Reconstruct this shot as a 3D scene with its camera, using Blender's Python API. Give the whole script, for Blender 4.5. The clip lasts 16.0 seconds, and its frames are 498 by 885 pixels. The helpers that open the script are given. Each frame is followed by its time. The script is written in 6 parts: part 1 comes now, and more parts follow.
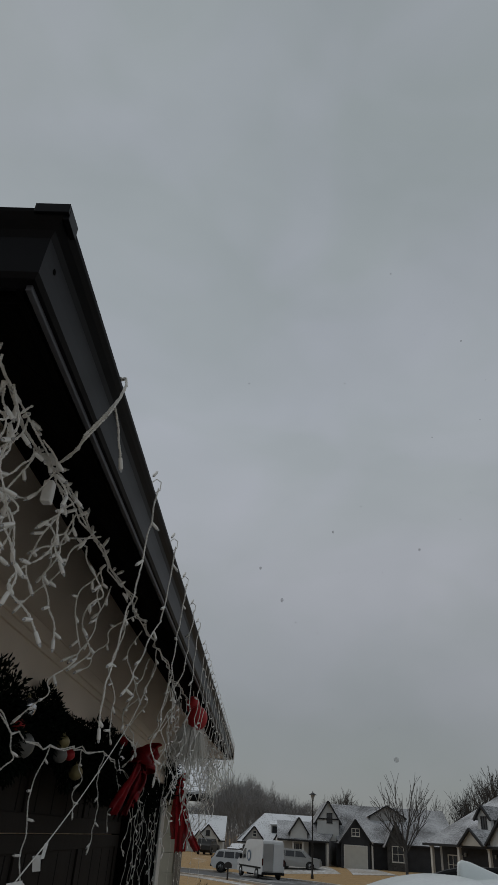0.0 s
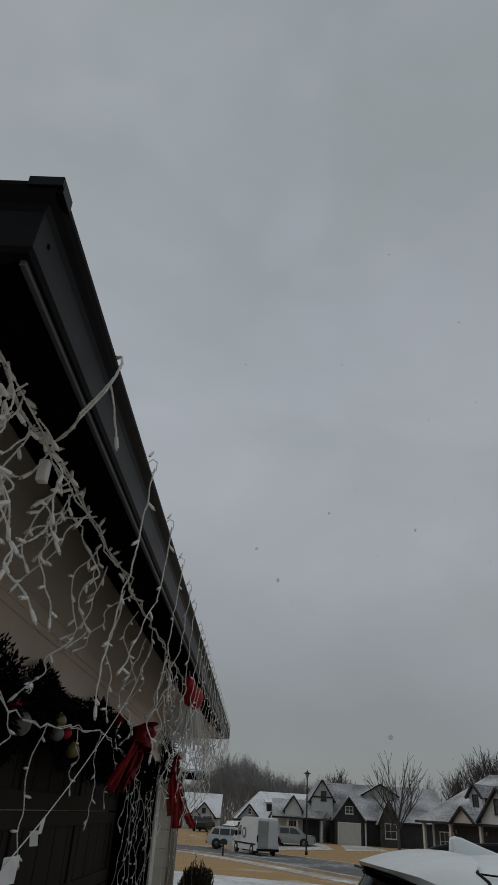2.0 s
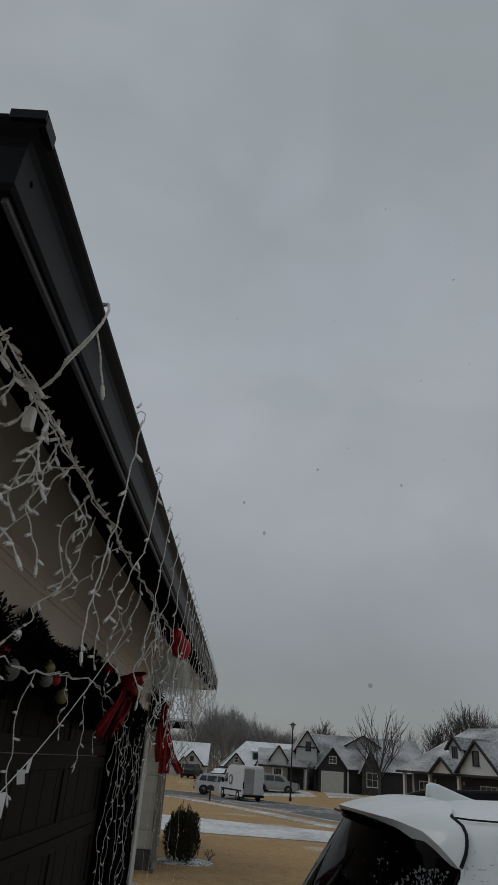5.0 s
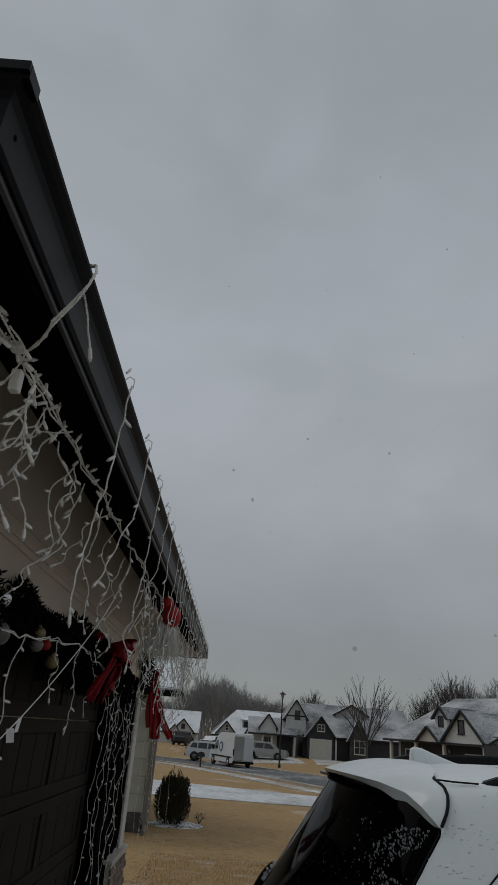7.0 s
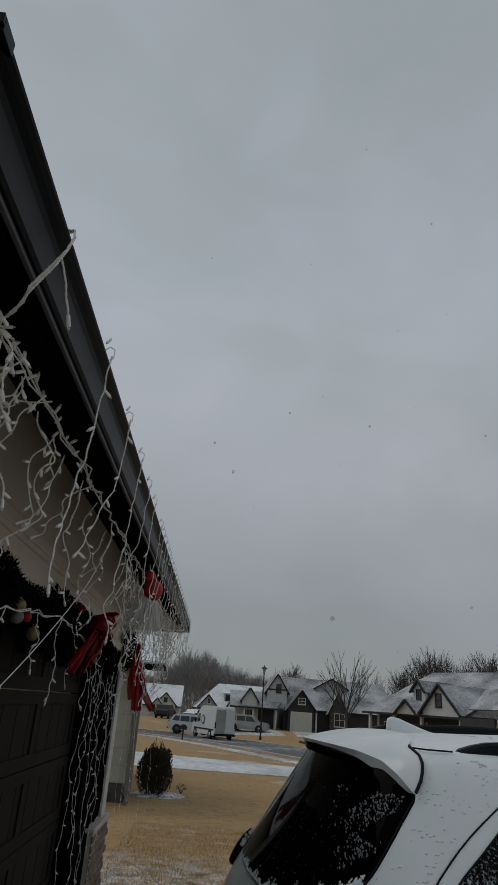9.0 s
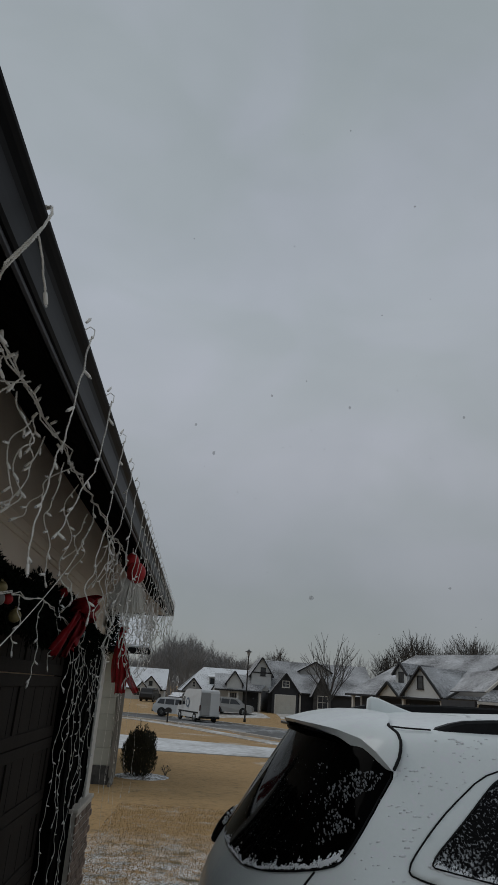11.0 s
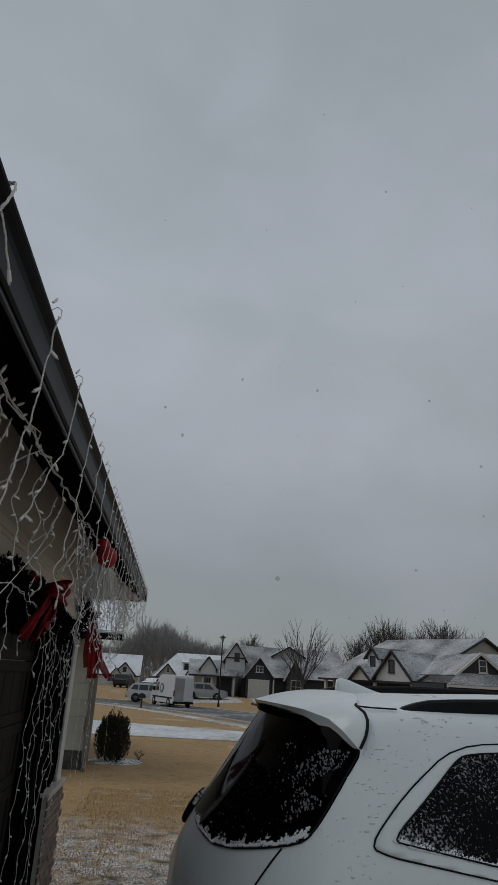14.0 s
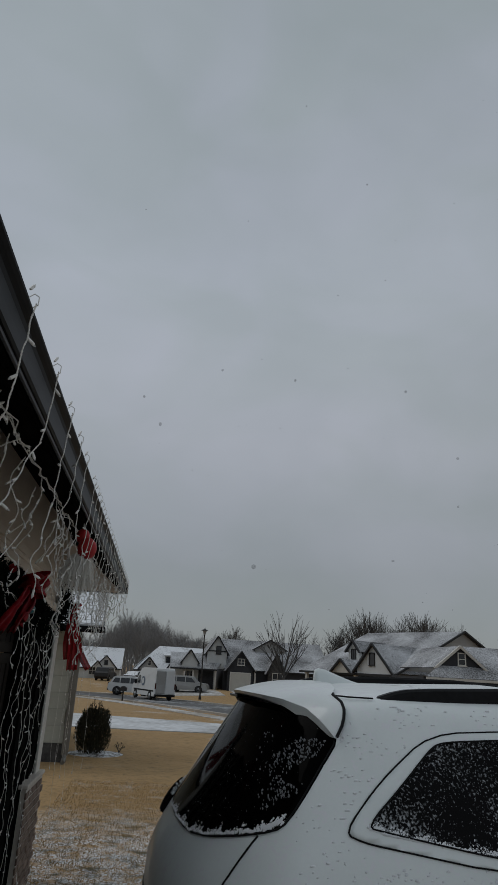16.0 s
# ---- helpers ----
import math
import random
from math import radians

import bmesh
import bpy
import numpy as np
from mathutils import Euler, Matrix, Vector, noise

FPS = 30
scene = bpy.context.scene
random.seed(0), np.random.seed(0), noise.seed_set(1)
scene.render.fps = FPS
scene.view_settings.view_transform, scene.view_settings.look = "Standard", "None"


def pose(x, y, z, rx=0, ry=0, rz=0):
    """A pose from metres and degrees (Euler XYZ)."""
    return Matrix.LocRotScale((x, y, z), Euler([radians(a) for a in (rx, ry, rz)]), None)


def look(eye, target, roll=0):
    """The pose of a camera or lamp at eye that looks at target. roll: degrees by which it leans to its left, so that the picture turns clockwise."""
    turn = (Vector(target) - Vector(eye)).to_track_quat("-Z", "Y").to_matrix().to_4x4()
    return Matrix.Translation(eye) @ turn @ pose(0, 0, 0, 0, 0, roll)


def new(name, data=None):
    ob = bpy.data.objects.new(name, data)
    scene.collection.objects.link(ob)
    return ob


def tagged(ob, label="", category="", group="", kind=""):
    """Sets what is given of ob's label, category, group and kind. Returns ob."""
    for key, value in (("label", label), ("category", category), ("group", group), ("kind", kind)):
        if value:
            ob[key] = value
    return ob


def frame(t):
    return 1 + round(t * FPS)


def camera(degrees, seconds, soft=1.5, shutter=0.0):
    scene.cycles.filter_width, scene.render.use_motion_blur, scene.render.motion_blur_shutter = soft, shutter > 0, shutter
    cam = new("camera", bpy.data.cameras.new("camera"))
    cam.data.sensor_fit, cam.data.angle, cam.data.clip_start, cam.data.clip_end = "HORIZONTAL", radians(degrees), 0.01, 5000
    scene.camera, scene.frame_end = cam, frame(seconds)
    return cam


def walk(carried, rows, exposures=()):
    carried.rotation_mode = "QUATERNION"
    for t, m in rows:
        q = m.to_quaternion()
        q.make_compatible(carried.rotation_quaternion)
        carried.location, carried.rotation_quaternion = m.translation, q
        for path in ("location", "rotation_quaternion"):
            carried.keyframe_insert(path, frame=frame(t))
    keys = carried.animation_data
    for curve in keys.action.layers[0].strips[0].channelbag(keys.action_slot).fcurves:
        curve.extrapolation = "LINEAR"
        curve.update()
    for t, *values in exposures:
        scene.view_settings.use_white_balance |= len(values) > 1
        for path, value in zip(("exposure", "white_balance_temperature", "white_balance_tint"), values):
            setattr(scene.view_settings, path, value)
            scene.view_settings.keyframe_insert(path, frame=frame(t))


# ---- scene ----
# ---- camera ----
cam = camera(41.25, 16.0)
EYE = 1.78
# seconds, x, y, z from the first eye, degrees up, degrees to the left, roll
ROWS = [
    (0.0, 0.000, 0.000, 0.000, 30.62, 2.50, 3.82),
    (0.5, 0.001, 0.002, -0.001, 30.29, 2.45, 3.82),
    (1.0, -0.001, 0.006, -0.003, 29.82, 2.25, 3.72),
    (1.5, -0.000, 0.008, -0.003, 29.44, 2.19, 3.76),
    (2.0, 0.000, 0.009, -0.004, 29.19, 2.03, 3.77),
    (2.5, 0.001, 0.009, -0.005, 28.77, 1.93, 3.72),
    (3.0, 0.002, 0.015, -0.004, 27.93, 1.82, 3.81),
    (3.5, 0.002, 0.018, -0.007, 27.15, 1.49, 3.94),
    (4.0, 0.005, 0.019, -0.009, 26.62, 1.27, 4.22),
    (6.5, 0.022, 0.026, -0.029, 24.17, 0.62, 4.38),
    (7.0, 0.025, 0.028, -0.032, 23.50, 0.20, 4.54),
    (7.5, 0.028, 0.032, -0.035, 22.86, -0.21, 4.56),
    (8.0, 0.030, 0.033, -0.040, 22.36, -0.70, 4.51),
    (8.5, 0.032, 0.034, -0.042, 21.97, -1.14, 4.42),
    (9.0, 0.035, 0.035, -0.044, 21.65, -1.45, 4.40),
    (11.5, 0.052, 0.038, -0.056, 20.20, -3.23, 3.94),
    (12.0, 0.055, 0.039, -0.058, 19.97, -3.54, 3.84),
    (12.5, 0.059, 0.040, -0.060, 19.85, -3.99, 3.80),
    (13.0, 0.063, 0.039, -0.062, 19.76, -4.47, 3.74),
    (13.5, 0.065, 0.037, -0.064, 19.61, -4.96, 3.61),
    (14.0, 0.068, 0.035, -0.066, 19.48, -5.27, 3.53),
    (14.5, 0.073, 0.038, -0.069, 19.39, -5.52, 3.54),
    (15.0, 0.076, 0.035, -0.071, 19.32, -5.87, 3.48),
    (15.5, 0.080, 0.035, -0.073, 19.19, -6.28, 3.43),
    (16.0, 0.084, 0.032, -0.078, 19.03, -6.82, 3.45),
]
walk(cam, [(t, pose(x, y, EYE + z, 90 + up, 0, left) @ pose(0, 0, 0, 0, 0, roll)) for t, x, y, z, up, left, roll in ROWS],
     exposures=((0.0, -0.06, 6630, 10), (6.5, -0.04, 6600, 10), (9.0, 0.05, 6540, 10), (12.5, 0.05, 6490, 10), (16.0, 0.02, 6440, 10)))

# ---- sky and sun: an overcast winter day with light snow ----
SKY = 0.405
world = bpy.data.worlds.new("overcast")
scene.world = world
world.use_nodes = True
wn, wl = world.node_tree.nodes, world.node_tree.links
wn.clear()


def wnode(kind, **props):
    n = wn.new(kind)
    for k, v in props.items():
        n.inputs[k].default_value = v
    return n


w_sky = wn.new("ShaderNodeTexSky")
w_sky.sky_type, w_sky.sun_disc = "NISHITA", False
w_sky.sun_elevation, w_sky.sun_rotation = radians(48), radians(-70)
w_co = wn.new("ShaderNodeTexCoord")
w_map = wn.new("ShaderNodeMapping")
w_map.inputs["Scale"].default_value = (1.0, 1.0, 1.6)
w_big = wnode("ShaderNodeTexNoise", Scale=2.3, Detail=5.0, Roughness=0.5, Distortion=0.3)
w_ramp = wn.new("ShaderNodeValToRGB")
w_ramp.color_ramp.elements[0].position, w_ramp.color_ramp.elements[0].color = 0.28, (0.80, 0.86, 0.92, 1)
w_ramp.color_ramp.elements[1].position, w_ramp.color_ramp.elements[1].color = 0.72, (0.96, 1.02, 1.10, 1)
# the cloud deck thins upwards and darkens into the snow haze at the horizon
w_sep = wn.new("ShaderNodeSeparateXYZ")
w_el = wn.new("ShaderNodeValToRGB")
w_el.color_ramp.elements[0].position, w_el.color_ramp.elements[0].color = 0.0, (0.56, 0.56, 0.545, 1)
w_el.color_ramp.elements[1].position, w_el.color_ramp.elements[1].color = 1.0, (0.82, 0.84, 0.82, 1)
for p, c in ((0.14, (0.66, 0.645, 0.615, 1)), (0.32, (0.915, 0.89, 0.865, 1)), (0.55, (0.98, 0.98, 0.975, 1)), (0.78, (0.84, 0.86, 0.84, 1))):
    e = w_el.color_ramp.elements.new(p)
    e.color = c
w_mul = wn.new("ShaderNodeMix")
w_mul.data_type, w_mul.blend_type = "RGBA", "MULTIPLY"
w_mul.inputs["Factor"].default_value = 1.0
w_veil = wn.new("ShaderNodeMix")
w_veil.data_type = "RGBA"
w_veil.inputs["Factor"].default_value = 0.97
w_bg = wnode("ShaderNodeBackground", Strength=SKY)
w_out = wn.new("ShaderNodeOutputWorld")
wl.new(w_co.outputs["Generated"], w_map.inputs["Vector"])
wl.new(w_map.outputs["Vector"], w_big.inputs["Vector"])
wl.new(w_big.outputs["Fac"], w_ramp.inputs["Fac"])
wl.new(w_co.outputs["Generated"], w_sep.inputs["Vector"])
wl.new(w_sep.outputs["Z"], w_el.inputs["Fac"])
# faint drifts of cooler and warmer cloud
w_drift = wnode("ShaderNodeTexNoise", Scale=4.2, Detail=3.0, Roughness=0.45, Distortion=0.6)
w_tint = wn.new("ShaderNodeValToRGB")
w_tint.color_ramp.elements[0].position, w_tint.color_ramp.elements[0].color = 0.36, (0.93, 0.955, 0.935, 1)
w_tint.color_ramp.elements[1].position, w_tint.color_ramp.elements[1].color = 0.62, (1.015, 1.015, 1.04, 1)
w_cloud = wn.new("ShaderNodeMix")
w_cloud.data_type, w_cloud.blend_type = "RGBA", "MULTIPLY"
w_cloud.inputs["Factor"].default_value = 1.0
wl.new(w_map.outputs["Vector"], w_drift.inputs["Vector"])
wl.new(w_drift.outputs["Fac"], w_tint.inputs["Fac"])
wl.new(w_ramp.outputs["Color"], w_cloud.inputs["A"])
wl.new(w_tint.outputs["Color"], w_cloud.inputs["B"])
wl.new(w_cloud.outputs["Result"], w_mul.inputs["A"])
wl.new(w_el.outputs["Color"], w_mul.inputs["B"])
wl.new(w_sky.outputs["Color"], w_veil.inputs["A"])
wl.new(w_mul.outputs["Result"], w_veil.inputs["B"])
wl.new(w_veil.outputs["Result"], w_bg.inputs["Color"])
wl.new(w_bg.outputs["Background"], w_out.inputs["Surface"])

sun = new("sun", bpy.data.lights.new("sun", "SUN"))
sun.data.energy, sun.data.angle, sun.data.color = 0.5, radians(40), (1.0, 0.98, 0.95)
sun.matrix_world = look((-20, 10, 25), (0, 0, 0))

# ---- materials ----


def mat(name, a, b=None, rough=0.6, metal=0.0, scale=6.0, fine=60.0, bump=0.15, spec=0.5, detail=6.0, stretch=(1, 1, 1), coat=0.0, rand=0.0, depth=0.01, lo=0.35, hi=0.65, trans=0.0):
    """A surface of two tones, mixed by noise at two scales, with fine relief."""
    m = bpy.data.materials.new(name)
    m.use_nodes = True
    n, l = m.node_tree.nodes, m.node_tree.links
    p = n["Principled BSDF"]
    b = b or tuple(0.8 * v for v in a)
    co = n.new("ShaderNodeTexCoord")
    mp = n.new("ShaderNodeMapping")
    mp.inputs["Scale"].default_value = stretch
    l.new(co.outputs["Object"], mp.inputs["Vector"])
    t1, t2 = n.new("ShaderNodeTexNoise"), n.new("ShaderNodeTexNoise")
    t1.inputs["Scale"].default_value, t1.inputs["Detail"].default_value = scale, detail
    t2.inputs["Scale"].default_value, t2.inputs["Detail"].default_value = fine, 3.0
    l.new(mp.outputs["Vector"], t1.inputs["Vector"])
    l.new(mp.outputs["Vector"], t2.inputs["Vector"])
    mixn = n.new("ShaderNodeMath")
    mixn.operation = "MULTIPLY_ADD"
    mixn.inputs[1].default_value = 0.35
    l.new(t2.outputs["Fac"], mixn.inputs[0])
    sc = n.new("ShaderNodeMath")
    sc.operation = "MULTIPLY"
    sc.inputs[1].default_value = 0.65
    l.new(t1.outputs["Fac"], sc.inputs[0])
    l.new(sc.outputs[0], mixn.inputs[2])
    rp = n.new("ShaderNodeMapRange")
    rp.inputs["From Min"].default_value, rp.inputs["From Max"].default_value = lo, hi
    l.new(mixn.outputs[0], rp.inputs["Value"])
    mx = n.new("ShaderNodeMix")
    mx.data_type = "RGBA"
    mx.inputs["A"].default_value, mx.inputs["B"].default_value = (*a, 1), (*b, 1)
    l.new(rp.outputs["Result"], mx.inputs["Factor"])
    col = mx.outputs["Result"]
    if rand:
        oi = n.new("ShaderNodeObjectInfo")
        hv = n.new("ShaderNodeHueSaturation")
        mr = n.new("ShaderNodeMapRange")
        mr.inputs["To Min"].default_value, mr.inputs["To Max"].default_value = 1 - rand, 1 + rand
        l.new(oi.outputs["Random"], mr.inputs["Value"])
        l.new(mr.outputs["Result"], hv.inputs["Value"])
        l.new(col, hv.inputs["Color"])
        col = hv.outputs["Color"]
    l.new(col, p.inputs["Base Color"])
    p.inputs["Roughness"].default_value, p.inputs["Metallic"].default_value = rough, metal
    p.inputs["Specular IOR Level"].default_value, p.inputs["Coat Weight"].default_value = spec, coat
    p.inputs["Transmission Weight"].default_value = trans
    if bump:
        bp = n.new("ShaderNodeBump")
        bp.inputs["Strength"].default_value, bp.inputs["Distance"].default_value = bump, depth
        l.new(mixn.outputs[0], bp.inputs["Height"])
        l.new(bp.outputs["Normal"], p.inputs["Normal"])
    return m


def snowed(m, amount=0.5, scale=3.0, white=(0.78, 0.80, 0.82), fine=40.0, up=True, sharp=0.08, lie=0.5):
    """Adds a broken dusting of snow over a material, on what faces up."""
    n, l = m.node_tree.nodes, m.node_tree.links
    p = n["Principled BSDF"]
    src = p.inputs["Base Color"].links[0].from_socket
    co = n.new("ShaderNodeTexCoord")
    t1, t2 = n.new("ShaderNodeTexNoise"), n.new("ShaderNodeTexNoise")
    t1.inputs["Scale"].default_value, t1.inputs["Detail"].default_value = scale, 5.0
    t2.inputs["Scale"].default_value, t2.inputs["Detail"].default_value = fine, 4.0
    l.new(co.outputs["Object"], t1.inputs["Vector"])
    l.new(co.outputs["Object"], t2.inputs["Vector"])
    ad = n.new("ShaderNodeMath")
    ad.operation = "ADD"
    l.new(t1.outputs["Fac"], ad.inputs[0])
    l.new(t2.outputs["Fac"], ad.inputs[1])
    h = ad.outputs[0]
    if up:
        g = n.new("ShaderNodeNewGeometry")
        s = n.new("ShaderNodeSeparateXYZ")
        l.new(g.outputs["Normal"], s.inputs["Vector"])
        ml = n.new("ShaderNodeMath")
        ml.operation = "MULTIPLY_ADD"
        ml.inputs[1].default_value = lie
        l.new(s.outputs["Z"], ml.inputs[0])
        l.new(h, ml.inputs[2])
        h = ml.outputs[0]
        base = lie
    else:
        base = 0.0
    mr = n.new("ShaderNodeMapRange")
    cut = 1.0 + base * 0.9 + (0.5 - amount) * 0.6
    mr.inputs["From Min"].default_value, mr.inputs["From Max"].default_value = cut - sharp, cut + sharp
    l.new(h, mr.inputs["Value"])
    mx = n.new("ShaderNodeMix")
    mx.data_type = "RGBA"
    mx.inputs["B"].default_value = (*white, 1)
    l.new(src, mx.inputs["A"])
    l.new(mr.outputs["Result"], mx.inputs["Factor"])
    l.new(mx.outputs["Result"], p.inputs["Base Color"])
    rr = n.new("ShaderNodeMapRange")
    rr.inputs["To Min"].default_value, rr.inputs["To Max"].default_value = p.inputs["Roughness"].default_value, 0.85
    l.new(mr.outputs["Result"], rr.inputs["Value"])
    l.new(rr.outputs["Result"], p.inputs["Roughness"])
    return m


M_gutter = mat("gutter_black", (0.0028, 0.0028, 0.0036), (0.0042, 0.0042, 0.0054), rough=0.40, scale=3, fine=30, bump=0.02, spec=0.11)
M_gutter_edge = mat("drip_edge", (0.060, 0.060, 0.066), (0.040, 0.040, 0.046), rough=0.45, scale=8, bump=0.05)
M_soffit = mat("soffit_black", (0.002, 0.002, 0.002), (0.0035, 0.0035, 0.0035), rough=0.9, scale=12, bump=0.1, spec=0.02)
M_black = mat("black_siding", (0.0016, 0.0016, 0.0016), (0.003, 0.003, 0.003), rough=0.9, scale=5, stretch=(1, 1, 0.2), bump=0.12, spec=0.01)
M_beige = mat("beige_paint", (0.60, 0.51, 0.415), (0.66, 0.56, 0.46), rough=0.7, scale=3, fine=80, bump=0.06)
M_trim = mat("off_white_trim", (0.62, 0.60, 0.55), (0.50, 0.48, 0.44), rough=0.6, scale=6, bump=0.1, stretch=(1, 1, 0.3))
M_door = mat("door_brown", (0.0125, 0.0098, 0.0084), (0.020, 0.0162, 0.0138), rough=0.7, scale=4, fine=40, stretch=(1, 1, 0.12), bump=0.12, spec=0.1)
M_groove = mat("groove_black", (0.004, 0.004, 0.004), rough=0.9, bump=0, spec=0.1)
M_shingle = snowed(mat("roof_shingle", (0.075, 0.075, 0.078), (0.12, 0.118, 0.116), rough=0.9, scale=8, fine=50, bump=0.4), 0.40, scale=0.35, fine=9.0, sharp=0.30, lie=0.2, white=(0.70, 0.71, 0.73))
M_shingle_white = snowed(mat("snowy_shingle", (0.20, 0.20, 0.205), (0.28, 0.28, 0.28), rough=0.9, scale=8, fine=50, bump=0.3, rand=0.1), 0.95, scale=0.8, fine=6.0, sharp=0.22, lie=0.2)
M_brick = mat("brick", (0.11, 0.075, 0.055), (0.20, 0.145, 0.11), rough=0.9, scale=14, fine=90, bump=0.4, rand=0.3)
M_mortar = mat("mortar", (0.52, 0.48, 0.42), (0.42, 0.38, 0.33), rough=0.95, scale=20, bump=0.3)
M_wire = mat("white_wire", (0.78, 0.76, 0.71), (0.66, 0.64, 0.60), rough=0.5, scale=30, bump=0)
M_socket = mat("white_socket", (0.80, 0.78, 0.74), (0.70, 0.68, 0.64), rough=0.45, scale=30, bump=0)
M_bulb = mat("clear_bulb", (0.85, 0.85, 0.84), rough=0.12, scale=30, bump=0, trans=0.55)
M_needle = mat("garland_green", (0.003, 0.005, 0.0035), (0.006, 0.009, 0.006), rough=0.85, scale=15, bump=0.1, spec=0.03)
M_red = mat("red_satin", (0.26, 0.006, 0.010), (0.09, 0.002, 0.004), rough=0.55, scale=12, fine=90, bump=0.1, spec=0.1)
M_redsheer = mat("sheer_red_ribbon", (0.42, 0.016, 0.022), (0.30, 0.008, 0.012), rough=0.5, scale=12, fine=120, bump=0.1, spec=0.15)
M_redsheer.node_tree.nodes["Principled BSDF"].inputs["Alpha"].default_value = 0.78
M_redball = mat("red_ornament", (0.36, 0.022, 0.024), (0.28, 0.014, 0.016), rough=0.45, scale=6, bump=0.02, spec=0.2)
M_silver = mat("silver_ornament", (0.55, 0.55, 0.56), rough=0.12, metal=0.9, scale=4, bump=0)
M_pearl = mat("pearl_ornament", (0.15, 0.145, 0.13), (0.10, 0.097, 0.09), rough=0.35, scale=6, bump=0.02)
M_gold = mat("gold_ornament", (0.16, 0.13, 0.055), (0.26, 0.21, 0.09), rough=0.45, scale=40, bump=0.2, metal=0.3)
M_teal = mat("teal_ornament", (0.03, 0.16, 0.18), rough=0.3, scale=6, bump=0)
M_paper = mat("paper_tag", (0.80, 0.80, 0.80), (0.72, 0.72, 0.71), rough=0.7, scale=20, bump=0.05)
M_ink = mat("tag_print", (0.25, 0.25, 0.26), rough=0.8, bump=0)
M_tinsel = mat("white_tinsel", (0.66, 0.64, 0.58), (0.56, 0.54, 0.49), rough=0.35, scale=30, bump=0)

M_carpaint = snowed(mat("white_car_paint", (0.78, 0.83, 0.825), (0.74, 0.79, 0.785), rough=0.34, scale=3, fine=70, bump=0.05, coat=0.4), 0.36, scale=16, fine=55, sharp=0.05, lie=0.12)
M_blacktrim = mat("black_plastic", (0.006, 0.006, 0.0065), (0.010, 0.010, 0.011), rough=0.5, scale=30, bump=0.08, spec=0.12)
M_glass = mat("dark_glass", (0.0012, 0.0012, 0.0012), rough=0.05, scale=3, bump=0, spec=0.015)
M_glass_snow = snowed(mat("dark_glass_snow", (0.002, 0.002, 0.002), rough=0.08, scale=3, bump=0, spec=0.08), 0.22, scale=2.0, fine=105, up=False, sharp=0.10, white=(0.40, 0.42, 0.44))
M_snow = mat("snow", (0.80, 0.82, 0.84), (0.70, 0.72, 0.75), rough=0.85, scale=14, fine=90, bump=0.5)
M_snow_grey = mat("thin_wet_snow", (0.26, 0.275, 0.29), (0.16, 0.17, 0.185), rough=0.85, scale=14, fine=90, bump=0.3)
M_flake = mat("falling_flake", (0.50, 0.51, 0.53), rough=1.0, bump=0, spec=0.0)
M_flake.node_tree.nodes["Principled BSDF"].inputs["Alpha"].default_value = 0.28
M_tail = mat("tail_lamp", (0.05, 0.004, 0.005), (0.03, 0.003, 0.004), rough=0.12, scale=10, bump=0)
M_lens = mat("smoked_lens", (0.010, 0.008, 0.008), (0.016, 0.012, 0.012), rough=0.12, scale=10, bump=0, spec=0.3)
M_rubber = mat("tyre_rubber", (0.018, 0.018, 0.018), rough=0.9, scale=20, bump=0.2)
M_alloy = mat("alloy", (0.45, 0.46, 0.47), rough=0.3, metal=0.8, scale=8, bump=0)
M_chrome = mat("bright_metal", (0.6, 0.6, 0.6), rough=0.2, metal=0.9, bump=0)

M_asphalt = snowed(mat("asphalt", (0.085, 0.085, 0.085), (0.12, 0.12, 0.118), rough=0.9, scale=0.8, fine=30, bump=0.3), -0.05, scale=0.15, fine=2.0, sharp=0.3, lie=0.1)
M_concrete = snowed(mat("concrete", (0.32, 0.29, 0.25), (0.40, 0.36, 0.31), rough=0.9, scale=2, fine=40, bump=0.15), 0.20, scale=0.3, fine=3.0, sharp=0.2, lie=0.1)
M_snowdrive = snowed(mat("snowy_drive", (0.34, 0.34, 0.335), (0.42, 0.42, 0.415), rough=0.9, scale=1.2, fine=20, bump=0.2, stretch=(1, 0.35, 1)), 0.48, scale=0.5, fine=3.5, sharp=0.34, lie=0.1)
M_siding = mat("grey_green_siding", (0.36, 0.37, 0.325), (0.41, 0.42, 0.37), rough=0.7, scale=4, fine=50, bump=0.08, rand=0.05)
M_siding_lt = mat("pale_siding", (0.50, 0.51, 0.50), (0.56, 0.57, 0.56), rough=0.7, scale=2, fine=30, bump=0.1)
M_siding_mid = mat("grey_siding", (0.30, 0.30, 0.29), (0.36, 0.355, 0.345), rough=0.7, scale=2, fine=30, bump=0.1)
# charcoal cladding; also colours the sheets that stand in for porch shade
M_siding_dk_shade = mat("charcoal_siding_and_porch_shade", (0.016, 0.017, 0.020), (0.030, 0.031, 0.036), rough=0.7, scale=2, fine=30, bump=0.1)
M_stone = mat("grey_stone_veneer", (0.03, 0.029, 0.028), (0.09, 0.087, 0.084), rough=0.9, scale=5, fine=25, bump=0.4)
M_darktrim = mat("black_trim", (0.006, 0.006, 0.007), (0.012, 0.012, 0.013), rough=0.6, scale=6, bump=0.05)
M_gdoor = mat("cream_garage_door", (0.52, 0.50, 0.44), (0.46, 0.44, 0.39), rough=0.6, scale=2, bump=0.05)
M_wpane = mat("window_pane", (0.03, 0.033, 0.038), (0.05, 0.054, 0.06), rough=0.08, scale=1.5, bump=0)
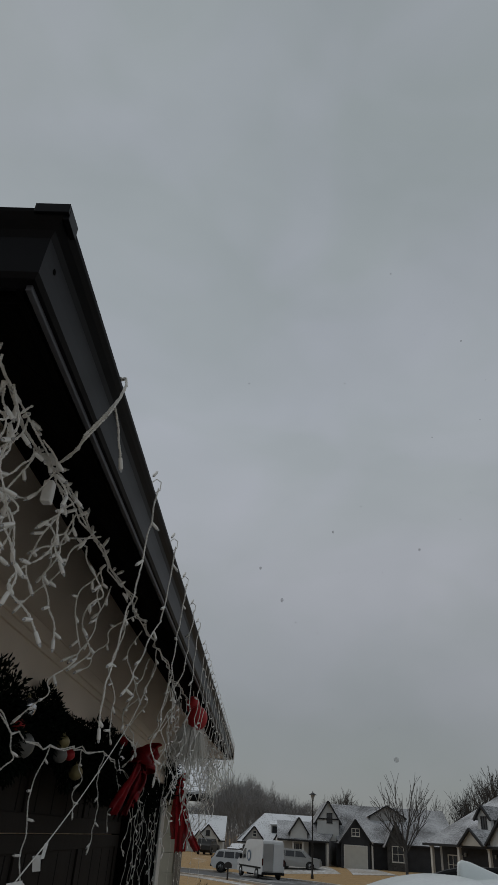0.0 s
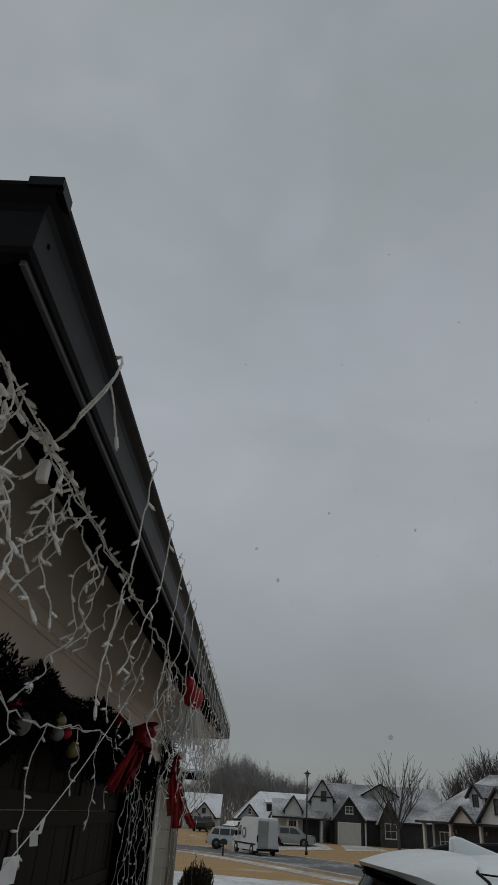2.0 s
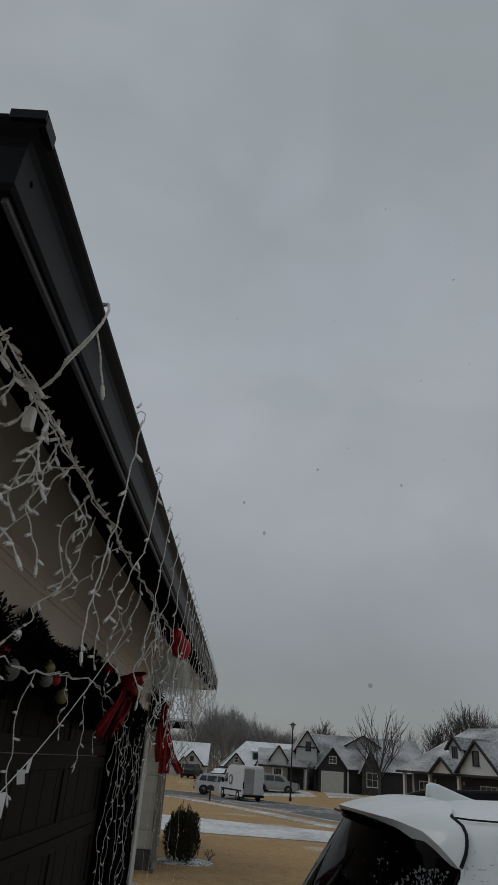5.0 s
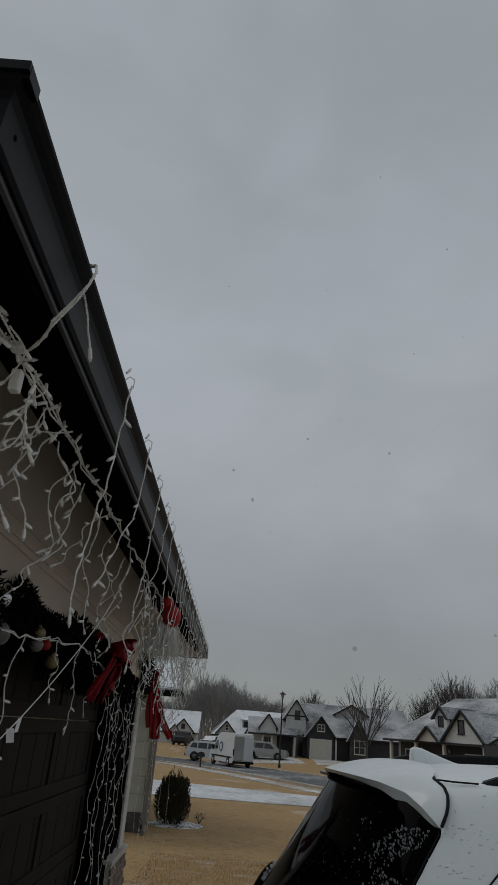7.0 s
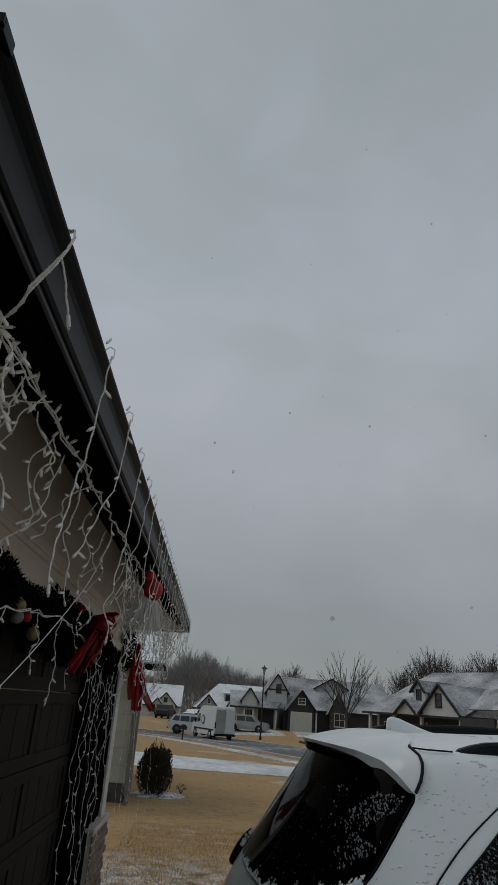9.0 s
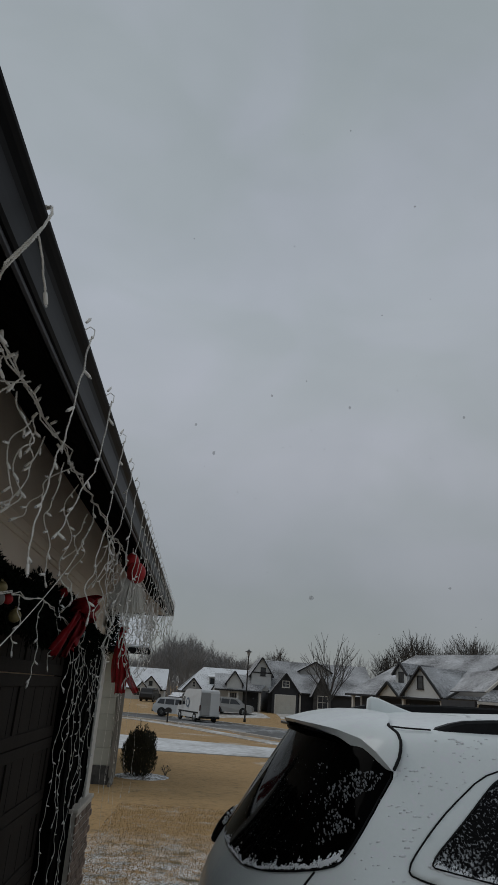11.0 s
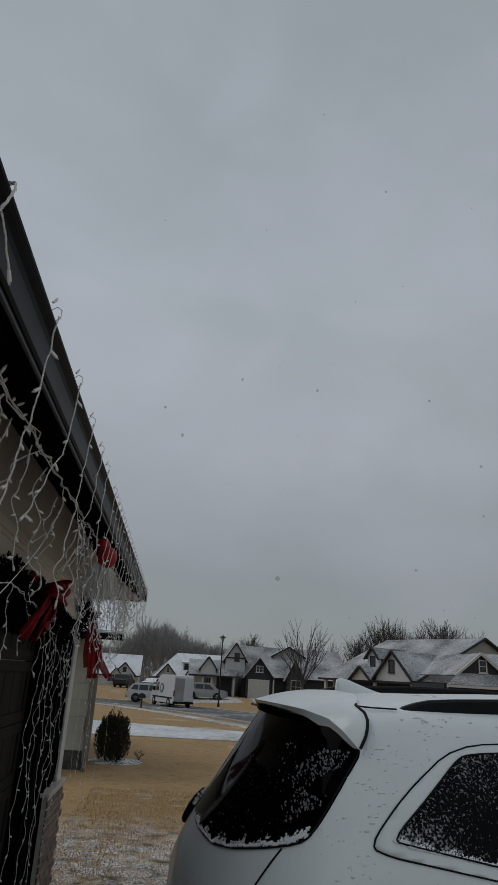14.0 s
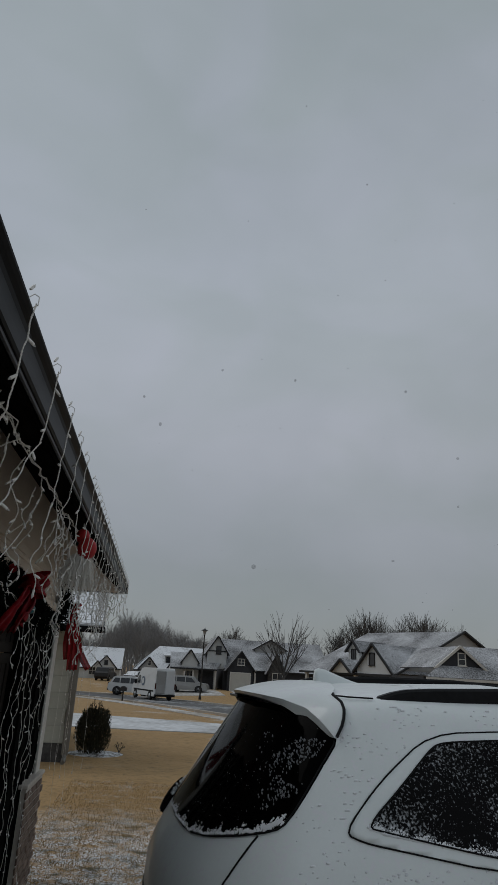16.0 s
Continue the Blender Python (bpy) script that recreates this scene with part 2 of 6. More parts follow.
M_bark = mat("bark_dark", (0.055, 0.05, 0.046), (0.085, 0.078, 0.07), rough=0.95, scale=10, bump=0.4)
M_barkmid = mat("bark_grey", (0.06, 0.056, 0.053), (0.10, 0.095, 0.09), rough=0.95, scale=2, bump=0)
# distant bark: snow haze is put into the colour as a paler grey
M_bark_hazed = mat("bark_far_hazed", (0.19, 0.187, 0.187), (0.26, 0.256, 0.253), rough=0.95, scale=0.5, bump=0)
M_shrub = mat("shrub_green", (0.016, 0.018, 0.009), (0.040, 0.036, 0.018), rough=0.8, scale=6, bump=0.2)
M_pole = mat("black_pole", (0.012, 0.012, 0.013), rough=0.5, scale=10, bump=0.05)
M_lampglass = mat("frosted_lamp_glass", (0.30, 0.30, 0.29), rough=0.3, bump=0)
M_vanwhite = mat("van_white", (0.60, 0.61, 0.61), (0.55, 0.56, 0.56), rough=0.35, scale=2, bump=0.02)
M_silverpaint = mat("silver_paint", (0.36, 0.365, 0.36), (0.32, 0.325, 0.32), rough=0.3, metal=0.4, scale=2, bump=0.02)
M_blueprint = mat("blue_emblem", (0.10, 0.14, 0.20), rough=0.5, bump=0)
M_downspout = mat("downspout_tan", (0.13, 0.125, 0.11), (0.18, 0.17, 0.15), rough=0.5, scale=6, bump=0.05)


def lawn_material():
    """Dormant straw-coloured grass with green and bare patches, snow caught in it close to the house."""
    m = mat("dormant_lawn", (0.34, 0.205, 0.078), (0.42, 0.265, 0.115), rough=0.95, scale=0.9, fine=45, bump=0.6, depth=0.03)
    n, l = m.node_tree.nodes, m.node_tree.links
    p = n["Principled BSDF"]
    src = p.inputs["Base Color"].links[0].from_socket
    co = n.new("ShaderNodeTexCoord")
    sp = n.new("ShaderNodeSeparateXYZ")
    l.new(co.outputs["Object"], sp.inputs["Vector"])
    near = n.new("ShaderNodeMapRange")
    near.inputs["From Min"].default_value, near.inputs["From Max"].default_value = 11.5, 9.0
    l.new(sp.outputs["Y"], near.inputs["Value"])

    def noise_at(scale, detail=4.0):
        t = n.new("ShaderNodeTexNoise")
        t.inputs["Scale"].default_value, t.inputs["Detail"].default_value = scale, detail
        l.new(co.outputs["Object"], t.inputs["Vector"])
        return t.outputs["Fac"]

    def step(a, lo, hi):
        r = n.new("ShaderNodeMapRange")
        r.inputs["From Min"].default_value, r.inputs["From Max"].default_value = lo, hi
        l.new(a, r.inputs["Value"])
        return r.outputs["Result"]

    def mul(a, b):
        r = n.new("ShaderNodeMath")
        r.operation = "MULTIPLY"
        l.new(a, r.inputs[0])
        l.new(b, r.inputs[1])
        return r.outputs[0]

    def over(a, colour, f):
        x = n.new("ShaderNodeMix")
        x.data_type = "RGBA"
        x.inputs["B"].default_value = (*colour, 1)
        l.new(a, x.inputs["A"])
        l.new(f, x.inputs["Factor"])
        return x.outputs["Result"]

    c = over(src, (0.19, 0.125, 0.055), step(noise_at(5.0, 8.0), 0.52, 0.76))
    c = over(c, (0.13, 0.09, 0.04), step(noise_at(17.0, 6.0), 0.55, 0.70))
    c = over(c, (0.42, 0.30, 0.15), step(noise_at(38.0), 0.56, 0.70))
    c = over(c, (0.085, 0.075, 0.040), mul(near.outputs["Result"], step(noise_at(5.0), 0.48, 0.62)))
    snow = mul(step(noise_at(4.5, 6.0), 0.34, 0.56), step(noise_at(42.0), 0.44, 0.54))
    c = over(c, (0.74, 0.75, 0.77), mul(near.outputs["Result"], snow))
    far_snow = mul(step(noise_at(0.22), 0.60, 0.74), step(noise_at(14.0), 0.40, 0.60))
    c = over(c, (0.66, 0.66, 0.66), far_snow)
    l.new(c, p.inputs["Base Color"])
    return m


M_lawn = lawn_material()

# ---- mesh helpers ----


class Build:
    """Collects vertices and faces for one mesh."""

    def __init__(self):
        self.v, self.f, self.smooth = [], [], False

    def add(self, verts, faces):
        o = len(self.v)
        self.v.extend(tuple(p) for p in verts)
        self.f.extend(tuple(i + o for i in f) for f in faces)
        return self

    def box(self, lo, hi, bev=0.0):
        (x0, y0, z0), (x1, y1, z1) = lo, hi
        if bev <= 0:
            vs = [(x, y, z) for z in (z0, z1) for y in (y0, y1) for x in (x0, x1)]
            return self.add(vs, [(0, 2, 3, 1), (4, 5, 7, 6), (0, 1, 5, 4), (2, 6, 7, 3), (0, 4, 6, 2), (1, 3, 7, 5)])
        bm = bmesh.new()
        bmesh.ops.create_cube(bm, size=1.0)
        for q in bm.verts:
            q.co = Vector(((x0 + x1) / 2 + q.co.x * (x1 - x0), (y0 + y1) / 2 + q.co.y * (y1 - y0), (z0 + z1) / 2 + q.co.z * (z1 - z0)))
        bmesh.ops.bevel(bm, geom=bm.edges[:], offset=bev, segments=2, affect="EDGES", profile=0.5)
        self.take(bm)
        return self

    def take(self, bm):
        bm.verts.index_update()
        self.add([q.co[:] for q in bm.verts], [[q.index for q in f.verts] for f in bm.faces])
        bm.free()
        return self

    def tube(self, pts, r, n=6, r2=None, cap=True):
        """A tube along points, tapering from r to r2."""
        pts = [Vector(p) for p in pts]
        r2 = r if r2 is None else r2
        k = len(pts)
        ref = None
        vs = []
        for i, p in enumerate(pts):
            d = (pts[min(i + 1, k - 1)] - pts[max(i - 1, 0)]).normalized()
            if ref is None:
                ref = d.orthogonal().normalized()
            a = (ref - d * ref.dot(d))
            a = a.normalized() if a.length > 1e-6 else d.orthogonal().normalized()
            ref = a
            b = d.cross(a)
            rr = r + (r2 - r) * i / max(k - 1, 1)
            for j in range(n):
                t = 2 * math.pi * j / n
                vs.append(p + a * (rr * math.cos(t)) + b * (rr * math.sin(t)))
        fs = [(i * n + j, i * n + (j + 1) % n, (i + 1) * n + (j + 1) % n, (i + 1) * n + j) for i in range(k - 1) for j in range(n)]
        if cap:
            fs += [tuple(range(n - 1, -1, -1)), tuple(range((k - 1) * n, k * n))]
        return self.add(vs, fs)

    def lathe(self, prof, n=16, at=(0, 0, 0), axis="z"):
        vs = []
        for r, h in prof:
            for j in range(n):
                t = 2 * math.pi * j / n
                p = (r * math.cos(t), r * math.sin(t), h)
                if axis == "y":
                    p = (p[0], p[2], p[1])
                if axis == "x":
                    p = (p[2], p[0], p[1])
                vs.append((p[0] + at[0], p[1] + at[1], p[2] + at[2]))
        k = len(prof)
        fs = [(i * n + j, i * n + (j + 1) % n, (i + 1) * n + (j + 1) % n, (i + 1) * n + j) for i in range(k - 1) for j in range(n)]
        fs += [tuple(range(n - 1, -1, -1)), tuple(range((k - 1) * n, k * n))]
        return self.add(vs, fs)

    def extrude(self, poly, vec):
        """A prism: a planar polygon of 3D points swept along vec."""
        n = len(poly)
        a = [Vector(p) for p in poly]
        vs = a + [p + Vector(vec) for p in a]
        return self.add(vs, [tuple(range(n - 1, -1, -1)), tuple(range(n, 2 * n))] + [(i, (i + 1) % n, n + (i + 1) % n, n + i) for i in range(n)])

    def grid(self, fn, nu, nv):
        vs = [fn(i / nu, j / nv) for j in range(nv + 1) for i in range(nu + 1)]
        return self.add(vs, [(j * (nu + 1) + i, j * (nu + 1) + i + 1, (j + 1) * (nu + 1) + i + 1, (j + 1) * (nu + 1) + i) for j in range(nv) for i in range(nu)])

    def mesh(self, name, material, smooth=False, fix=True):
        me = bpy.data.meshes.new(name)
        me.from_pydata(self.v, [], self.f)
        me.validate()
        if fix and len(self.v) < 60000:
            bm = bmesh.new()
            bm.from_mesh(me)
            bmesh.ops.recalc_face_normals(bm, faces=bm.faces[:])
            bm.to_mesh(me)
            bm.free()
        me.materials.append(material)
        if smooth:
            me.polygons.foreach_set("use_smooth", [True] * len(me.polygons))
        me.update()
        return me


def part(name, bm, material, parent=None, label="", smooth=False, fix=True):
    """One mesh object under a thing or a part."""
    me = bm if isinstance(bm, bpy.types.Mesh) else bm.mesh(name, material, smooth, fix)
    ob = new(name, me)
    if parent is not None:
        ob.parent = parent
    if label:
        tagged(ob, label)
    return ob


def thing(name, label, category, group="", kind="", m=None):
    ob = new(name)
    ob.empty_display_size = 0.2
    if m is not None:
        ob.matrix_world = m
    return tagged(ob, label, category, group, kind)


def solid(name, bm, material, label, category, group="", kind="", smooth=False, m=None):
    ob = part(name, bm, material, None, smooth=smooth)
    if m is not None:
        ob.matrix_world = m
    return tagged(ob, label, category, group, kind)


# ---- the ground ----
FALL = ((-80, 0.0), (4.0, 0.0), (5.5, -0.08), (7.3, -0.22), (12, -0.38), (17, -0.52), (28, -0.72), (36, -0.85), (50, -1.0), (70, -1.28), (900, -1.3))
# the street bends round from beyond the lawn towards the near right
STREET = ((-60, 72), (-25, 73), (-12, 72), (-4, 69), (1.5, 62.5), (5.5, 54), (10, 43), (16, 30), (22, 14), (27, -10), (30, -50))


def street_offset(x, y):
    """Signed distance from the middle of the street, positive on the far side."""
    best, side = 1e9, 1
    for (ax, ay), (bx, by) in zip(STREET, STREET[1:]):
        dx, dy = bx - ax, by - ay
        t = max(0.0, min(1.0, ((x - ax) * dx + (y - ay) * dy) / (dx * dx + dy * dy)))
        ex, ey = x - ax - t * dx, y - ay - t * dy
        d = ex * ex + ey * ey
        if d < best:
            best, side = d, 1 if dx * ey - dy * ex > 0 else -1
    return math.sqrt(best) * side


def ground_z(x, y):
    z = float(np.interp(y, [p[0] for p in FALL], [p[1] for p in FALL]))
    s = street_offset(x, y)
    t = max(0.0, min(1.0, (s - 5.5) / 12.0))
    return z + 0.62 * t * t * (3 - 2 * t)


def axis(a, b, fine_a, fine_b, step, far):
    out, v = [], a
    while v < b:
        out.append(v)
        v += step if fine_a <= v < fine_b else far
    return out + [b]


gx, gy = axis(-900, 900, -20, 50, 1.4, 20), axis(-300, 1400, -6, 96, 1.4, 20)
g = Build()
g.v = [(x, y, ground_z(x, y) - (0.16 if abs(street_offset(x, y)) < 4.6 else 0.0)) for y in gy for x in gx]
nx = len(gx)
g.f = [(j * nx + i, j * nx + i + 1, (j + 1) * nx + i + 1, (j + 1) * nx + i) for j in range(len(gy) - 1) for i in range(nx - 1)]
solid("ground", g, M_lawn, "straw-coloured dormant lawn with thin patches of snow", "ground", kind="structure", smooth=True)


def ribbon(offset_a, offset_b, lift, step=2.0, thick=0.1, to=len(STREET) - 1):
    """A strip that follows the street between two offsets from its middle."""
    pts = []
    for (ax, ay), (bx, by) in zip(STREET[:to], STREET[1:to + 1]):
        n = max(1, int(math.hypot(bx - ax, by - ay) / step))
        pts += [(ax + (bx - ax) * i / n, ay + (by - ay) * i / n) for i in range(n)]
    pts.append(STREET[to])
    for _ in range(6):
        pts = [pts[0]] + [((p[0] + q[0] * 2 + r[0]) / 4, (p[1] + q[1] * 2 + r[1]) / 4) for p, q, r in zip(pts, pts[1:], pts[2:])] + [pts[-1]]
    b = Build()
    rows = []
    for i, (x, y) in enumerate(pts):
        a, c = pts[max(i - 1, 0)], pts[min(i + 1, len(pts) - 1)]
        d = Vector((c[0] - a[0], c[1] - a[1])).normalized()
        nrm = Vector((-d.y, d.x))
        for o in (offset_a, offset_b):
            px, py = x + nrm.x * o, y + nrm.y * o
            rows.append((px, py, float(np.interp(py, [p[0] for p in FALL], [p[1] for p in FALL])) + lift))
    k = len(pts)
    top = rows
    low = [(p[0], p[1], p[2] - thick) for p in rows]
    b.v = top + low
    m = len(top)
    for i in range(k - 1):
        a0, a1, b0, b1 = 2 * i, 2 * i + 1, 2 * i + 2, 2 * i + 3
        b.f += [(a0, b0, b1, a1), (m + a0, m + a1, m + b1, m + b0), (a0, m + a0, m + b0, b0), (a1, b1, m + b1, m + a1)]
    return b


solid("road", ribbon(-4.0, 4.0, -0.06, thick=0.2), M_asphalt, "wet grey asphalt street with traces of snow", "road", kind="structure")
solid("kerb", ribbon(4.0, 4.45, 0.05, thick=0.3), M_concrete, "pale concrete kerb along the far side of the street", "kerb", kind="structure")
solid("kerb", ribbon(-4.45, -4.0, 0.05, thick=0.3), M_concrete, "pale concrete kerb along the near side of the street", "kerb", kind="structure")
solid("pavement", ribbon(-7.3, -5.9, 0.035, thick=0.2), M_concrete, "narrow concrete footpath dusted with snow", "footpath", kind="structure")


def slab(name, poly, lift, material, label, category, cuts=14):
    """A thin paved area that follows the ground: a quad of four corners."""
    b = Build()
    p = [Vector(q) for q in poly]

    def at(u, v):
        q = (p[0] * (1 - u) + p[1] * u) * (1 - v) + (p[3] * (1 - u) + p[2] * u) * v
        return (q.x, q.y, ground_z(q.x, q.y) + lift)
    b.grid(at, cuts, cuts)
    n = len(b.v)
    top = list(b.v)
    b.add([(x, y, z - 0.12) for x, y, z in top], [f[::-1] for f in b.f])
    k = cuts + 1
    rim = [i for i in range(k)] + [j * k + cuts for j in range(1, k)] + [cuts * k + i for i in range(cuts - 1, -1, -1)] + [j * k for j in range(cuts - 1, 0, -1)]
    b.f += [(rim[i], rim[(i + 1) % len(rim)], n + rim[(i + 1) % len(rim)], n + rim[i]) for i in range(len(rim))]
    return solid(name, b, material, label, category, kind="structure")


slab("driveway_own", [(-0.95, -3.0), (14.0, -3.0), (14.0, 6.1), (-0.95, 6.1)], 0.03, M_concrete, "light concrete driveway in front of the garage", "driveway")
slab("driveway_neighbour", [(-9.0, 28.4), (6.0, 28.6), (5.0, 34.5), (-9.0, 39.5)], 0.03, M_snowdrive, "concrete driveway covered with swept snow", "driveway")
# ---- the house with the garage ----
WALL, CORNER, EAVE_X, EAVE_Y0, EAVE_Y1 = -0.90, 7.14, -0.322, 0.69, 9.10
LIP, LOW = 2.572, 2.462
# the eave line climbs slightly towards the porch
EAVE = pose(0, EAVE_Y0 - 0.02, 2.52) @ pose(0, 0, 0, 0.74) @ pose(0, -EAVE_Y0, -2.52)
house = thing("garage_house", "beige and black house with an attached garage and dark eaves", "house", kind="structure")


def roof_slab(b, a, c, d, e, thick):
    """A sloping slab from four corner points."""
    q = [Vector(p) for p in (a, c, d, e)]
    n = (q[1] - q[0]).cross(q[3] - q[0]).normalized()
    if n.z < 0:
        n = -n
    return b.extrude([tuple(p) for p in q], tuple(n * thick))


# front wall: beige above, black cladding beside the door
DOOR0, DOOR1, HEAD = 0.95, 5.62, 2.16
b = Build()
b.box((WALL - 0.16, 0.85 + 0.4, HEAD), (WALL, CORNER, 2.98))
part("wall_front", b, M_beige, house, "smooth beige painted wall above the garage door")
b = Build().box((WALL - 0.16, DOOR1, -0.4), (WALL - 0.004, CORNER, HEAD - 0.001))
for k in range(5):
    y = DOOR1 + 0.12 + 0.3 * k
    b.box((WALL - 0.004, y, -0.35), (WALL + 0.012, y + 0.04, HEAD - 0.06))
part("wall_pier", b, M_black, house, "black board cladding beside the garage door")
b = Build().box((-9.0, CORNER - 0.16, -0.6), (WALL - 0.16, CORNER, 2.98))
part("wall_side", b, M_beige, house)
b = Build().box((-9.0, 1.25, -0.4), (WALL - 0.16, 1.41, 2.98))
part("wall_side", b, M_beige, house)
b = Build().box((WALL - 0.16, 1.25, -0.4), (WALL - 0.002, 1.30, HEAD))
part("wall_pier", b, M_black, house)
b = Build()
b.box((WALL, 1.25, 2.395), (WALL + 0.022, CORNER, 2.455), 0.006)
b.box((WALL, 1.25, 2.365), (WALL + 0.012, CORNER, 2.395), 0.003)
part("frieze_moulding", b, M_beige, house, "stepped beige moulding board")
b = Build().box((WALL, DOOR0, HEAD - 0.02), (WALL + 0.03, CORNER, HEAD + 0.05), 0.008)
part("door_head_trim", b, M_beige, house)
b = Build().box((WALL, CORNER - 0.2, 0.62), (WALL + 0.03, CORNER + 0.02, HEAD - 0.03), 0.006)
part("corner_trim", b, M_trim, house, "off-white corner board, slightly weathered")

# eaves: a black sloping soffit, fascia and roof; hipped at both ends
RISE = 0.84


def soffit_strip(b, y0, y1, x0=EAVE_X - 0.064, x1=WALL - 0.1, z0=LOW - 0.008):
    z1 = z0 + (x0 - x1) * RISE
    return b.extrude([(x0, y0, z0), (x1, y0 + 0.0, z1), (x1, y0, z1 + 0.03), (x0, y0, z0 + 0.03)], (0, y1 - y0, 0))


y = EAVE_Y0 + 0.06
while y < EAVE_Y1 - 0.05:
    y2 = min(y + 0.30, EAVE_Y1 - 0.05)
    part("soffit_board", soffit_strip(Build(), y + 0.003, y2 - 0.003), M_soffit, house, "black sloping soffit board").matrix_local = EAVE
    y = y2
b = Build()
b.extrude([(EAVE_X - 0.064, EAVE_Y0 + 0.064, LOW - 0.006), (-9, EAVE_Y0 + 0.064, LOW - 0.006), (-9, EAVE_Y0 + 0.7, LOW + 0.52), (EAVE_X - 0.65, EAVE_Y0 + 0.65, LOW + 0.48)], (0, 0, 0.03))
part("soffit_side", b, M_soffit, house)
# beam across the porch end
b = Build().extrude([(EAVE_X - 0.12, 8.90, LOW + 0.11), (-4.0, 8.90, LOW + 0.11), (-4.0, 8.90, LOW + 3.15), (EAVE_X - 0.12, 8.90, LOW + 0.23)], (0, 0.12, 0))
part("porch_beam", b, M_beige, house, "beige beam across the end of the porch")
b = Build().box((EAVE_X - 0.098, EAVE_Y0 + 0.12, LOW + 0.012), (EAVE_X - 0.074, EAVE_Y1 - 0.02, LIP - 0.005), 0.003)
b.box((-9, EAVE_Y0 + 0.107, LOW + 0.004), (EAVE_X - 0.13, EAVE_Y0 + 0.130, LIP - 0.005), 0.003)
b.box((-5, EAVE_Y1 - 0.04, LOW - 0.01), (EAVE_X - 0.085, EAVE_Y1 - 0.02, LIP - 0.005), 0.003)
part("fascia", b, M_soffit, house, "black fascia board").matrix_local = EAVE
b = Build()
roof_slab(b, (EAVE_X - 0.10, EAVE_Y0 + 0.10, LIP - 0.02), (EAVE_X - 0.10, EAVE_Y1 - 0.03, LIP - 0.02), (-4.8, EAVE_Y1 - 0.03, LIP + 3.2), (-4.8, EAVE_Y0 + 4.4, LIP + 3.2), 0.05)
roof_slab(b, (-9.5, EAVE_Y0 + 0.10, LIP - 0.02), (EAVE_X - 0.10, EAVE_Y0 + 0.10, LIP - 0.02), (-4.8, EAVE_Y0 + 4.4, LIP + 3.2), (-9.5, EAVE_Y0 + 4.4, LIP + 3.2), 0.05)
part("roof", b, M_shingle, house, "dark shingle roof with a dusting of snow").matrix_local = EAVE

# the gutter: a formed metal trough with a rolled lip, mitred at the corner
gutter = thing("roof_gutter", "black metal rain gutter with a mitred corner along the eave", "gutter", kind="structure", m=EAVE)
PROFILE = ((-0.072, LIP), (-0.072, LOW + 0.010), (-0.068, LOW + 0.002), (-0.058, LOW), (-0.040, LOW + 0.002), (-0.034, LOW + 0.010), (-0.031, LOW + 0.040), (-0.027, LOW + 0.072), (-0.021, LOW + 0.083), (-0.010, LOW + 0.092), (-0.002, LOW + 0.101), (0.000, LIP - 0.004), (-0.006, LIP))


def gutter_run(prof):
    b = Build()
    outer = [(EAVE_X + x, z) for x, z in prof]
    inner = [(x + (0.002 if x < EAVE_X - 0.06 else -0.002), z + (0.002 if z < LIP - 0.02 else 0.0)) for x, z in outer]
    ring = outer + inner[::-1]
    n = len(ring)

    def far(x, z):
        return (x, EAVE_Y1, z)

    def mitre(x, z):
        return (x, EAVE_Y0 + (EAVE_X - x), z)

    def left(x, z):
        return (-9.0, EAVE_Y0 + (EAVE_X - x), z)
    for i, fn in enumerate((far, mitre, left)):
        b.v += [fn(x, z) for x, z in ring]
    for k in range(2):
        b.f += [(k * n + i, k * n + (i + 1) % n, (k + 1) * n + (i + 1) % n, (k + 1) * n + i) for i in range(n)]
    b.f += [tuple(range(n)), tuple(range(2 * n, 3 * n))[::-1]]
    return b


part("trough", gutter_run(PROFILE), M_gutter, gutter)
b = Build().box((EAVE_X - 0.056, EAVE_Y0 + 0.052, LOW - 0.010), (EAVE_X - 0.046, EAVE_Y1 - 0.02, LOW + 0.002), 0.002)
part("lower_edge", b, M_gutter_edge, gutter, "grey lower edge of the gutter back")
b = Build()
b.box((EAVE_X - 0.050, EAVE_Y0 - 0.003, LIP - 0.014), (EAVE_X + 0.003, EAVE_Y0 + 0.003, LIP + 0.004), 0.001)
b.box((EAVE_X - 0.006, EAVE_Y0 + 0.0035, LIP - 0.022), (EAVE_X + 0.003, EAVE_Y0 + 0.045, LIP + 0.004), 0.001)
part("mitre_strip", b, M_gutter, gutter, "folded metal corner strip")
for y, z in ((EAVE_Y0 + 0.075, LOW + 0.050), (EAVE_Y0 + 0.045, LIP - 0.035)):
    part("rivet", Build().lathe(((0.0, -0.002), (0.006, -0.002), (0.005, 0.002), (0.0, 0.004)), 10, (EAVE_X - 0.031, y, z), "x"), M_groove, gutter, smooth=True)
b = Build().box((EAVE_X - 0.10, EAVE_Y1, LOW), (EAVE_X, EAVE_Y1 + 0.004, LIP))
part("end_cap", b, M_gutter, gutter)

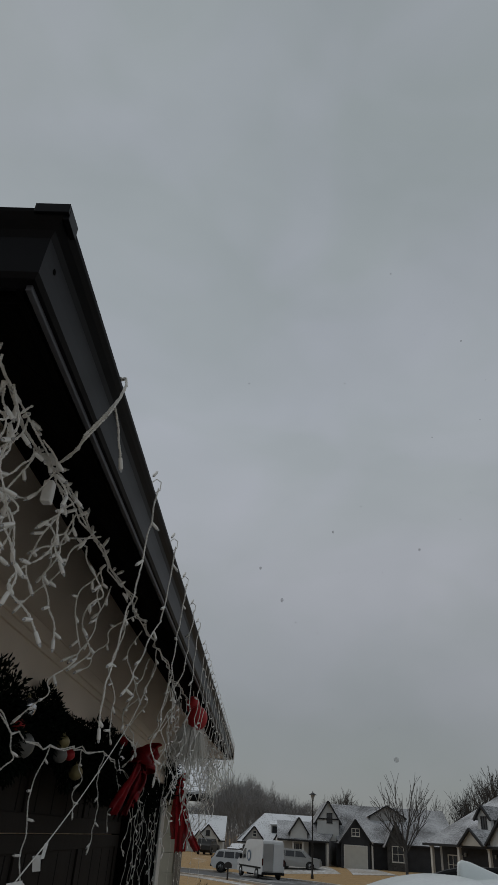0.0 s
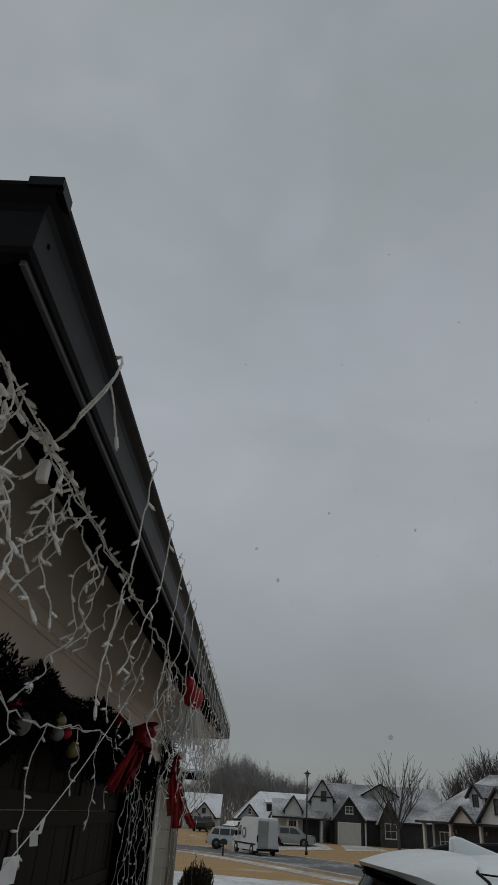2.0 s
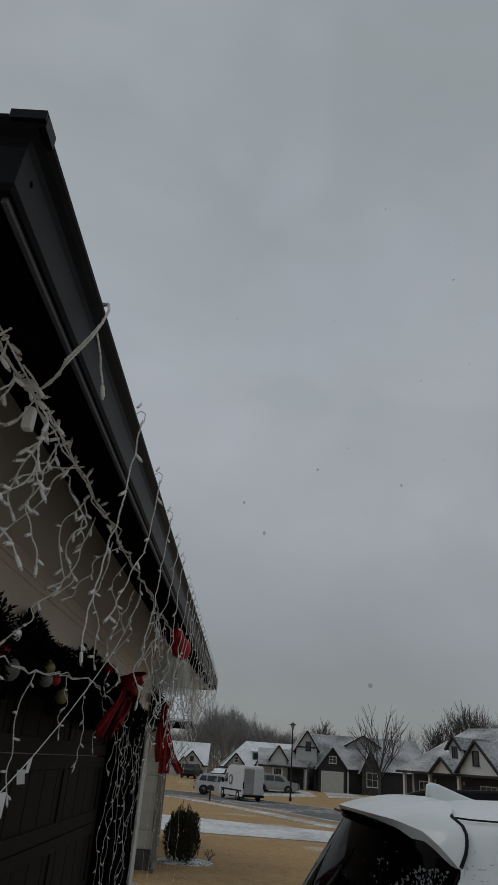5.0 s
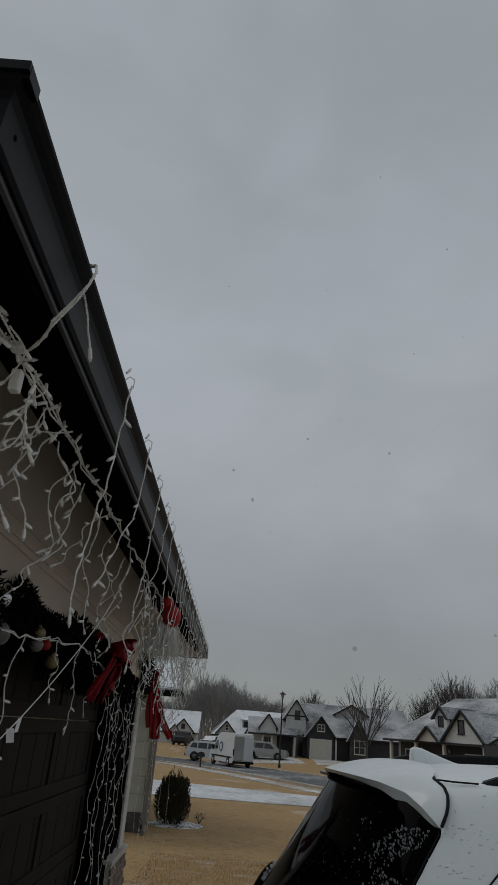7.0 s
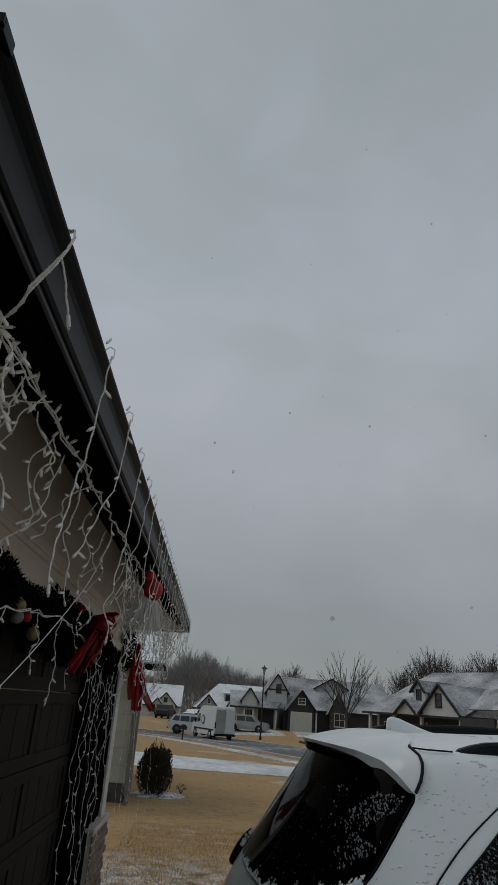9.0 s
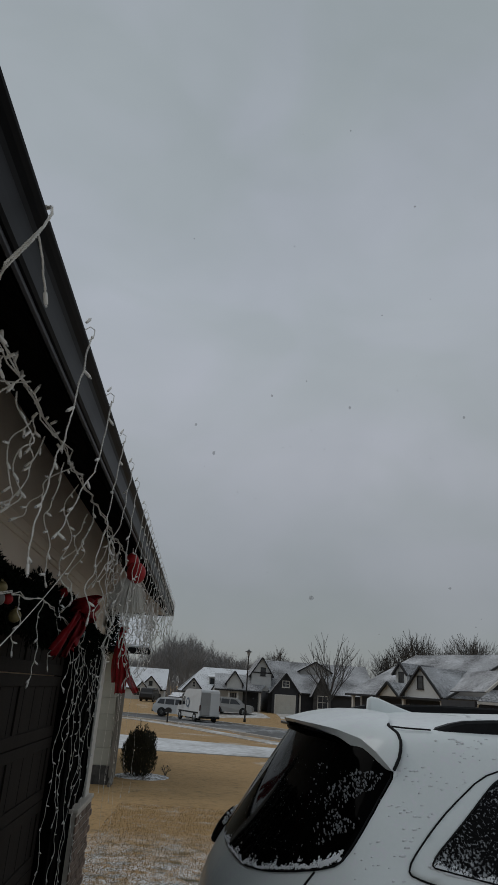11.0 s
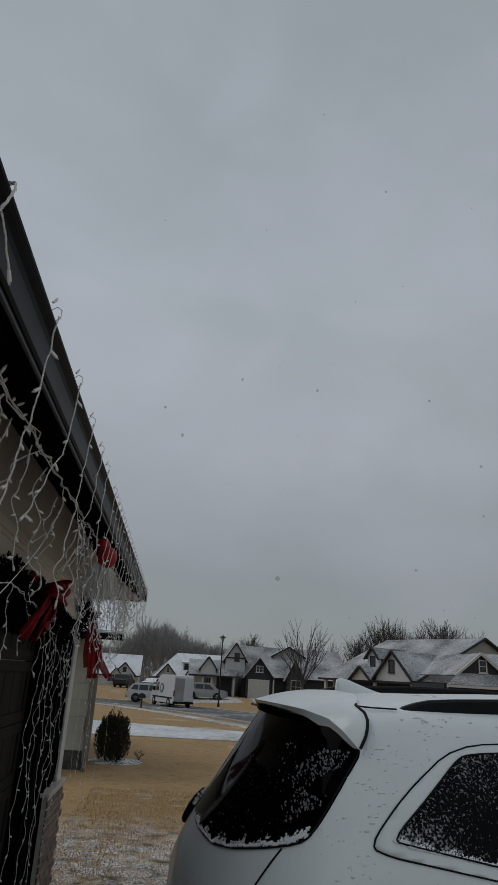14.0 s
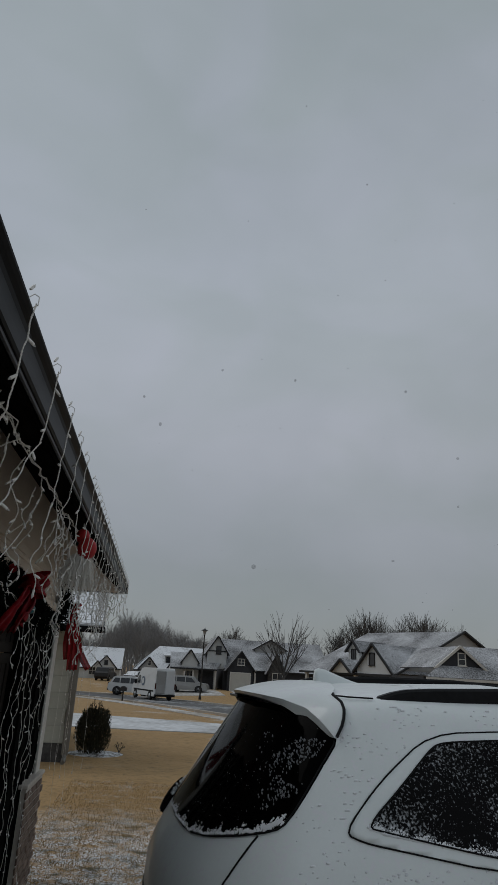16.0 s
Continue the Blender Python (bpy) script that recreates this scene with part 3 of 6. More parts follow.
# garage door: four sections, each of tongued boards between rails
gdoor = thing("garage_door_1", "dark brown sectional garage door with vertical board panels", "garage door", kind="structure")
DX = WALL - 0.10
for s in range(5):
    z0 = 0.02 + 0.428 * s
    sec = part("section", Build().box((DX - 0.04, DOOR0, z0), (DX - 0.012, DOOR1, z0 + 0.422), 0.004), M_door, gdoor)
    frame_b = Build()
    frame_b.box((DX - 0.012, DOOR0, z0), (DX, DOOR1, z0 + 0.075), 0.003)
    frame_b.box((DX - 0.012, DOOR0, z0 + 0.352), (DX, DOOR1, z0 + 0.422), 0.003)
    for k in range(5):
        y = DOOR0 + (DOOR1 - DOOR0 - 0.1) * k / 4
        frame_b.box((DX - 0.012, y, z0 + 0.0755), (DX - 0.001, y + 0.10, z0 + 0.3515), 0.003)
    part("rail_frame", frame_b, M_door, sec)
    for k in range(16):
        y = DOOR0 + 0.1 + (DOOR1 - DOOR0 - 0.2) * (k + 0.5) / 16
        part("groove", Build().box((DX - 0.0125, y - 0.006, z0 + 0.08), (DX - 0.011, y + 0.006, z0 + 0.347)), M_groove, sec)
b = Build().box((WALL - 0.16, DOOR1 - 0.004, -0.1), (WALL - 0.04, DOOR1 + 0.02, HEAD), 0.004)
part("jamb", b, M_black, gdoor)

# brick pier at the corner with a cast cap
pier = thing("brick_pier", "low brown brick pier with pale mortar and a stone cap", "brick pier", kind="structure")
PX, PY0, PY1, PZ0, PZ1 = WALL + 0.065, 6.35, CORNER + 0.10, -0.30, 0.67
part("core", Build().box((WALL - 0.2, PY0 + 0.008, PZ0), (PX - 0.008, PY1 - 0.008, PZ1)), M_mortar, pier)
part("cap", Build().box((WALL - 0.22, PY0 - 0.03, PZ1), (PX + 0.008, PY1 + 0.008, PZ1 + 0.035), 0.01), M_mortar, pier, "pale cast stone cap")
BR = Build().box((-0.008, 0, 0), (0.008, 0.190, 0.051), 0.004).mesh("brick", M_brick)
BR_HALF = Build().box((-0.008, 0, 0), (0.008, 0.088, 0.051), 0.004).mesh("brick_half", M_brick)
rng = random.Random(4)
for c in range(14):
    z = PZ0 + 0.012 + 0.0675 * c
    y = PY0 - (0.102 if c % 2 else 0.0)
    while y < PY1 - 0.05:
        y0 = y if y >= PY0 else PY0
        short = y < PY0 or y + 0.194 > PY1
        ob = part("brick", BR_HALF if short else BR, M_brick, pier)
        ob.location = (PX - 0.006 + rng.uniform(-0.002, 0.003), y0, z)
        y += 0.204
    for k in range(2):
        ob = part("brick", BR, M_brick, pier)
        ob.location, ob.rotation_euler = (PX - 0.002 - 0.204 * (k + 1) - (0.102 if c % 2 else 0), PY1 - 0.006, z), (0, 0, radians(-90))
# ---- the white car on the drive ----
# car space: x forward from the rear bumper, y to its left, z up
CAR_Z = (0.28, 0.45, 0.60, 0.80, 0.97, 1.08, 1.30, 1.50, 1.58, 1.635, 1.67, 1.695, 1.705)
CAR_W = (0.86, 0.91, 0.935, 0.945, 0.94, 0.915, 0.835, 0.745, 0.700, 0.640, 0.545, 0.32, 0.04)
CAR_RZ = (0.28, 0.45, 0.60, 0.80, 0.92, 1.02, 1.12, 1.35, 1.55, 1.62, 1.67, 1.705)
CAR_RX = (0.12, 0.03, 0.00, 0.00, 0.04, 0.10, 0.16, 0.30, 0.425, 0.50, 0.64, 0.90)
CAR_FZ = (0.28, 0.45, 0.75, 0.92, 1.00, 1.05, 1.30, 1.50, 1.60, 1.67, 1.705)
CAR_FX = (4.62, 4.72, 4.70, 4.50, 3.75, 3.45, 3.02, 2.66, 2.40, 2.05, 1.70)
POWER = 2.5


def car_curve(z):
    return float(np.interp(z, (1.40, 1.60), (0.40, 0.36)))



def car_w(z):
    return float(np.interp(z, CAR_Z, CAR_W))


def car_rear(z):
    return float(np.interp(z, CAR_RZ, CAR_RX))


def car_front(z):
    return float(np.interp(z, CAR_FZ, CAR_FX))


def car_half(x, z):
    """Half the body's width at a place along it and a height."""
    c = car_curve(z)
    t = min(1.0, max(0.0, (car_rear(z) + c - x) / c))
    u = min(1.0, max(0.0, (x - car_front(z) + 0.6) / 0.6))
    return car_w(z) * (1 - t ** POWER) ** (1 / POWER) * (1 - u ** 3) ** (1 / 3)


def car_back(y, z):
    """Where the rear skin lies at a place across it and a height."""
    q = min(0.999, abs(y) / car_w(z))
    return car_rear(z) + car_curve(z) * (1 - (1 - q ** POWER) ** (1 / POWER))


def side_point(x, z, out=0.0):
    h = car_half(x, z)
    return (x, -h - out, z)


def rear_point(y, z, out=0.0):
    x = car_back(y, z)
    e = 0.02
    nx = -1.0
    ny = -(car_back(y + e, z) - car_back(y - e, z)) / (2 * e) * -1.0
    nz = (car_rear(z + e) - car_rear(z - e)) / (2 * e)
    n = Vector((nx, ny, nz)).normalized()
    return tuple(Vector((x, y, z)) + n * out)


car = thing("parked_car", "white sport utility car, its roof and windows dusted with snow", "car", m=pose(0.17, 3.51, 0.0, 0, 0, 5.9))
LEVELS = [0.28, 0.34, 0.42, 0.52, 0.62, 0.72, 0.82, 0.90, 0.97, 1.02, 1.06, 1.10, 1.16, 1.24, 1.32, 1.40, 1.47, 1.53, 1.57, 1.60, 1.622, 1.64, 1.655, 1.668, 1.68, 1.69, 1.697, 1.702, 1.705]
RING = 24


def car_ring(z):
    """The plan outline of the body at a height, from the rear middle round the right side to the front and back."""
    r, f, w, cv = car_rear(z), car_front(z), car_w(z), car_curve(z)
    half = []
    for i in range(RING + 1):
        a = math.pi / 2 * i / RING
        half.append((r + cv * (1 - abs(math.cos(a)) ** (2 / POWER)), w * abs(math.sin(a)) ** (2 / POWER)))
    for i in range(1, 12):
        half.append((r + cv + (f - 0.6 - r - cv) * i / 12, w))
    for i in range(RING + 1):
        a = math.pi / 2 * i / RING
        half.append((f - 0.6 + 0.6 * math.sin(a) ** (2 / 3), w * math.cos(a) ** (2 / 3) if i < RING else 0.0))
    return [(x, -y) for x, y in half] + [(x, y) for x, y in half[-2:0:-1]]


def roof_fall(x, z):
    """The roof sinks a little towards the tail."""
    t = min(1.0, max(0.0, (1.9 - x) / 1.0))
    u = min(1.0, max(0.0, (z - 1.60) / 0.09))
    return 0.032 * t * t * (3 - 2 * t) * u


b = Build()
rings = [car_ring(z) for z in LEVELS]
n = len(rings[0])
for z, ring in zip(LEVELS, rings):
    b.v += [(x, y, z) for x, y in ring]
for k in range(len(LEVELS) - 1):
    b.f += [(k * n + i, k * n + (i + 1) % n, (k + 1) * n + (i + 1) % n, (k + 1) * n + i) for i in range(n)]
b.f += [tuple(range(n))[::-1], tuple(range((len(LEVELS) - 1) * n, len(LEVELS) * n))]
b.v = [(x, y, z - roof_fall(x, z)) for x, y, z in b.v]
part("body", b, M_carpaint, car, "white painted body with beads of snow", smooth=True)


def smooth_loop(pts, rounds=2):
    """Rounds the corners of a closed outline."""
    for _ in range(rounds):
        out = []
        for p, q in zip(pts, pts[1:] + pts[:1]):
            out += [(p[0] * 0.8 + q[0] * 0.2, p[1] * 0.8 + q[1] * 0.2), (p[0] * 0.2 + q[0] * 0.8, p[1] * 0.2 + q[1] * 0.8)]
        pts = out
    return pts


def patch(outline, place, out, edge=0.012, cells=26):
    """A pane that lies on the body: an outline in two coordinates, laid on the skin by place()."""
    bm = bmesh.new()
    xs, zs = [p[0] for p in outline], [p[1] for p in outline]
    vs = [bm.verts.new((p[0], p[1], 0)) for p in outline]
    bm.faces.new(vs)
    for i in range(1, cells):
        for no, lo, hi in (((1, 0, 0), min(xs), max(xs)), ((0, 1, 0), min(zs), max(zs))):
            c = lo + (hi - lo) * i / cells
            bmesh.ops.bisect_plane(bm, geom=bm.verts[:] + bm.edges[:] + bm.faces[:], plane_co=(c, 0, 0) if no[0] else (0, c, 0), plane_no=no)
    rim = [e for e in bm.edges if e.is_boundary]
    for v in bm.verts:
        v.co = Vector(place(v.co.x, v.co.y, out))
    ret = bmesh.ops.extrude_edge_only(bm, edges=rim)
    for v in [q for q in ret["geom"] if isinstance(q, bmesh.types.BMVert)]:
        v.co = v.co + Vector((0.0, edge, 0.0)) if place is side_point else v.co + Vector((edge, 0, 0))
    return Build().take(bm)


def seam(outline, place, out, r, closed=True, steps=6):
    pts = []
    ring = outline + outline[:1] if closed else outline
    for p, q in zip(ring, ring[1:]):
        pts += [place(p[0] + (q[0] - p[0]) * i / steps, p[1] + (q[1] - p[1]) * i / steps, out) for i in range(steps)]
    pts.append(place(*ring[-1], out))
    return Build().tube(pts, r, 6)


# rear quarter window, in (x, z) along the side
QUARTER_TRIM = smooth_loop([(0.575, 1.165), (0.66, 1.135), (0.80, 1.112), (1.20, 1.045), (2.30, 1.00), (2.30, 1.555), (1.40, 1.522), (1.00, 1.500), (0.74, 1.325)])
QUARTER_GLASS = smooth_loop([(0.665, 1.185), (0.74, 1.170), (1.19, 1.090), (1.62, 1.045), (1.62, 1.50), (1.32, 1.487), (1.06, 1.472), (1.00, 1.455), (0.86, 1.34)])
DOOR_GLASS = smooth_loop([(1.68, 1.045), (2.22, 1.035), (2.22, 1.52), (1.68, 1.502)], 1)
part("window_surround", patch(QUARTER_TRIM, side_point, 0.004), M_carpaint, car, smooth=True)
qt = part("window_seam", seam(QUARTER_TRIM, side_point, 0.003, 0.0034), M_blacktrim, car)
part("quarter_window", patch(QUARTER_GLASS, side_point, 0.008), M_glass_snow, car, "dark quarter window flecked with snow", smooth=True)
part("window_gasket", seam(QUARTER_GLASS, side_point, 0.008, 0.0035), M_blacktrim, car)
part("door_window", patch(DOOR_GLASS, side_point, 0.008), M_glass_snow, car, smooth=True)
part("door_seam", seam([(1.65, 1.02), (1.69, 0.75), (1.67, 0.45)], side_point, 0.001, 0.004, False), M_blacktrim, car)

# rear window in (y, z) across the tail
RIGHT = [(-0.25, 1.036), (-0.477, 1.065), (-0.648, 1.103), (-0.755, 1.135), (-0.800, 1.160), (-0.797, 1.215), (-0.778, 1.305), (-0.750, 1.392), (-0.732, 1.457), (-0.66, 1.56)]
REAR_GLASS = smooth_loop(RIGHT[::-1] + [(-y, z) for y, z in RIGHT], 1)
part("rear_window", patch(REAR_GLASS, rear_point, 0.006, cells=56), M_glass, car, "dark rear window", smooth=True)
part("rear_window_edge", seam(REAR_GLASS, rear_point, 0.003, 0.004), M_blacktrim, car)
rng = random.Random(31)
b = Build()
for k in range(760):
    if k < 560:
        z = rng.uniform(1.17, 1.455) if k % 4 else rng.uniform(1.36, 1.455)
        side = float(np.interp(z, (1.16, 1.30, 1.457), (-0.782, -0.762, -0.715)))
        y = side + abs(rng.gauss(0, 0.03 + 0.10 * max(0.0, (z - 1.18) / 0.27)))
        if math.sin(31 * y + 3) + math.sin(37 * z + 19 * y) < -0.35:
            continue
        size = rng.uniform(0.002, 0.0062)
    else:
        y, z = rng.uniform(-0.72, 0.2), rng.uniform(1.12, 1.45)
        size = rng.uniform(0.0008, 0.0022)
    p = Vector(rear_point(y, z, 0.007))
    bm = bmesh.new()
    bmesh.ops.create_icosphere(bm, subdivisions=1, radius=size)
    for v in bm.verts:
        v.co = Vector((v.co.x * 0.5, v.co.y * rng.uniform(0.7, 1.7), v.co.z)) * rng.uniform(0.75, 1.25) + p
    b.take(bm)
tagged(part("snow_crust", b, M_snow_grey, car, "flecks of snow stuck to the rear window"), kind="stuff")
# tailgate seam and lamps
part("tailgate_seam", seam([(-0.744, 1.125), (-0.735, 1.034), (-0.731, 0.966), (-0.72, 0.84), (-0.70, 0.55)], rear_point, 0.001, 0.004, False), M_blacktrim, car)
TAIL = smooth_loop([(-0.50, 0.86), (-0.52, 0.97), (-0.68, 1.03), (-0.80, 1.12), (-0.875, 1.12), (-0.90, 0.92), (-0.70, 0.84)], 1)
part("tail_lamp", patch(TAIL, rear_point, -0.012, cells=12), M_tail, car, "dark red tail lamp", smooth=True)


def lamp_bulge(u, v):
    """A lens standing out from the rear corner."""
    yy, zz = 0.66 + 0.20 * u, 0.93 + 0.20 * v
    bulge = 0.062 * (math.sin(math.pi * u) * math.sin(math.pi * min(1.0, 0.08 + v * 0.94))) ** 0.45 if 0 < u < 1 and 0 < v < 1 else -0.01
    p = rear_point(yy, zz, 0.0)
    return (p[0] - bulge, p[1], p[2])


lamp = part("tail_lamp", Build().grid(lamp_bulge, 24, 20), M_lens, car, "dark smoked tail lamp", smooth=True, fix=False)
part("lamp_strip", Build().tube([(lamp_bulge(0.10 + 0.16 * t, 0.10 + 0.78 * t)[0] - 0.004, lamp_bulge(0.10 + 0.16 * t, 0.5)[1], lamp_bulge(0.2, 0.10 + 0.78 * t)[2]) for t in [i / 10 for i in range(11)]], 0.006, 6), M_blacktrim, lamp)
rng = random.Random(41)
b = Build()
for k in range(240):
    u, v = 0.02 + 0.16 * rng.random(), 0.50 + 0.5 * rng.random()
    p = Vector(lamp_bulge(u, min(v, 0.99))) + Vector((rng.uniform(-0.004, 0.03), rng.gauss(-0.012, 0.012), 0.0))
    bm = bmesh.new()
    bmesh.ops.create_icosphere(bm, subdivisions=1, radius=rng.uniform(0.003, 0.007))
    for q in bm.verts:
        q.co = q.co * rng.uniform(0.7, 1.2) + p
    b.take(bm)
tagged(part("lamp_snow", b, M_snow, lamp, "snow caught on the tail lamp", smooth=True), kind="stuff")

# roof spoiler over the rear window
b = Build()
SP_A = (0.0, 0.30, 0.47, 0.59, 0.68, 0.725, 0.745)


def spoiler_edge(y):
    """Rear edge and height of the spoiler's upper side across the car."""
    a = abs(y)
    return float(np.interp(a, SP_A, (0.372, 0.398, 0.445, 0.516, 0.549, 0.573, 0.588))), float(np.interp(a, SP_A, (1.604, 1.600, 1.592, 1.566, 1.526, 1.490, 1.468)))


def spoiler_thick(y):
    return float(np.interp(abs(y), SP_A, (0.014, 0.018, 0.030, 0.056, 0.048, 0.024, 0.004)))


FR_A = (0.0, 0.30, 0.47, 0.57, 0.655, 0.695, 0.724, 0.738, 0.745)


def spoiler_front(y):
    return float(np.interp(abs(y), FR_A, (0.750, 0.735, 0.690, 0.640, 0.648, 0.645, 0.630, 0.612, 0.592)))


def spoiler_top(y):
    return float(np.interp(abs(y), FR_A, (1.672, 1.666, 1.648, 1.622, 1.597, 1.569, 1.528, 1.493, 1.466)))


SP = 72
SW = 0.745
SR = 9


def spoiler_row(y, under):
    bx, bz = spoiler_edge(y)
    rows = []
    for k in range(SR):
        t = k / (SR - 1)
        x = bx + (spoiler_front(y) - bx) * t
        z = bz + (spoiler_top(y) - bz) * (1 - (1 - t) ** 1.7) + 0.004
        if under:
            z -= spoiler_thick(y) + 0.030 * t
            x += 0.010 * (1 - t)
        rows.append((x, y, z))
    return rows


ACROSS = [SW * math.sin(math.pi / 2 * (2 * i / SP - 1)) for i in range(SP + 1)]
for side in range(2):
    o = len(b.v)
    for y in ACROSS:
        b.v += spoiler_row(y, side)
    for i in range(SP):
        for k in range(SR - 1):
            q = (o + i * SR + k, o + i * SR + k + 1, o + (i + 1) * SR + k + 1, o + (i + 1) * SR + k)
            b.f.append(q if side == 0 else q[::-1])
o = len(b.v)
for y in ACROSS:
    b.v += [spoiler_row(y, 0)[0], spoiler_row(y, 1)[0]]
b.f += [(o + 2 * i, o + 2 * i + 2, o + 2 * i + 3, o + 2 * i + 1) for i in range(SP)]
sp = part("spoiler", b, M_carpaint, car, "white roof spoiler above the rear window", smooth=True)
under = Build().grid(lambda u, v: (spoiler_edge(SW * 0.9 * (2 * u - 1))[0] + 0.015 + 0.09 * v, SW * 0.9 * (2 * u - 1), spoiler_edge(SW * 0.9 * (2 * u - 1))[1] - spoiler_thick(SW * 0.9 * (2 * u - 1)) - 0.004 - 0.02 * v), 24, 3)
under.add([(x, y, z - 0.010) for x, y, z in under.v], [f[::-1] for f in under.f])
part("spoiler_underside", under, M_blacktrim, sp, "black underside of the spoiler")
part("brake_lamp", Build().box((0.425, 0.30, 1.565), (0.45, 0.50, 1.580), 0.003), M_tail, sp)
edge = [(spoiler_front(y) + 0.003, y - 0.003, spoiler_top(y) + 0.004) for y in [-0.555 - 0.0135 * i for i in range(15)]]
b = Build().tube(edge, 0.0065, 8)
part("roof_seam", b, M_blacktrim, car)
b = Build().tube([(0.640, -0.565, 1.624), (0.700, -0.628, 1.622), (0.796, -0.652, 1.622)], 0.0035, 6)
part("roof_seam", b, M_blacktrim, car)

# shark fin
b = Build()
FIN = ((0.0, 0.030, 0.0), (0.003, 0.028, 0.074), (0.022, 0.026, 0.082), (0.06, 0.028, 0.074), (0.11, 0.031, 0.054), (0.17, 0.032, 0.030), (0.22, 0.028, 0.012), (0.255, 0.018, 0.003))
fr = 9
for x, w, h in FIN:
    for j in range(fr):
        a = math.pi * j / (fr - 1)
        b.v.append((0.755 + x, w * math.cos(a) * (1.0 if j in (0, fr - 1) else 0.75), 1.654 + 0.016 * x / 0.255 + h * math.sin(a) ** 0.7))
for i in range(len(FIN) - 1):
    for j in range(fr - 1):
        b.f.append((i * fr + j, i * fr + j + 1, (i + 1) * fr + j + 1, (i + 1) * fr + j))
part("antenna_fin", b, M_carpaint, car, "white fin antenna", smooth=True)

# roof rails
for s in (-1, 1):
    b = Build()
    rail = ((0.815, 1.612, 1.622), (0.85, 1.612, 1.634), (0.90, 1.612, 1.650), (0.965, 1.614, 1.664), (1.09, 1.617, 1.674), (1.43, 1.628, 1.690), (1.9, 1.632, 1.695), (2.3, 1.620, 1.680), (2.48, 1.600, 1.615))
    for x, lo, hi in rail:
        hi += 0.026 * (s > 0)
        b.v += [(x, s * 0.575, lo), (x, s * 0.645, lo), (x, s * 0.638, hi - 0.010), (x, s * 0.625, hi), (x, s * 0.592, hi), (x, s * 0.580, hi - 0.010)]
    for i in range(len(rail) - 1):
        b.f += [(i * 6 + j, i * 6 + (j + 1) % 6, i * 6 + 6 + (j + 1) % 6, i * 6 + 6 + j) for j in range(6)]
    b.f += [tuple(range(6)), tuple(range(len(b.v) - 6, len(b.v)))]
    part("roof_rail", b, M_blacktrim, car, "black roof rail")

# snow lying along the sills of the windows
rng = random.Random(11)


def snow_bank(line, place, out, size, count, spread=0.011):
    b = Build()
    for i in range(count):
        t = i / (count - 1) * (len(line) - 1)
        k = min(int(t), len(line) - 2)
        u = t - k
        p = place(line[k][0] + (line[k + 1][0] - line[k][0]) * u + rng.gauss(0, 0.006), line[k][1] + (line[k + 1][1] - line[k][1]) * u + abs(rng.gauss(0, spread)) * (0.7 + 0.5 * math.sin(t * 7.3) + 0.3 * math.sin(t * 17.0)), out)
        s = size * rng.uniform(0.35, 0.9)
        bm = bmesh.new()
        bmesh.ops.create_icosphere(bm, subdivisions=1, radius=s)
        for v in bm.verts:
            v.co *= rng.uniform(0.65, 1.25)
            v.co += Vector(p)
        b.take(bm)
    return b


part("sill_snow", snow_bank([(-0.785, 1.175), (-0.752, 1.142), (-0.648, 1.110), (-0.477, 1.069), (-0.25, 1.040), (0.05, 1.034), (0.3, 1.042)], rear_point, 0.003, 0.0068, 2600), M_snow, car, "snow lying along the rear window sill", smooth=True)
part("sill_snow", snow_bank([(0.685, 1.178), (0.78, 1.156), (0.91, 1.138), (1.19, 1.095), (1.60, 1.055)], side_point, 0.004, 0.0068, 2600), M_snow, car, "snow lying along the side window sill", smooth=True)
part("sill_snow", snow_bank([(1.70, 1.058), (2.2, 1.045)], side_point, 0.004, 0.010, 240), M_snow, car, smooth=True)
# wet crumbs of snow on the pillar and the flank, in drifts
b = Build()
for k in range(19000):
    x, z = rng.uniform(0.40, 2.0), rng.uniform(0.74, 1.60)
    heap = 1.3 * math.exp(-((z - 0.965) / 0.05) ** 2) * (0.20 + 0.80 * (x > 0.50)) + 0.09
    if rng.random() > heap * (0.55 + 0.45 * math.sin(17 * x + 5 * math.sin(9 * z)) + 0.2 * math.sin(40 * x - 23 * z)):
        continue
    if 0.60 < x and 1.06 < z < 1.53 and x > np.interp(z, (1.06, 1.16, 1.33, 1.5), (0.70, 0.56, 0.72, 0.98)):
        continue
    h = car_half(x, z)
    if h < 0.3:
        continue
    bm = bmesh.new()
    bmesh.ops.create_icosphere(bm, subdivisions=1, radius=rng.uniform(0.0022, 0.0065))
    p, wide = Vector((x, -h, z)), rng.uniform(0.8, 2.2)
    for v in bm.verts:
        v.co = Vector((v.co.x * wide, v.co.y * 0.32, v.co.z * rng.uniform(0.7, 1.1))) + p
    b.take(bm)
tagged(part("snow_crumbs", b, M_snow, car, "crumbs of wet snow on the painted flank", smooth=True), kind="stuff")
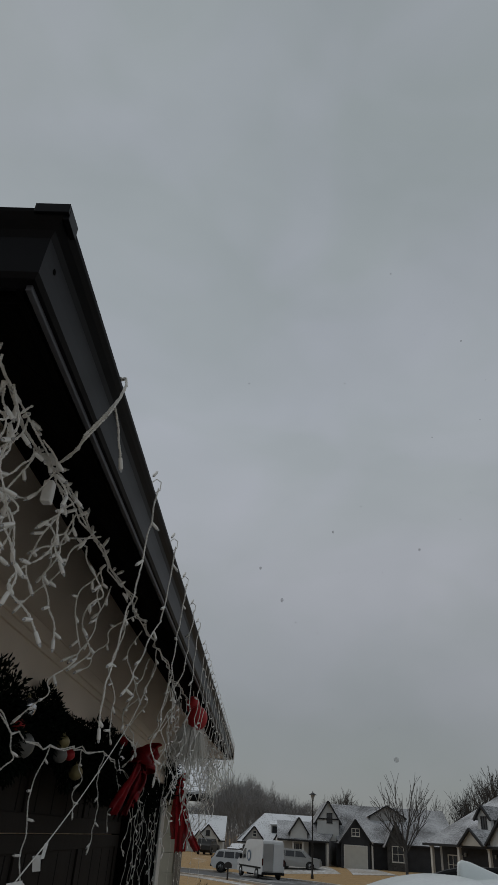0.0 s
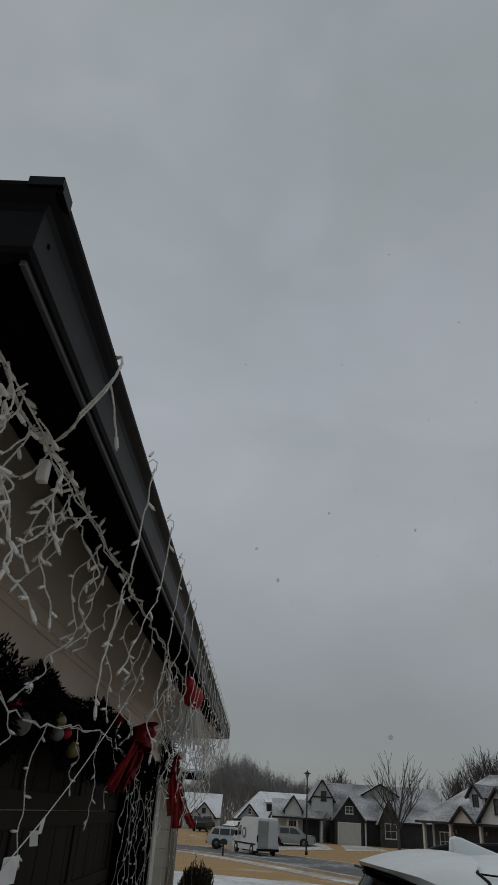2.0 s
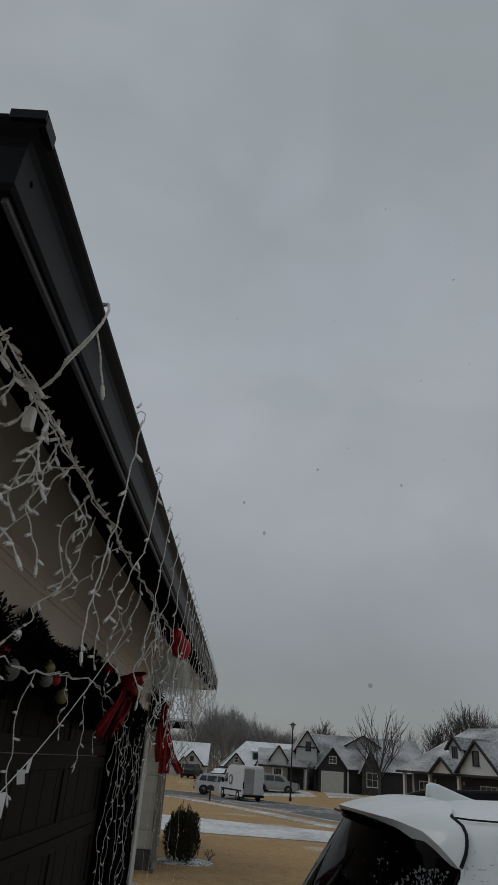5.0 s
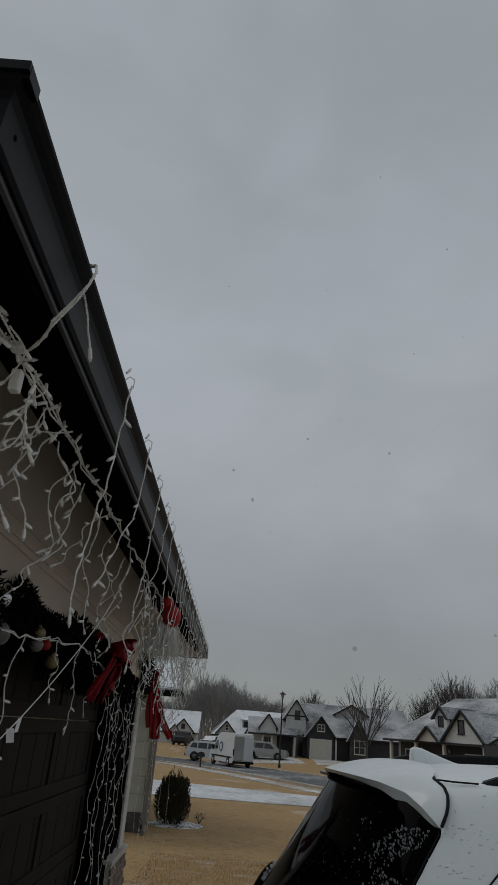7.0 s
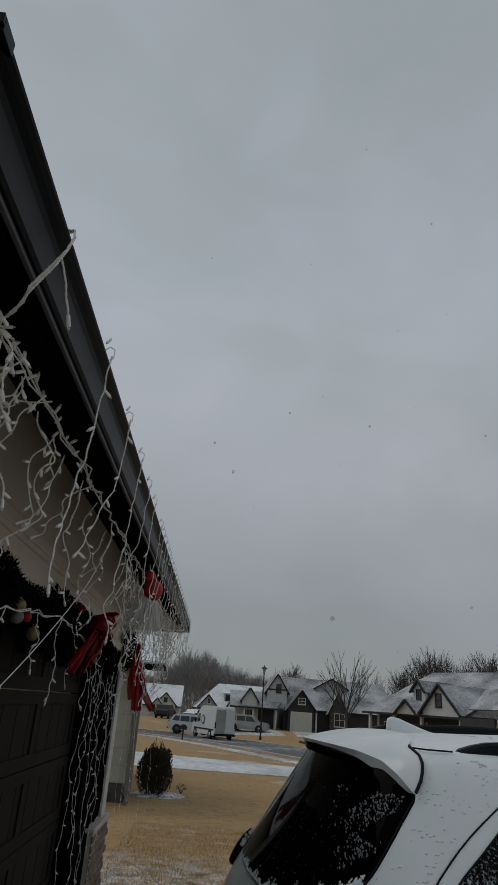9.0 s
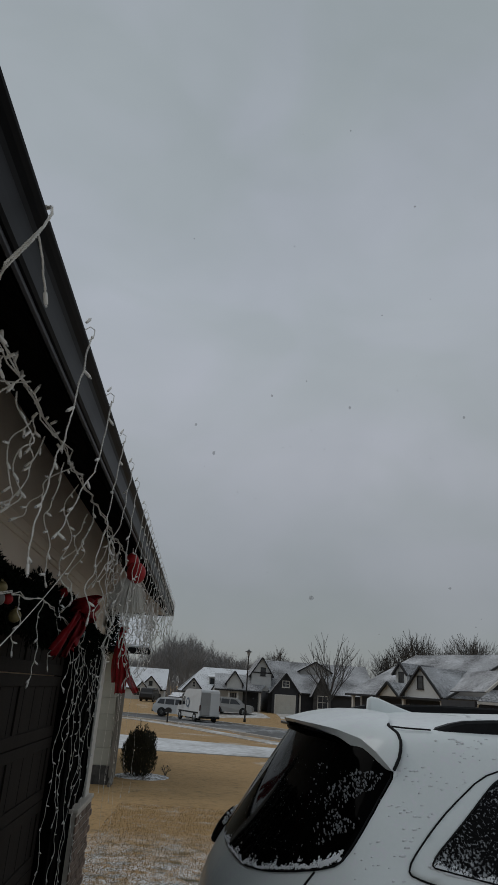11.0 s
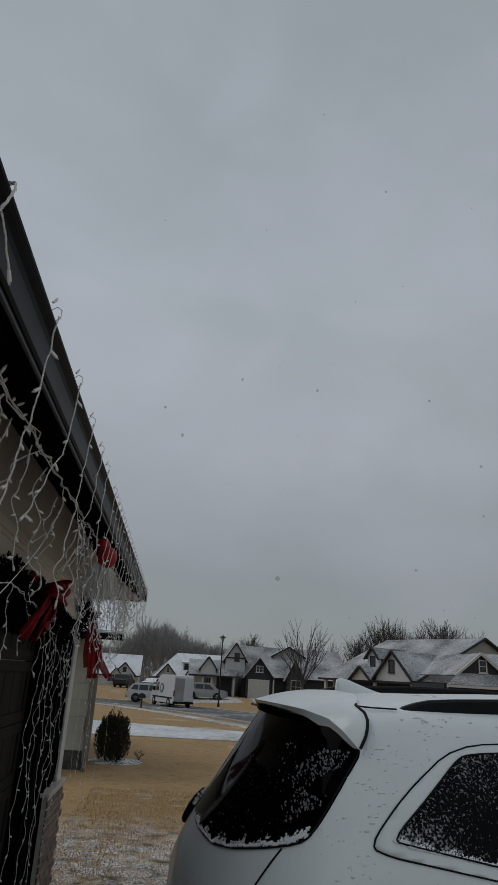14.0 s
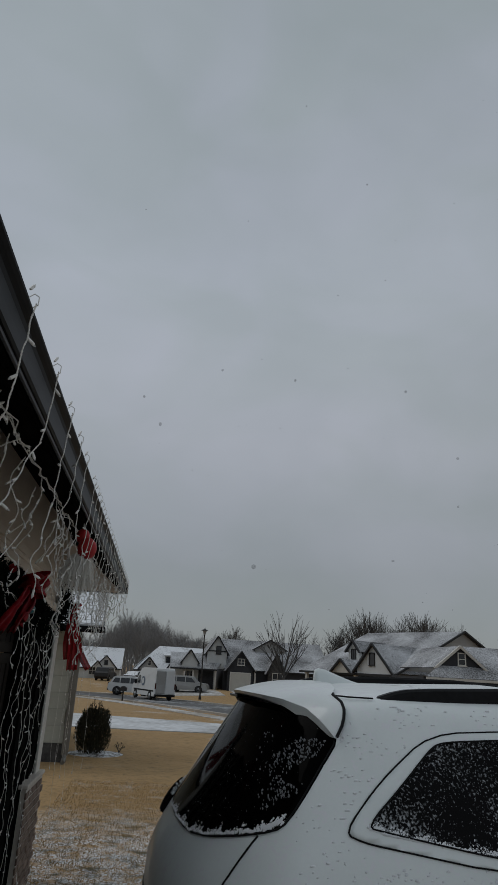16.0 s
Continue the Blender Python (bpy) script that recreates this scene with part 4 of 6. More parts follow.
# bumper insert, wheels
INSERT = smooth_loop([(-0.62, 0.45), (0.62, 0.45), (0.66, 0.62), (0.5, 0.70), (-0.5, 0.70), (-0.66, 0.62)], 1)
part("bumper_insert", patch(INSERT, rear_point, 0.005, cells=12), M_blacktrim, car, "black lower bumper insert", smooth=True)
for x in (0.93, 3.73):
    for s in (-1, 1):
        tyre = part("wheel", Build().lathe(((0.20, -0.11), (0.33, -0.11), (0.36, -0.07), (0.36, 0.07), (0.33, 0.11), (0.20, 0.11)), 32, (x, s * 0.83, 0.36), "y"), M_rubber, car, smooth=True)
        part("rim", Build().lathe(((0.05, 0.0), (0.20, 0.012), (0.235, 0.0), (0.235, -0.02), (0.05, -0.03)), 24, (x, s * 0.83 + s * 0.105, 0.36), "y"), M_alloy, tyre, smooth=True)
for s in (-1, 1):
    mir = Build()
    bm = bmesh.new()
    bmesh.ops.create_uvsphere(bm, u_segments=16, v_segments=10, radius=0.11)
    for v in bm.verts:
        v.co = Vector((v.co.x * 0.8 + 3.05, v.co.y * 1.0 + s * 1.04, v.co.z * 0.75 + 1.06))
    mir.take(bm)
    part("door_mirror", mir, M_carpaint, car, smooth=True)
# ---- the neighbour's house across the lawn ----
nb = thing("neighbour_house", "grey-green sided house with a snow-covered shingle roof", "house", kind="structure")
NY, NX = 17.2, -1.66
part("wall", Build().extrude([(-12.0, NY + 0.02, -0.8), (NX - 0.01, NY + 0.02, -0.8), (NX - 1.6, NY + 9, -0.8), (-12.0, NY + 9, -0.8)], (0, 0, 3.22)), M_siding, nb)
BOARD = Build().box((0, -0.012, 0), (0.896, 0.02, 0.362), 0.006).mesh("siding_board", M_siding)
for r in range(8):
    for c in range(3):
        ob = part("siding_board", BOARD, M_siding, nb)
        ob.location = (NX - 0.9 * (c + 1) - (0.14 if r % 2 else 0.0), NY, -0.12 + 0.366 * r)
        ob.rotation_euler = (radians(1.2), 0, 0)
part("plinth", Build().box((-6.0, NY - 0.03, -0.75), (NX, NY + 0.02, -0.13), 0.01), M_stone, nb, "dark stone plinth")
part("corner_board", Build().box((NX - 0.05, NY - 0.035, -0.1), (NX + 0.01, NY + 0.02, 2.3), 0.005), M_siding, nb)
EYV, EZ = 16.55, 2.47
b = Build()
roof_slab(b, (-9.0, EYV, EZ), (-1.13, EYV, EZ), (-1.62, 22.5, EZ + 2.1), (-9.0, 22.5, EZ + 2.1), 0.06)
roof = part("roof", b, M_shingle_white, nb, "shingle roof under a thin cover of snow")
tilt = math.atan2(2.1, 22.5 - EYV)
TAB = Build().box((0, 0, 0), (0.292, 0.17, 0.012), 0.003).mesh("shingle", M_shingle_white)
rng = random.Random(7)
for r in range(24):
    for c in range(5):
        ob = part("shingle", TAB, M_shingle_white, roof)
        d = 0.02 + 0.142 * r
        ob.location = (-1.44 - 0.011 * r - 0.3 * c - (0.15 if r % 2 else 0), EYV + d * math.cos(tilt), EZ + 0.068 + d * math.sin(tilt) + 0.006 * rng.random())
        ob.rotation_euler = (tilt - 0.03, 0, rng.uniform(-0.01, 0.01))
part("eave_gutter", Build().box((-9.0, EYV - 0.11, EZ - 0.12), (-1.08, EYV, EZ + 0.02), 0.02), M_gutter, nb, "black eave gutter")
part("soffit", Build().box((-9.0, EYV, EZ - 0.1), (-1.13, NY, EZ - 0.06)), M_soffit, nb)
part("rake_board", Build().extrude([(-1.14, EYV, EZ - 0.12), (-1.63, 22.5, EZ + 1.98), (-1.63, 22.5, EZ + 2.16), (-1.14, EYV, EZ + 0.06)], (0.03, 0, 0)), M_gutter, nb)
b = Build().box((NX - 0.11, NY - 0.14, -0.36), (NX + 0.04, NY - 0.036, 2.32), 0.012)
b.tube([(NX - 0.03, NY - 0.08, -0.34), (NX - 0.03, NY - 0.2, -0.44), (NX - 0.03, NY - 0.42, -0.47)], 0.05, 8)
solid("downspout", b, M_downspout, "tan metal downspout with a kicked-out foot", "downspout", kind="structure")


def tufts(b, rng, place, count, length, width, lift=0.0):
    """Small pointed blades spread by place()."""
    for _ in range(count):
        p, d = place(rng)
        d = Vector(d).normalized()
        s = d.orthogonal().normalized() * width * rng.uniform(0.6, 1.3)
        s.rotate(Matrix.Rotation(rng.uniform(0, 6.28), 3, d))
        ln = length * rng.uniform(0.5, 1.3)
        p = Vector(p)
        mid = p + d * ln * 0.55
        b.add([p, mid + s, p + d * ln, mid - s], [(0, 1, 2, 3)])


shrub = thing("evergreen_shrub", "dark upright evergreen shrub with ragged twigs", "shrub")
rng = random.Random(3)
SX, SY, SZ = -1.25, 19.1, -0.56


def shrub_point(rng):
    h = rng.random() ** 0.75
    a = rng.uniform(0, 6.283)
    wide = 0.80 * (0.20 + 0.36 * math.sin(math.pi * min(1.0, h * 0.62 + 0.16)) ** 1.3) * (1.0 if h < 0.7 else 1.0 - 0.6 * (h - 0.7)) + 0.05 * math.sin(4 * a + 7 * h) + 0.03 * math.sin(9 * a)
    r = wide * math.sqrt(rng.uniform(0.15, 1))
    return (SX + r * math.cos(a), SY + r * math.sin(a), SZ + 0.02 + (0.98 + 0.08 * math.sin(3 * a)) * h), (math.cos(a) * 0.45, math.sin(a) * 0.45, 0.6 + 0.7 * h)


b = Build()
tufts(b, rng, shrub_point, 9000, 0.085, 0.009)
part("foliage", b, M_shrub, shrub, fix=False)
for k in range(34):
    a = k * 2.4
    lean = 0.08 + 0.009 * k
    top = SZ + 1.24 - 0.011 * k + 0.10 * math.sin(k * 1.7)
    b = Build().tube([(SX, SY, SZ), (SX + 0.6 * lean * math.cos(a), SY + 0.6 * lean * math.sin(a), SZ + 0.5), (SX + lean * math.cos(a), SY + lean * math.sin(a), top)], 0.012, 5, 0.004)
    tufts(b, rng, lambda q: ((SX + lean * math.cos(a) * q.uniform(0.8, 1), SY + lean * math.sin(a), top - 0.20 * q.random()), (q.gauss(0, 0.5), q.gauss(0, 0.5), 1)), 14, 0.07, 0.008)
    part("twig", b, M_shrub, shrub, fix=False)
bed = Build().grid(lambda u, v: (-1.15 + 0.78 * v * math.cos(u * 6.2832), 19.25 + 0.95 * v * math.sin(u * 6.2832), -0.570 + 0.06 * math.cos(v * 1.57)), 40, 6)
solid("mulch_bed", bed, snowed(mat("mulch", (0.05, 0.035, 0.025), (0.09, 0.065, 0.045), rough=0.95, scale=8, fine=60, bump=0.6), 0.60, scale=2.2, fine=18, sharp=0.12, lie=0.1), "dark mulch bed ringed with snow", "plant bed", kind="structure")
small = thing("leafless_twig_plant", "small dark leafless plant standing in the bed", "plant")
b = Build()
for k in range(9):
    a = k * 0.75
    b.tube([(-0.56, 19.9, -0.58), (-0.56 + 0.06 * math.cos(a), 19.9, -0.47), (-0.56 + 0.15 * math.cos(a), 19.9 + 0.05 * math.sin(a), -0.40 + 0.05 * math.sin(3 * a))], 0.006, 5, 0.003)
part("stems", b, M_bark, small)
b = Build()
tufts(b, rng, lambda q: ((-0.56 + q.uniform(-0.13, 0.13), 19.9, -0.40 + q.uniform(-0.06, 0.06)), (q.uniform(-1, 1), q.uniform(-1, 1), 0.6)), 40, 0.05, 0.014)
part("leaves", b, M_bark, small, fix=False)


# ---- houses across the street ----
def fx(a, d):
    return (a - 0.001) * d + 0.08


def fz(e, d):
    return (e - 0.003) * d + 1.71


def rake(b, pts, r=0.105):
    for p, q in zip(pts, pts[1:]):
        b.tube([p, q], r, 4)


def window(parent, x, z, w, h, y, frame_mat, bars=1, rows=1):
    """A window on a wall that faces -y: frame with glazing bars, sill and panes."""
    b = Build()
    t = 0.07
    for lo, hi in (((x - w / 2 - t, z - t), (x - w / 2, z + h + t)), ((x + w / 2, z - t), (x + w / 2 + t, z + h + t)), ((x - w / 2, z + h), (x + w / 2, z + h + t)), ((x - w / 2, z - t), (x + w / 2, z))):
        b.box((lo[0], y - 0.06, lo[1]), (hi[0], y + 0.02, hi[1]))
    for k in range(1, bars + 1):
        c = x - w / 2 + w * k / (bars + 1)
        b.box((c - 0.02, y - 0.05, z), (c + 0.02, y, z + h))
    for k in range(1, rows + 1):
        c = z + h * k / (rows + 1)
        b.box((x - w / 2, y - 0.045, c - 0.02), (x + w / 2, y, c + 0.02))
    win = part("window", b, frame_mat, parent)
    part("pane", Build().box((x - w / 2, y - 0.02, z), (x + w / 2, y - 0.012, z + h)), M_wpane, win)
    part("sill", Build().box((x - w / 2 - 0.12, y - 0.10, z - t - 0.05), (x + w / 2 + 0.12, y + 0.01, z - t)), frame_mat, win)
    return win


def gable(parent, x0, x1, base, eave, apex, y, depth, wall_mat, over=0.22, trim=None, peak=None, roof_mat=None):
    """A gable that faces -y: wall, two roof planes and dark rake boards."""
    xm = (x0 + x1) / 2 if peak is None else peak
    part("gable_wall", Build().extrude([(x0, y, base), (x1, y, base), (x1, y, eave), (xm, y, apex), (x0, y, eave)], (0, min(depth, 0.3), 0)), wall_mat, parent)
    sl, sr = (apex - eave) / (xm - x0), (apex - eave) / (x1 - xm)
    b = Build()
    roof_slab(b, (x0 - over, y - over, eave - over * sl), (xm, y - over, apex), (xm, y + depth, apex), (x0 - over, y + depth, eave - over * sl), 0.08)
    roof_slab(b, (xm, y - over, apex), (x1 + over, y - over, eave - over * sr), (x1 + over, y + depth, eave - over * sr), (xm, y + depth, apex), 0.08)
    part("gable_roof", b, roof_mat or M_shingle, parent)
    b = Build()
    rake(b, [(x0 - over, y - over, eave - over * sl), (xm, y - over - 0.004, apex + 0.03)])
    rake(b, [(xm, y - over, apex + 0.03), (x1 + over, y - over, eave - over * sr)])
    part("rake_board", b, trim or M_darktrim, parent)


def slope(parent, x0, x1, y, eave, ridge, run, inset0=0.0, inset1=0.0, over=0.3, back=True, material=None):
    """A roof whose ridge runs along x: front plane, back plane, eave board."""
    k = (ridge - eave) / run
    b = Build()
    roof_slab(b, (x0, y - over, eave - over * k), (x1, y - over, eave - over * k), (x1 - inset1, y + run, ridge), (x0 + inset0, y + run, ridge), 0.08)
    if back:
        roof_slab(b, (x0, y + 2 * run, eave), (x1, y + 2 * run, eave), (x1 - inset1, y + run, ridge), (x0 + inset0, y + run, ridge), 0.08)
        if inset0:
            roof_slab(b, (x0, y - over, eave), (x0 + inset0, y + run, ridge), (x0 + inset0, y + run + 0.01, ridge), (x0, y + 2 * run, eave), 0.08)
    part("roof", b, material or M_shingle, parent, "shingle roof streaked with snow")
    part("eave_board", Build().box((x0, y - over - 0.06, eave - over * k - 0.10), (x1, y - over + 0.02, eave - over * k + 0.06)), M_darktrim, parent)


def garage_door(parent, x0, x1, z0, z1, y, material):
    d = part("garage_door", Build().box((x0, y - 0.04, z0), (x1, y + 0.04, z1)), material, parent, "pale sectional garage door")
    for r in range(4):
        for c in range(4):
            w, h = (x1 - x0) / 4, (z1 - z0) / 4
            part("door_panel", Build().box((x0 + w * c + 0.08, y - 0.055, z0 + h * r + 0.07), (x0 + w * (c + 1) - 0.08, y - 0.04, z0 + h * (r + 1) - 0.07), 0.01), material, d)
    b = Build()
    b.box((x0 - 0.12, y - 0.07, z0), (x0 - 0.002, y + 0.02, z1 + 0.12))
    b.box((x1 + 0.002, y - 0.07, z0), (x1 + 0.12, y + 0.02, z1 + 0.12))
    b.box((x0, y - 0.07, z1 + 0.002), (x1, y + 0.02, z1 + 0.12))
    part("door_casing", b, M_trim, d)


def column(parent, x, y, z0, z1, material, w=0.11):
    b = Build().box((x - w, y - w, z0), (x + w, y + w, z1), 0.01)
    b.box((x - w * 1.4, y - w * 1.4, z1 - 0.12), (x + w * 1.4, y + w * 1.4, z1), 0.01)
    b.box((x - w * 1.4, y - w * 1.4, z0), (x + w * 1.4, y + w * 1.4, z0 + 0.15), 0.01)
    part("column", b, material, parent)


# house at the end of the street
D = 108
h1 = thing("house_at_street_end", "small pale house with a snowy roof and porch gable", "house", "houses along the street", kind="structure")
x0, x1, zb, ze, zr = -14.0, fx(-0.043, D), -1.1, fz(-0.0025, D), fz(0.0233, D)
part("wall", Build().box((x0, D, zb), (x1, D + 6, ze)), M_siding_lt, h1)
slope(h1, x0 - 0.3, x1 + 0.3, D, ze, zr, 3.0, material=M_shingle_white)
part("end_gable", Build().extrude([(x1, D, ze), (x1, D + 6, ze), (x1, D + 3, zr)], (-0.15, 0, 0)), M_siding_lt, h1)
gable(h1, fx(-0.0763, D), fx(-0.0483, D), ze - 0.1, ze, fz(0.0121, D), D - 0.6, 2.2, M_siding_lt, roof_mat=M_shingle_white)
gable(h1, fx(-0.0800, D), fx(-0.0672, D), ze - 0.15, ze - 0.05, fz(0.0045, D), D - 0.9, 1.6, M_siding_lt, over=0.15, roof_mat=M_shingle_white)
window(h1, fx(-0.0625, D), ze + 0.35, 0.4, 0.5, D - 0.6, M_darktrim, 1)
window(h1, fx(-0.058, D), zb + 1.0, 1.5, 1.1, D, M_trim, 2, 1)
window(h1, fx(-0.078, D), zb + 1.0, 1.5, 1.1, D, M_trim, 2, 1)
for a in (-0.075, -0.066, -0.050):
    column(h1, fx(a, D), D - 0.7, zb, ze - 0.1, M_trim)

# house behind the van
D = 98
h2 = thing("house_behind_van", "pale sided house with a broad snowy roof and dormer", "house", "houses along the street", kind="structure")
x0, x1, zb, ze, zr = fx(-0.0242, D), fx(0.078, D), -1.0, fz(-0.002, D), fz(0.0302, D)
part("wall", Build().box((x0 + 0.3, D, zb), (x1, D + 9, ze)), M_siding_lt, h2)
slope(h2, x0, x1, D, ze, zr, 4.5, inset0=3.4, material=M_shingle_white)
gable(h2, fx(-0.0155, D), fx(0.0095, D), ze - 0.2, ze + 0.15, fz(0.0136, D), D - 0.35, 3.5, M_siding_mid)
window(h2, fx(-0.0022, D), ze + 0.45, 0.36, 0.62, D - 0.35, M_trim, 0, 1)
dz = fz(0.0055, D)
part("dormer_wall", Build().box((fx(0.0188, D), D + 1.2, dz - 0.2), (fx(0.0315, D), D + 4, fz(0.0172, D))), M_siding_lt, h2)
window(h2, fx(0.0252, D), dz + 0.1, 0.75, 0.8, D + 1.2, M_darktrim, 1)
b = Build()
roof_slab(b, (fx(0.0172, D), D + 0.9, fz(0.0170, D)), (fx(0.033, D), D + 0.9, fz(0.0170, D)), (fx(0.033, D), D + 4, fz(0.0225, D)), (fx(0.0172, D), D + 4, fz(0.0225, D)), 0.08)
part("dormer_roof", b, M_shingle_white, h2)
gable(h2, fx(0.0240, D), fx(0.0440, D), ze - 0.3, ze + 0.4, fz(0.0178, D), D - 2.0, 4.0, M_siding_lt)
window(h2, fx(0.0345, D), zb + 0.9, 1.1, 1.1, D - 2.0, M_trim, 1, 1)

# house with the tall gable and cream garage door
D = 85
h3 = thing("house_with_tall_gable", "white and charcoal house with a tall gable and cream garage door", "house", "houses along the street", kind="structure")
zb = -0.82
ez = fz(0.0033, D)
part("wall", Build().box((fx(0.0285, D), D + 1.4, zb), (fx(0.0935, D), D + 9, ez)), M_siding_lt, h3)
slope(h3, fx(0.0271, D), fx(0.094, D), D, ez, fz(0.0232, D), 3.6, inset1=-1.5, back=False)
for a in (0.029, 0.048, 0.0605, 0.0925):
    column(h3, fx(a, D), D + 0.1, zb, ez - 0.12, M_trim)
window(h3, fx(0.0545, D), zb + 0.85, 1.2, 1.25, D + 1.4, M_trim, 2, 1)
# dark sheet over the pale wall, painted shade of the entry
part("entry_recess_shade", Build().box((fx(0.069, D), D + 1.3, zb), (fx(0.091, D), D + 1.39, ez - 0.05)), M_siding_dk_shade, h3)
gable(h3, fx(0.0441, D), fx(0.0657, D), ez, fz(0.0120, D), fz(0.0268, D), D - 0.1, 3.5, M_siding_lt)
gable(h3, fx(0.0800, D), fx(0.1085, D), ez, fz(0.0275, D), fz(0.0486, D), D + 1.2, 8, M_siding_lt, over=0.3)
window(h3, fx(0.0962, D), fz(0.0245, D), 0.5, 0.85, D + 1.2, M_darktrim, 1)
part("band_board", Build().box((fx(0.0800, D), D + 1.1, fz(0.0272, D)), (fx(0.1085, D), D + 1.2, fz(0.0288, D))), M_darktrim, h3)
slope(h3, fx(0.105, D), fx(0.264, D), D + 0.8, fz(0.0055, D), fz(0.0480, D), 6.5)
part("wall", Build().box((fx(0.105, D), D + 0.8, zb), (fx(0.262, D), D + 12, fz(0.0052, D))), M_siding_dk_shade, h3)
gable(h3, fx(0.1085, D), fx(0.1445, D), zb, fz(0.0055, D), fz(0.0285, D), D - 1.2, 5.5, M_siding_dk_shade, over=0.3)
window(h3, fx(0.1268, D), fz(0.0108, D), 0.75, 0.62, D - 1.2, M_trim, 1)
garage_door(h3, fx(0.1130, D), fx(0.1400, D), zb + 0.03, fz(-0.0010, D), D - 1.24, M_gdoor)
gable(h3, fx(0.1560, D), fx(0.2022, D), fz(0.03, D), fz(0.0365, D), fz(0.0492, D), D + 4.5, 3.0, M_siding_mid, over=0.3)
gable(h3, fx(0.1680, D), fx(0.1905, D), zb, fz(0.0065, D), fz(0.0286, D), D - 0.5, 4.5, M_stone, over=0.3)
window(h3, fx(0.1812, D), fz(-0.0145, D), 1.15, 1.35, D - 0.5, M_trim, 1, 1)
column(h3, fx(0.148, D), D - 0.9, zb, fz(0.0050, D), M_trim, 0.09)

# house with dormer and two gables, turned along the bend
u_dir, v_dir = Vector((0.4472, -0.8944, 0)), Vector((0.8944, 0.4472, 0))
m4 = Matrix.Translation((13.75, 62.0, 0)) @ Matrix(((u_dir.x, v_dir.x, 0, 0), (u_dir.y, v_dir.y, 0, 0), (0, 0, 1, 0), (0, 0, 0, 1)))
h4 = thing("house_with_dormer", "grey sided house with white gables, a dormer and black trim", "house", "houses along the street", kind="structure", m=m4)
zb, ez, rz = -0.75, 2.12, 5.85
part("wall", Build().box((0.3, 0.9, zb), (11.1, 16.2, ez)), M_siding_mid, h4)
part("end_gable", Build().extrude([(11.1, 0.2, zb), (11.1, 16.2, zb), (11.1, 16.2, ez), (11.1, 8.2, rz - 0.05), (11.1, 0.2, ez)], (-0.2, 0, 0)), M_siding_mid, h4, "grey lap-sided gable end")
for k in range(14):
    z = zb + 0.3 + 0.42 * k
    inset = max(0.0, (z - ez) / (rz - ez) * 8.0)
    part("lap_shadow_board", Build().box((11.1, 0.25 + inset, z), (11.125, 16.15 - inset, z + 0.035)), M_siding_mid, h4)
slope(h4, -0.3, 11.35, 0.0, ez, rz, 8.2)
b = Build()
rake(b, [(11.38, -0.35, ez - 0.15), (11.38, 8.2, rz + 0.05)], 0.11)
rake(b, [(11.38, 8.2, rz + 0.05), (11.38, 16.6, ez - 0.15)], 0.11)
part("rake_board", b, M_darktrim, h4)
# thin dark sheet on the grey wall in place of shade under the porch
part("porch_recess_shade", Build().box((0.6, 0.86, zb), (10.9, 0.9, ez - 0.05)), M_siding_dk_shade, h4)
gable(h4, 3.95, 5.32, 2.9, 4.0, 4.72, 1.75, 4.2, M_siding_lt, over=0.22)
window(h4, 4.62, 3.2, 0.46, 0.78, 1.75, M_darktrim, 1)
gable(h4, 4.45, 6.72, ez - 0.1, ez + 0.02, 3.06, -0.5, 2.6, M_gdoor, over=0.2)
gable(h4, 7.15, 11.05, ez - 0.1, 2.35, 4.30, -0.25, 5.0, M_siding_lt, over=0.25)
window(h4, 8.9, 2.75, 0.5, 0.85, -0.25, M_darktrim, 0)
for u in (0.5, 3.6, 6.8, 10.9):
    column(h4, u, -0.05, zb, ez - 0.15, M_trim)
for u in (2.1, 8.9):
    window(h4, u, 0.1, 1.5, 1.2, 0.84, M_trim, 2, 1)
for u in (3.3, 6.5):
    lampb = Build().box((u - 0.08, 0.72, 1.3), (u + 0.08, 0.84, 1.55), 0.02)
    wl_ = part("porch_lamp", lampb, M_lampglass, h4, "small frosted porch lamp")

# nearest house across the bend
D = 43
h5 = thing("house_with_dark_gable", "white-trimmed house with a dark board gable over a garage", "house", "houses along the street", kind="structure")
zb = -0.55
x0, x1 = fx(0.3985, D), fx(0.5600, D)
part("wall", Build().box((x0 + 0.2, D, zb), (x1, D + 6, fz(0.0100, D))), M_siding_dk_shade, h5)
gl, gr = fx(0.4244, D), fx(0.4985, D)
gable(h5, gl, gr, fz(0.010, D), fz(0.0262, D), fz(0.0555, D), D + 0.1, 6.0, M_siding_dk_shade, over=0.2, trim=M_trim)
window(h5, fx(0.4650, D), fz(0.0300, D), 0.42, 0.68, D + 0.1, M_trim, 0)
b = Build()
roof_slab(b, (x0, D - 0.9, fz(0.0088, D)), (x1, D - 0.9, fz(0.0088, D)), (gr + 1.5, D + 0.25, fz(0.0275, D)), (gl + 0.3, D + 0.25, fz(0.0275, D)), 0.08)
part("pent_roof", b, M_shingle, h5)
part("eave_board", Build().box((x0, D - 0.98, fz(0.0062, D)), (x1, D - 0.9, fz(0.0098, D))), M_trim, h5)
slope(h5, gr - 0.5, x1 + 3, D + 0.3, fz(0.0262, D), fz(0.0590, D), 3.0, inset0=0.5)
b = Build().tube([(x0 + 0.1, D - 0.95, fz(0.008, D)), (x0 + 0.25, D - 0.3, fz(0.002, D)), (x0 + 0.25, D - 0.1, zb)], 0.05, 6)
part("rain_pipe", b, M_trim, h5)
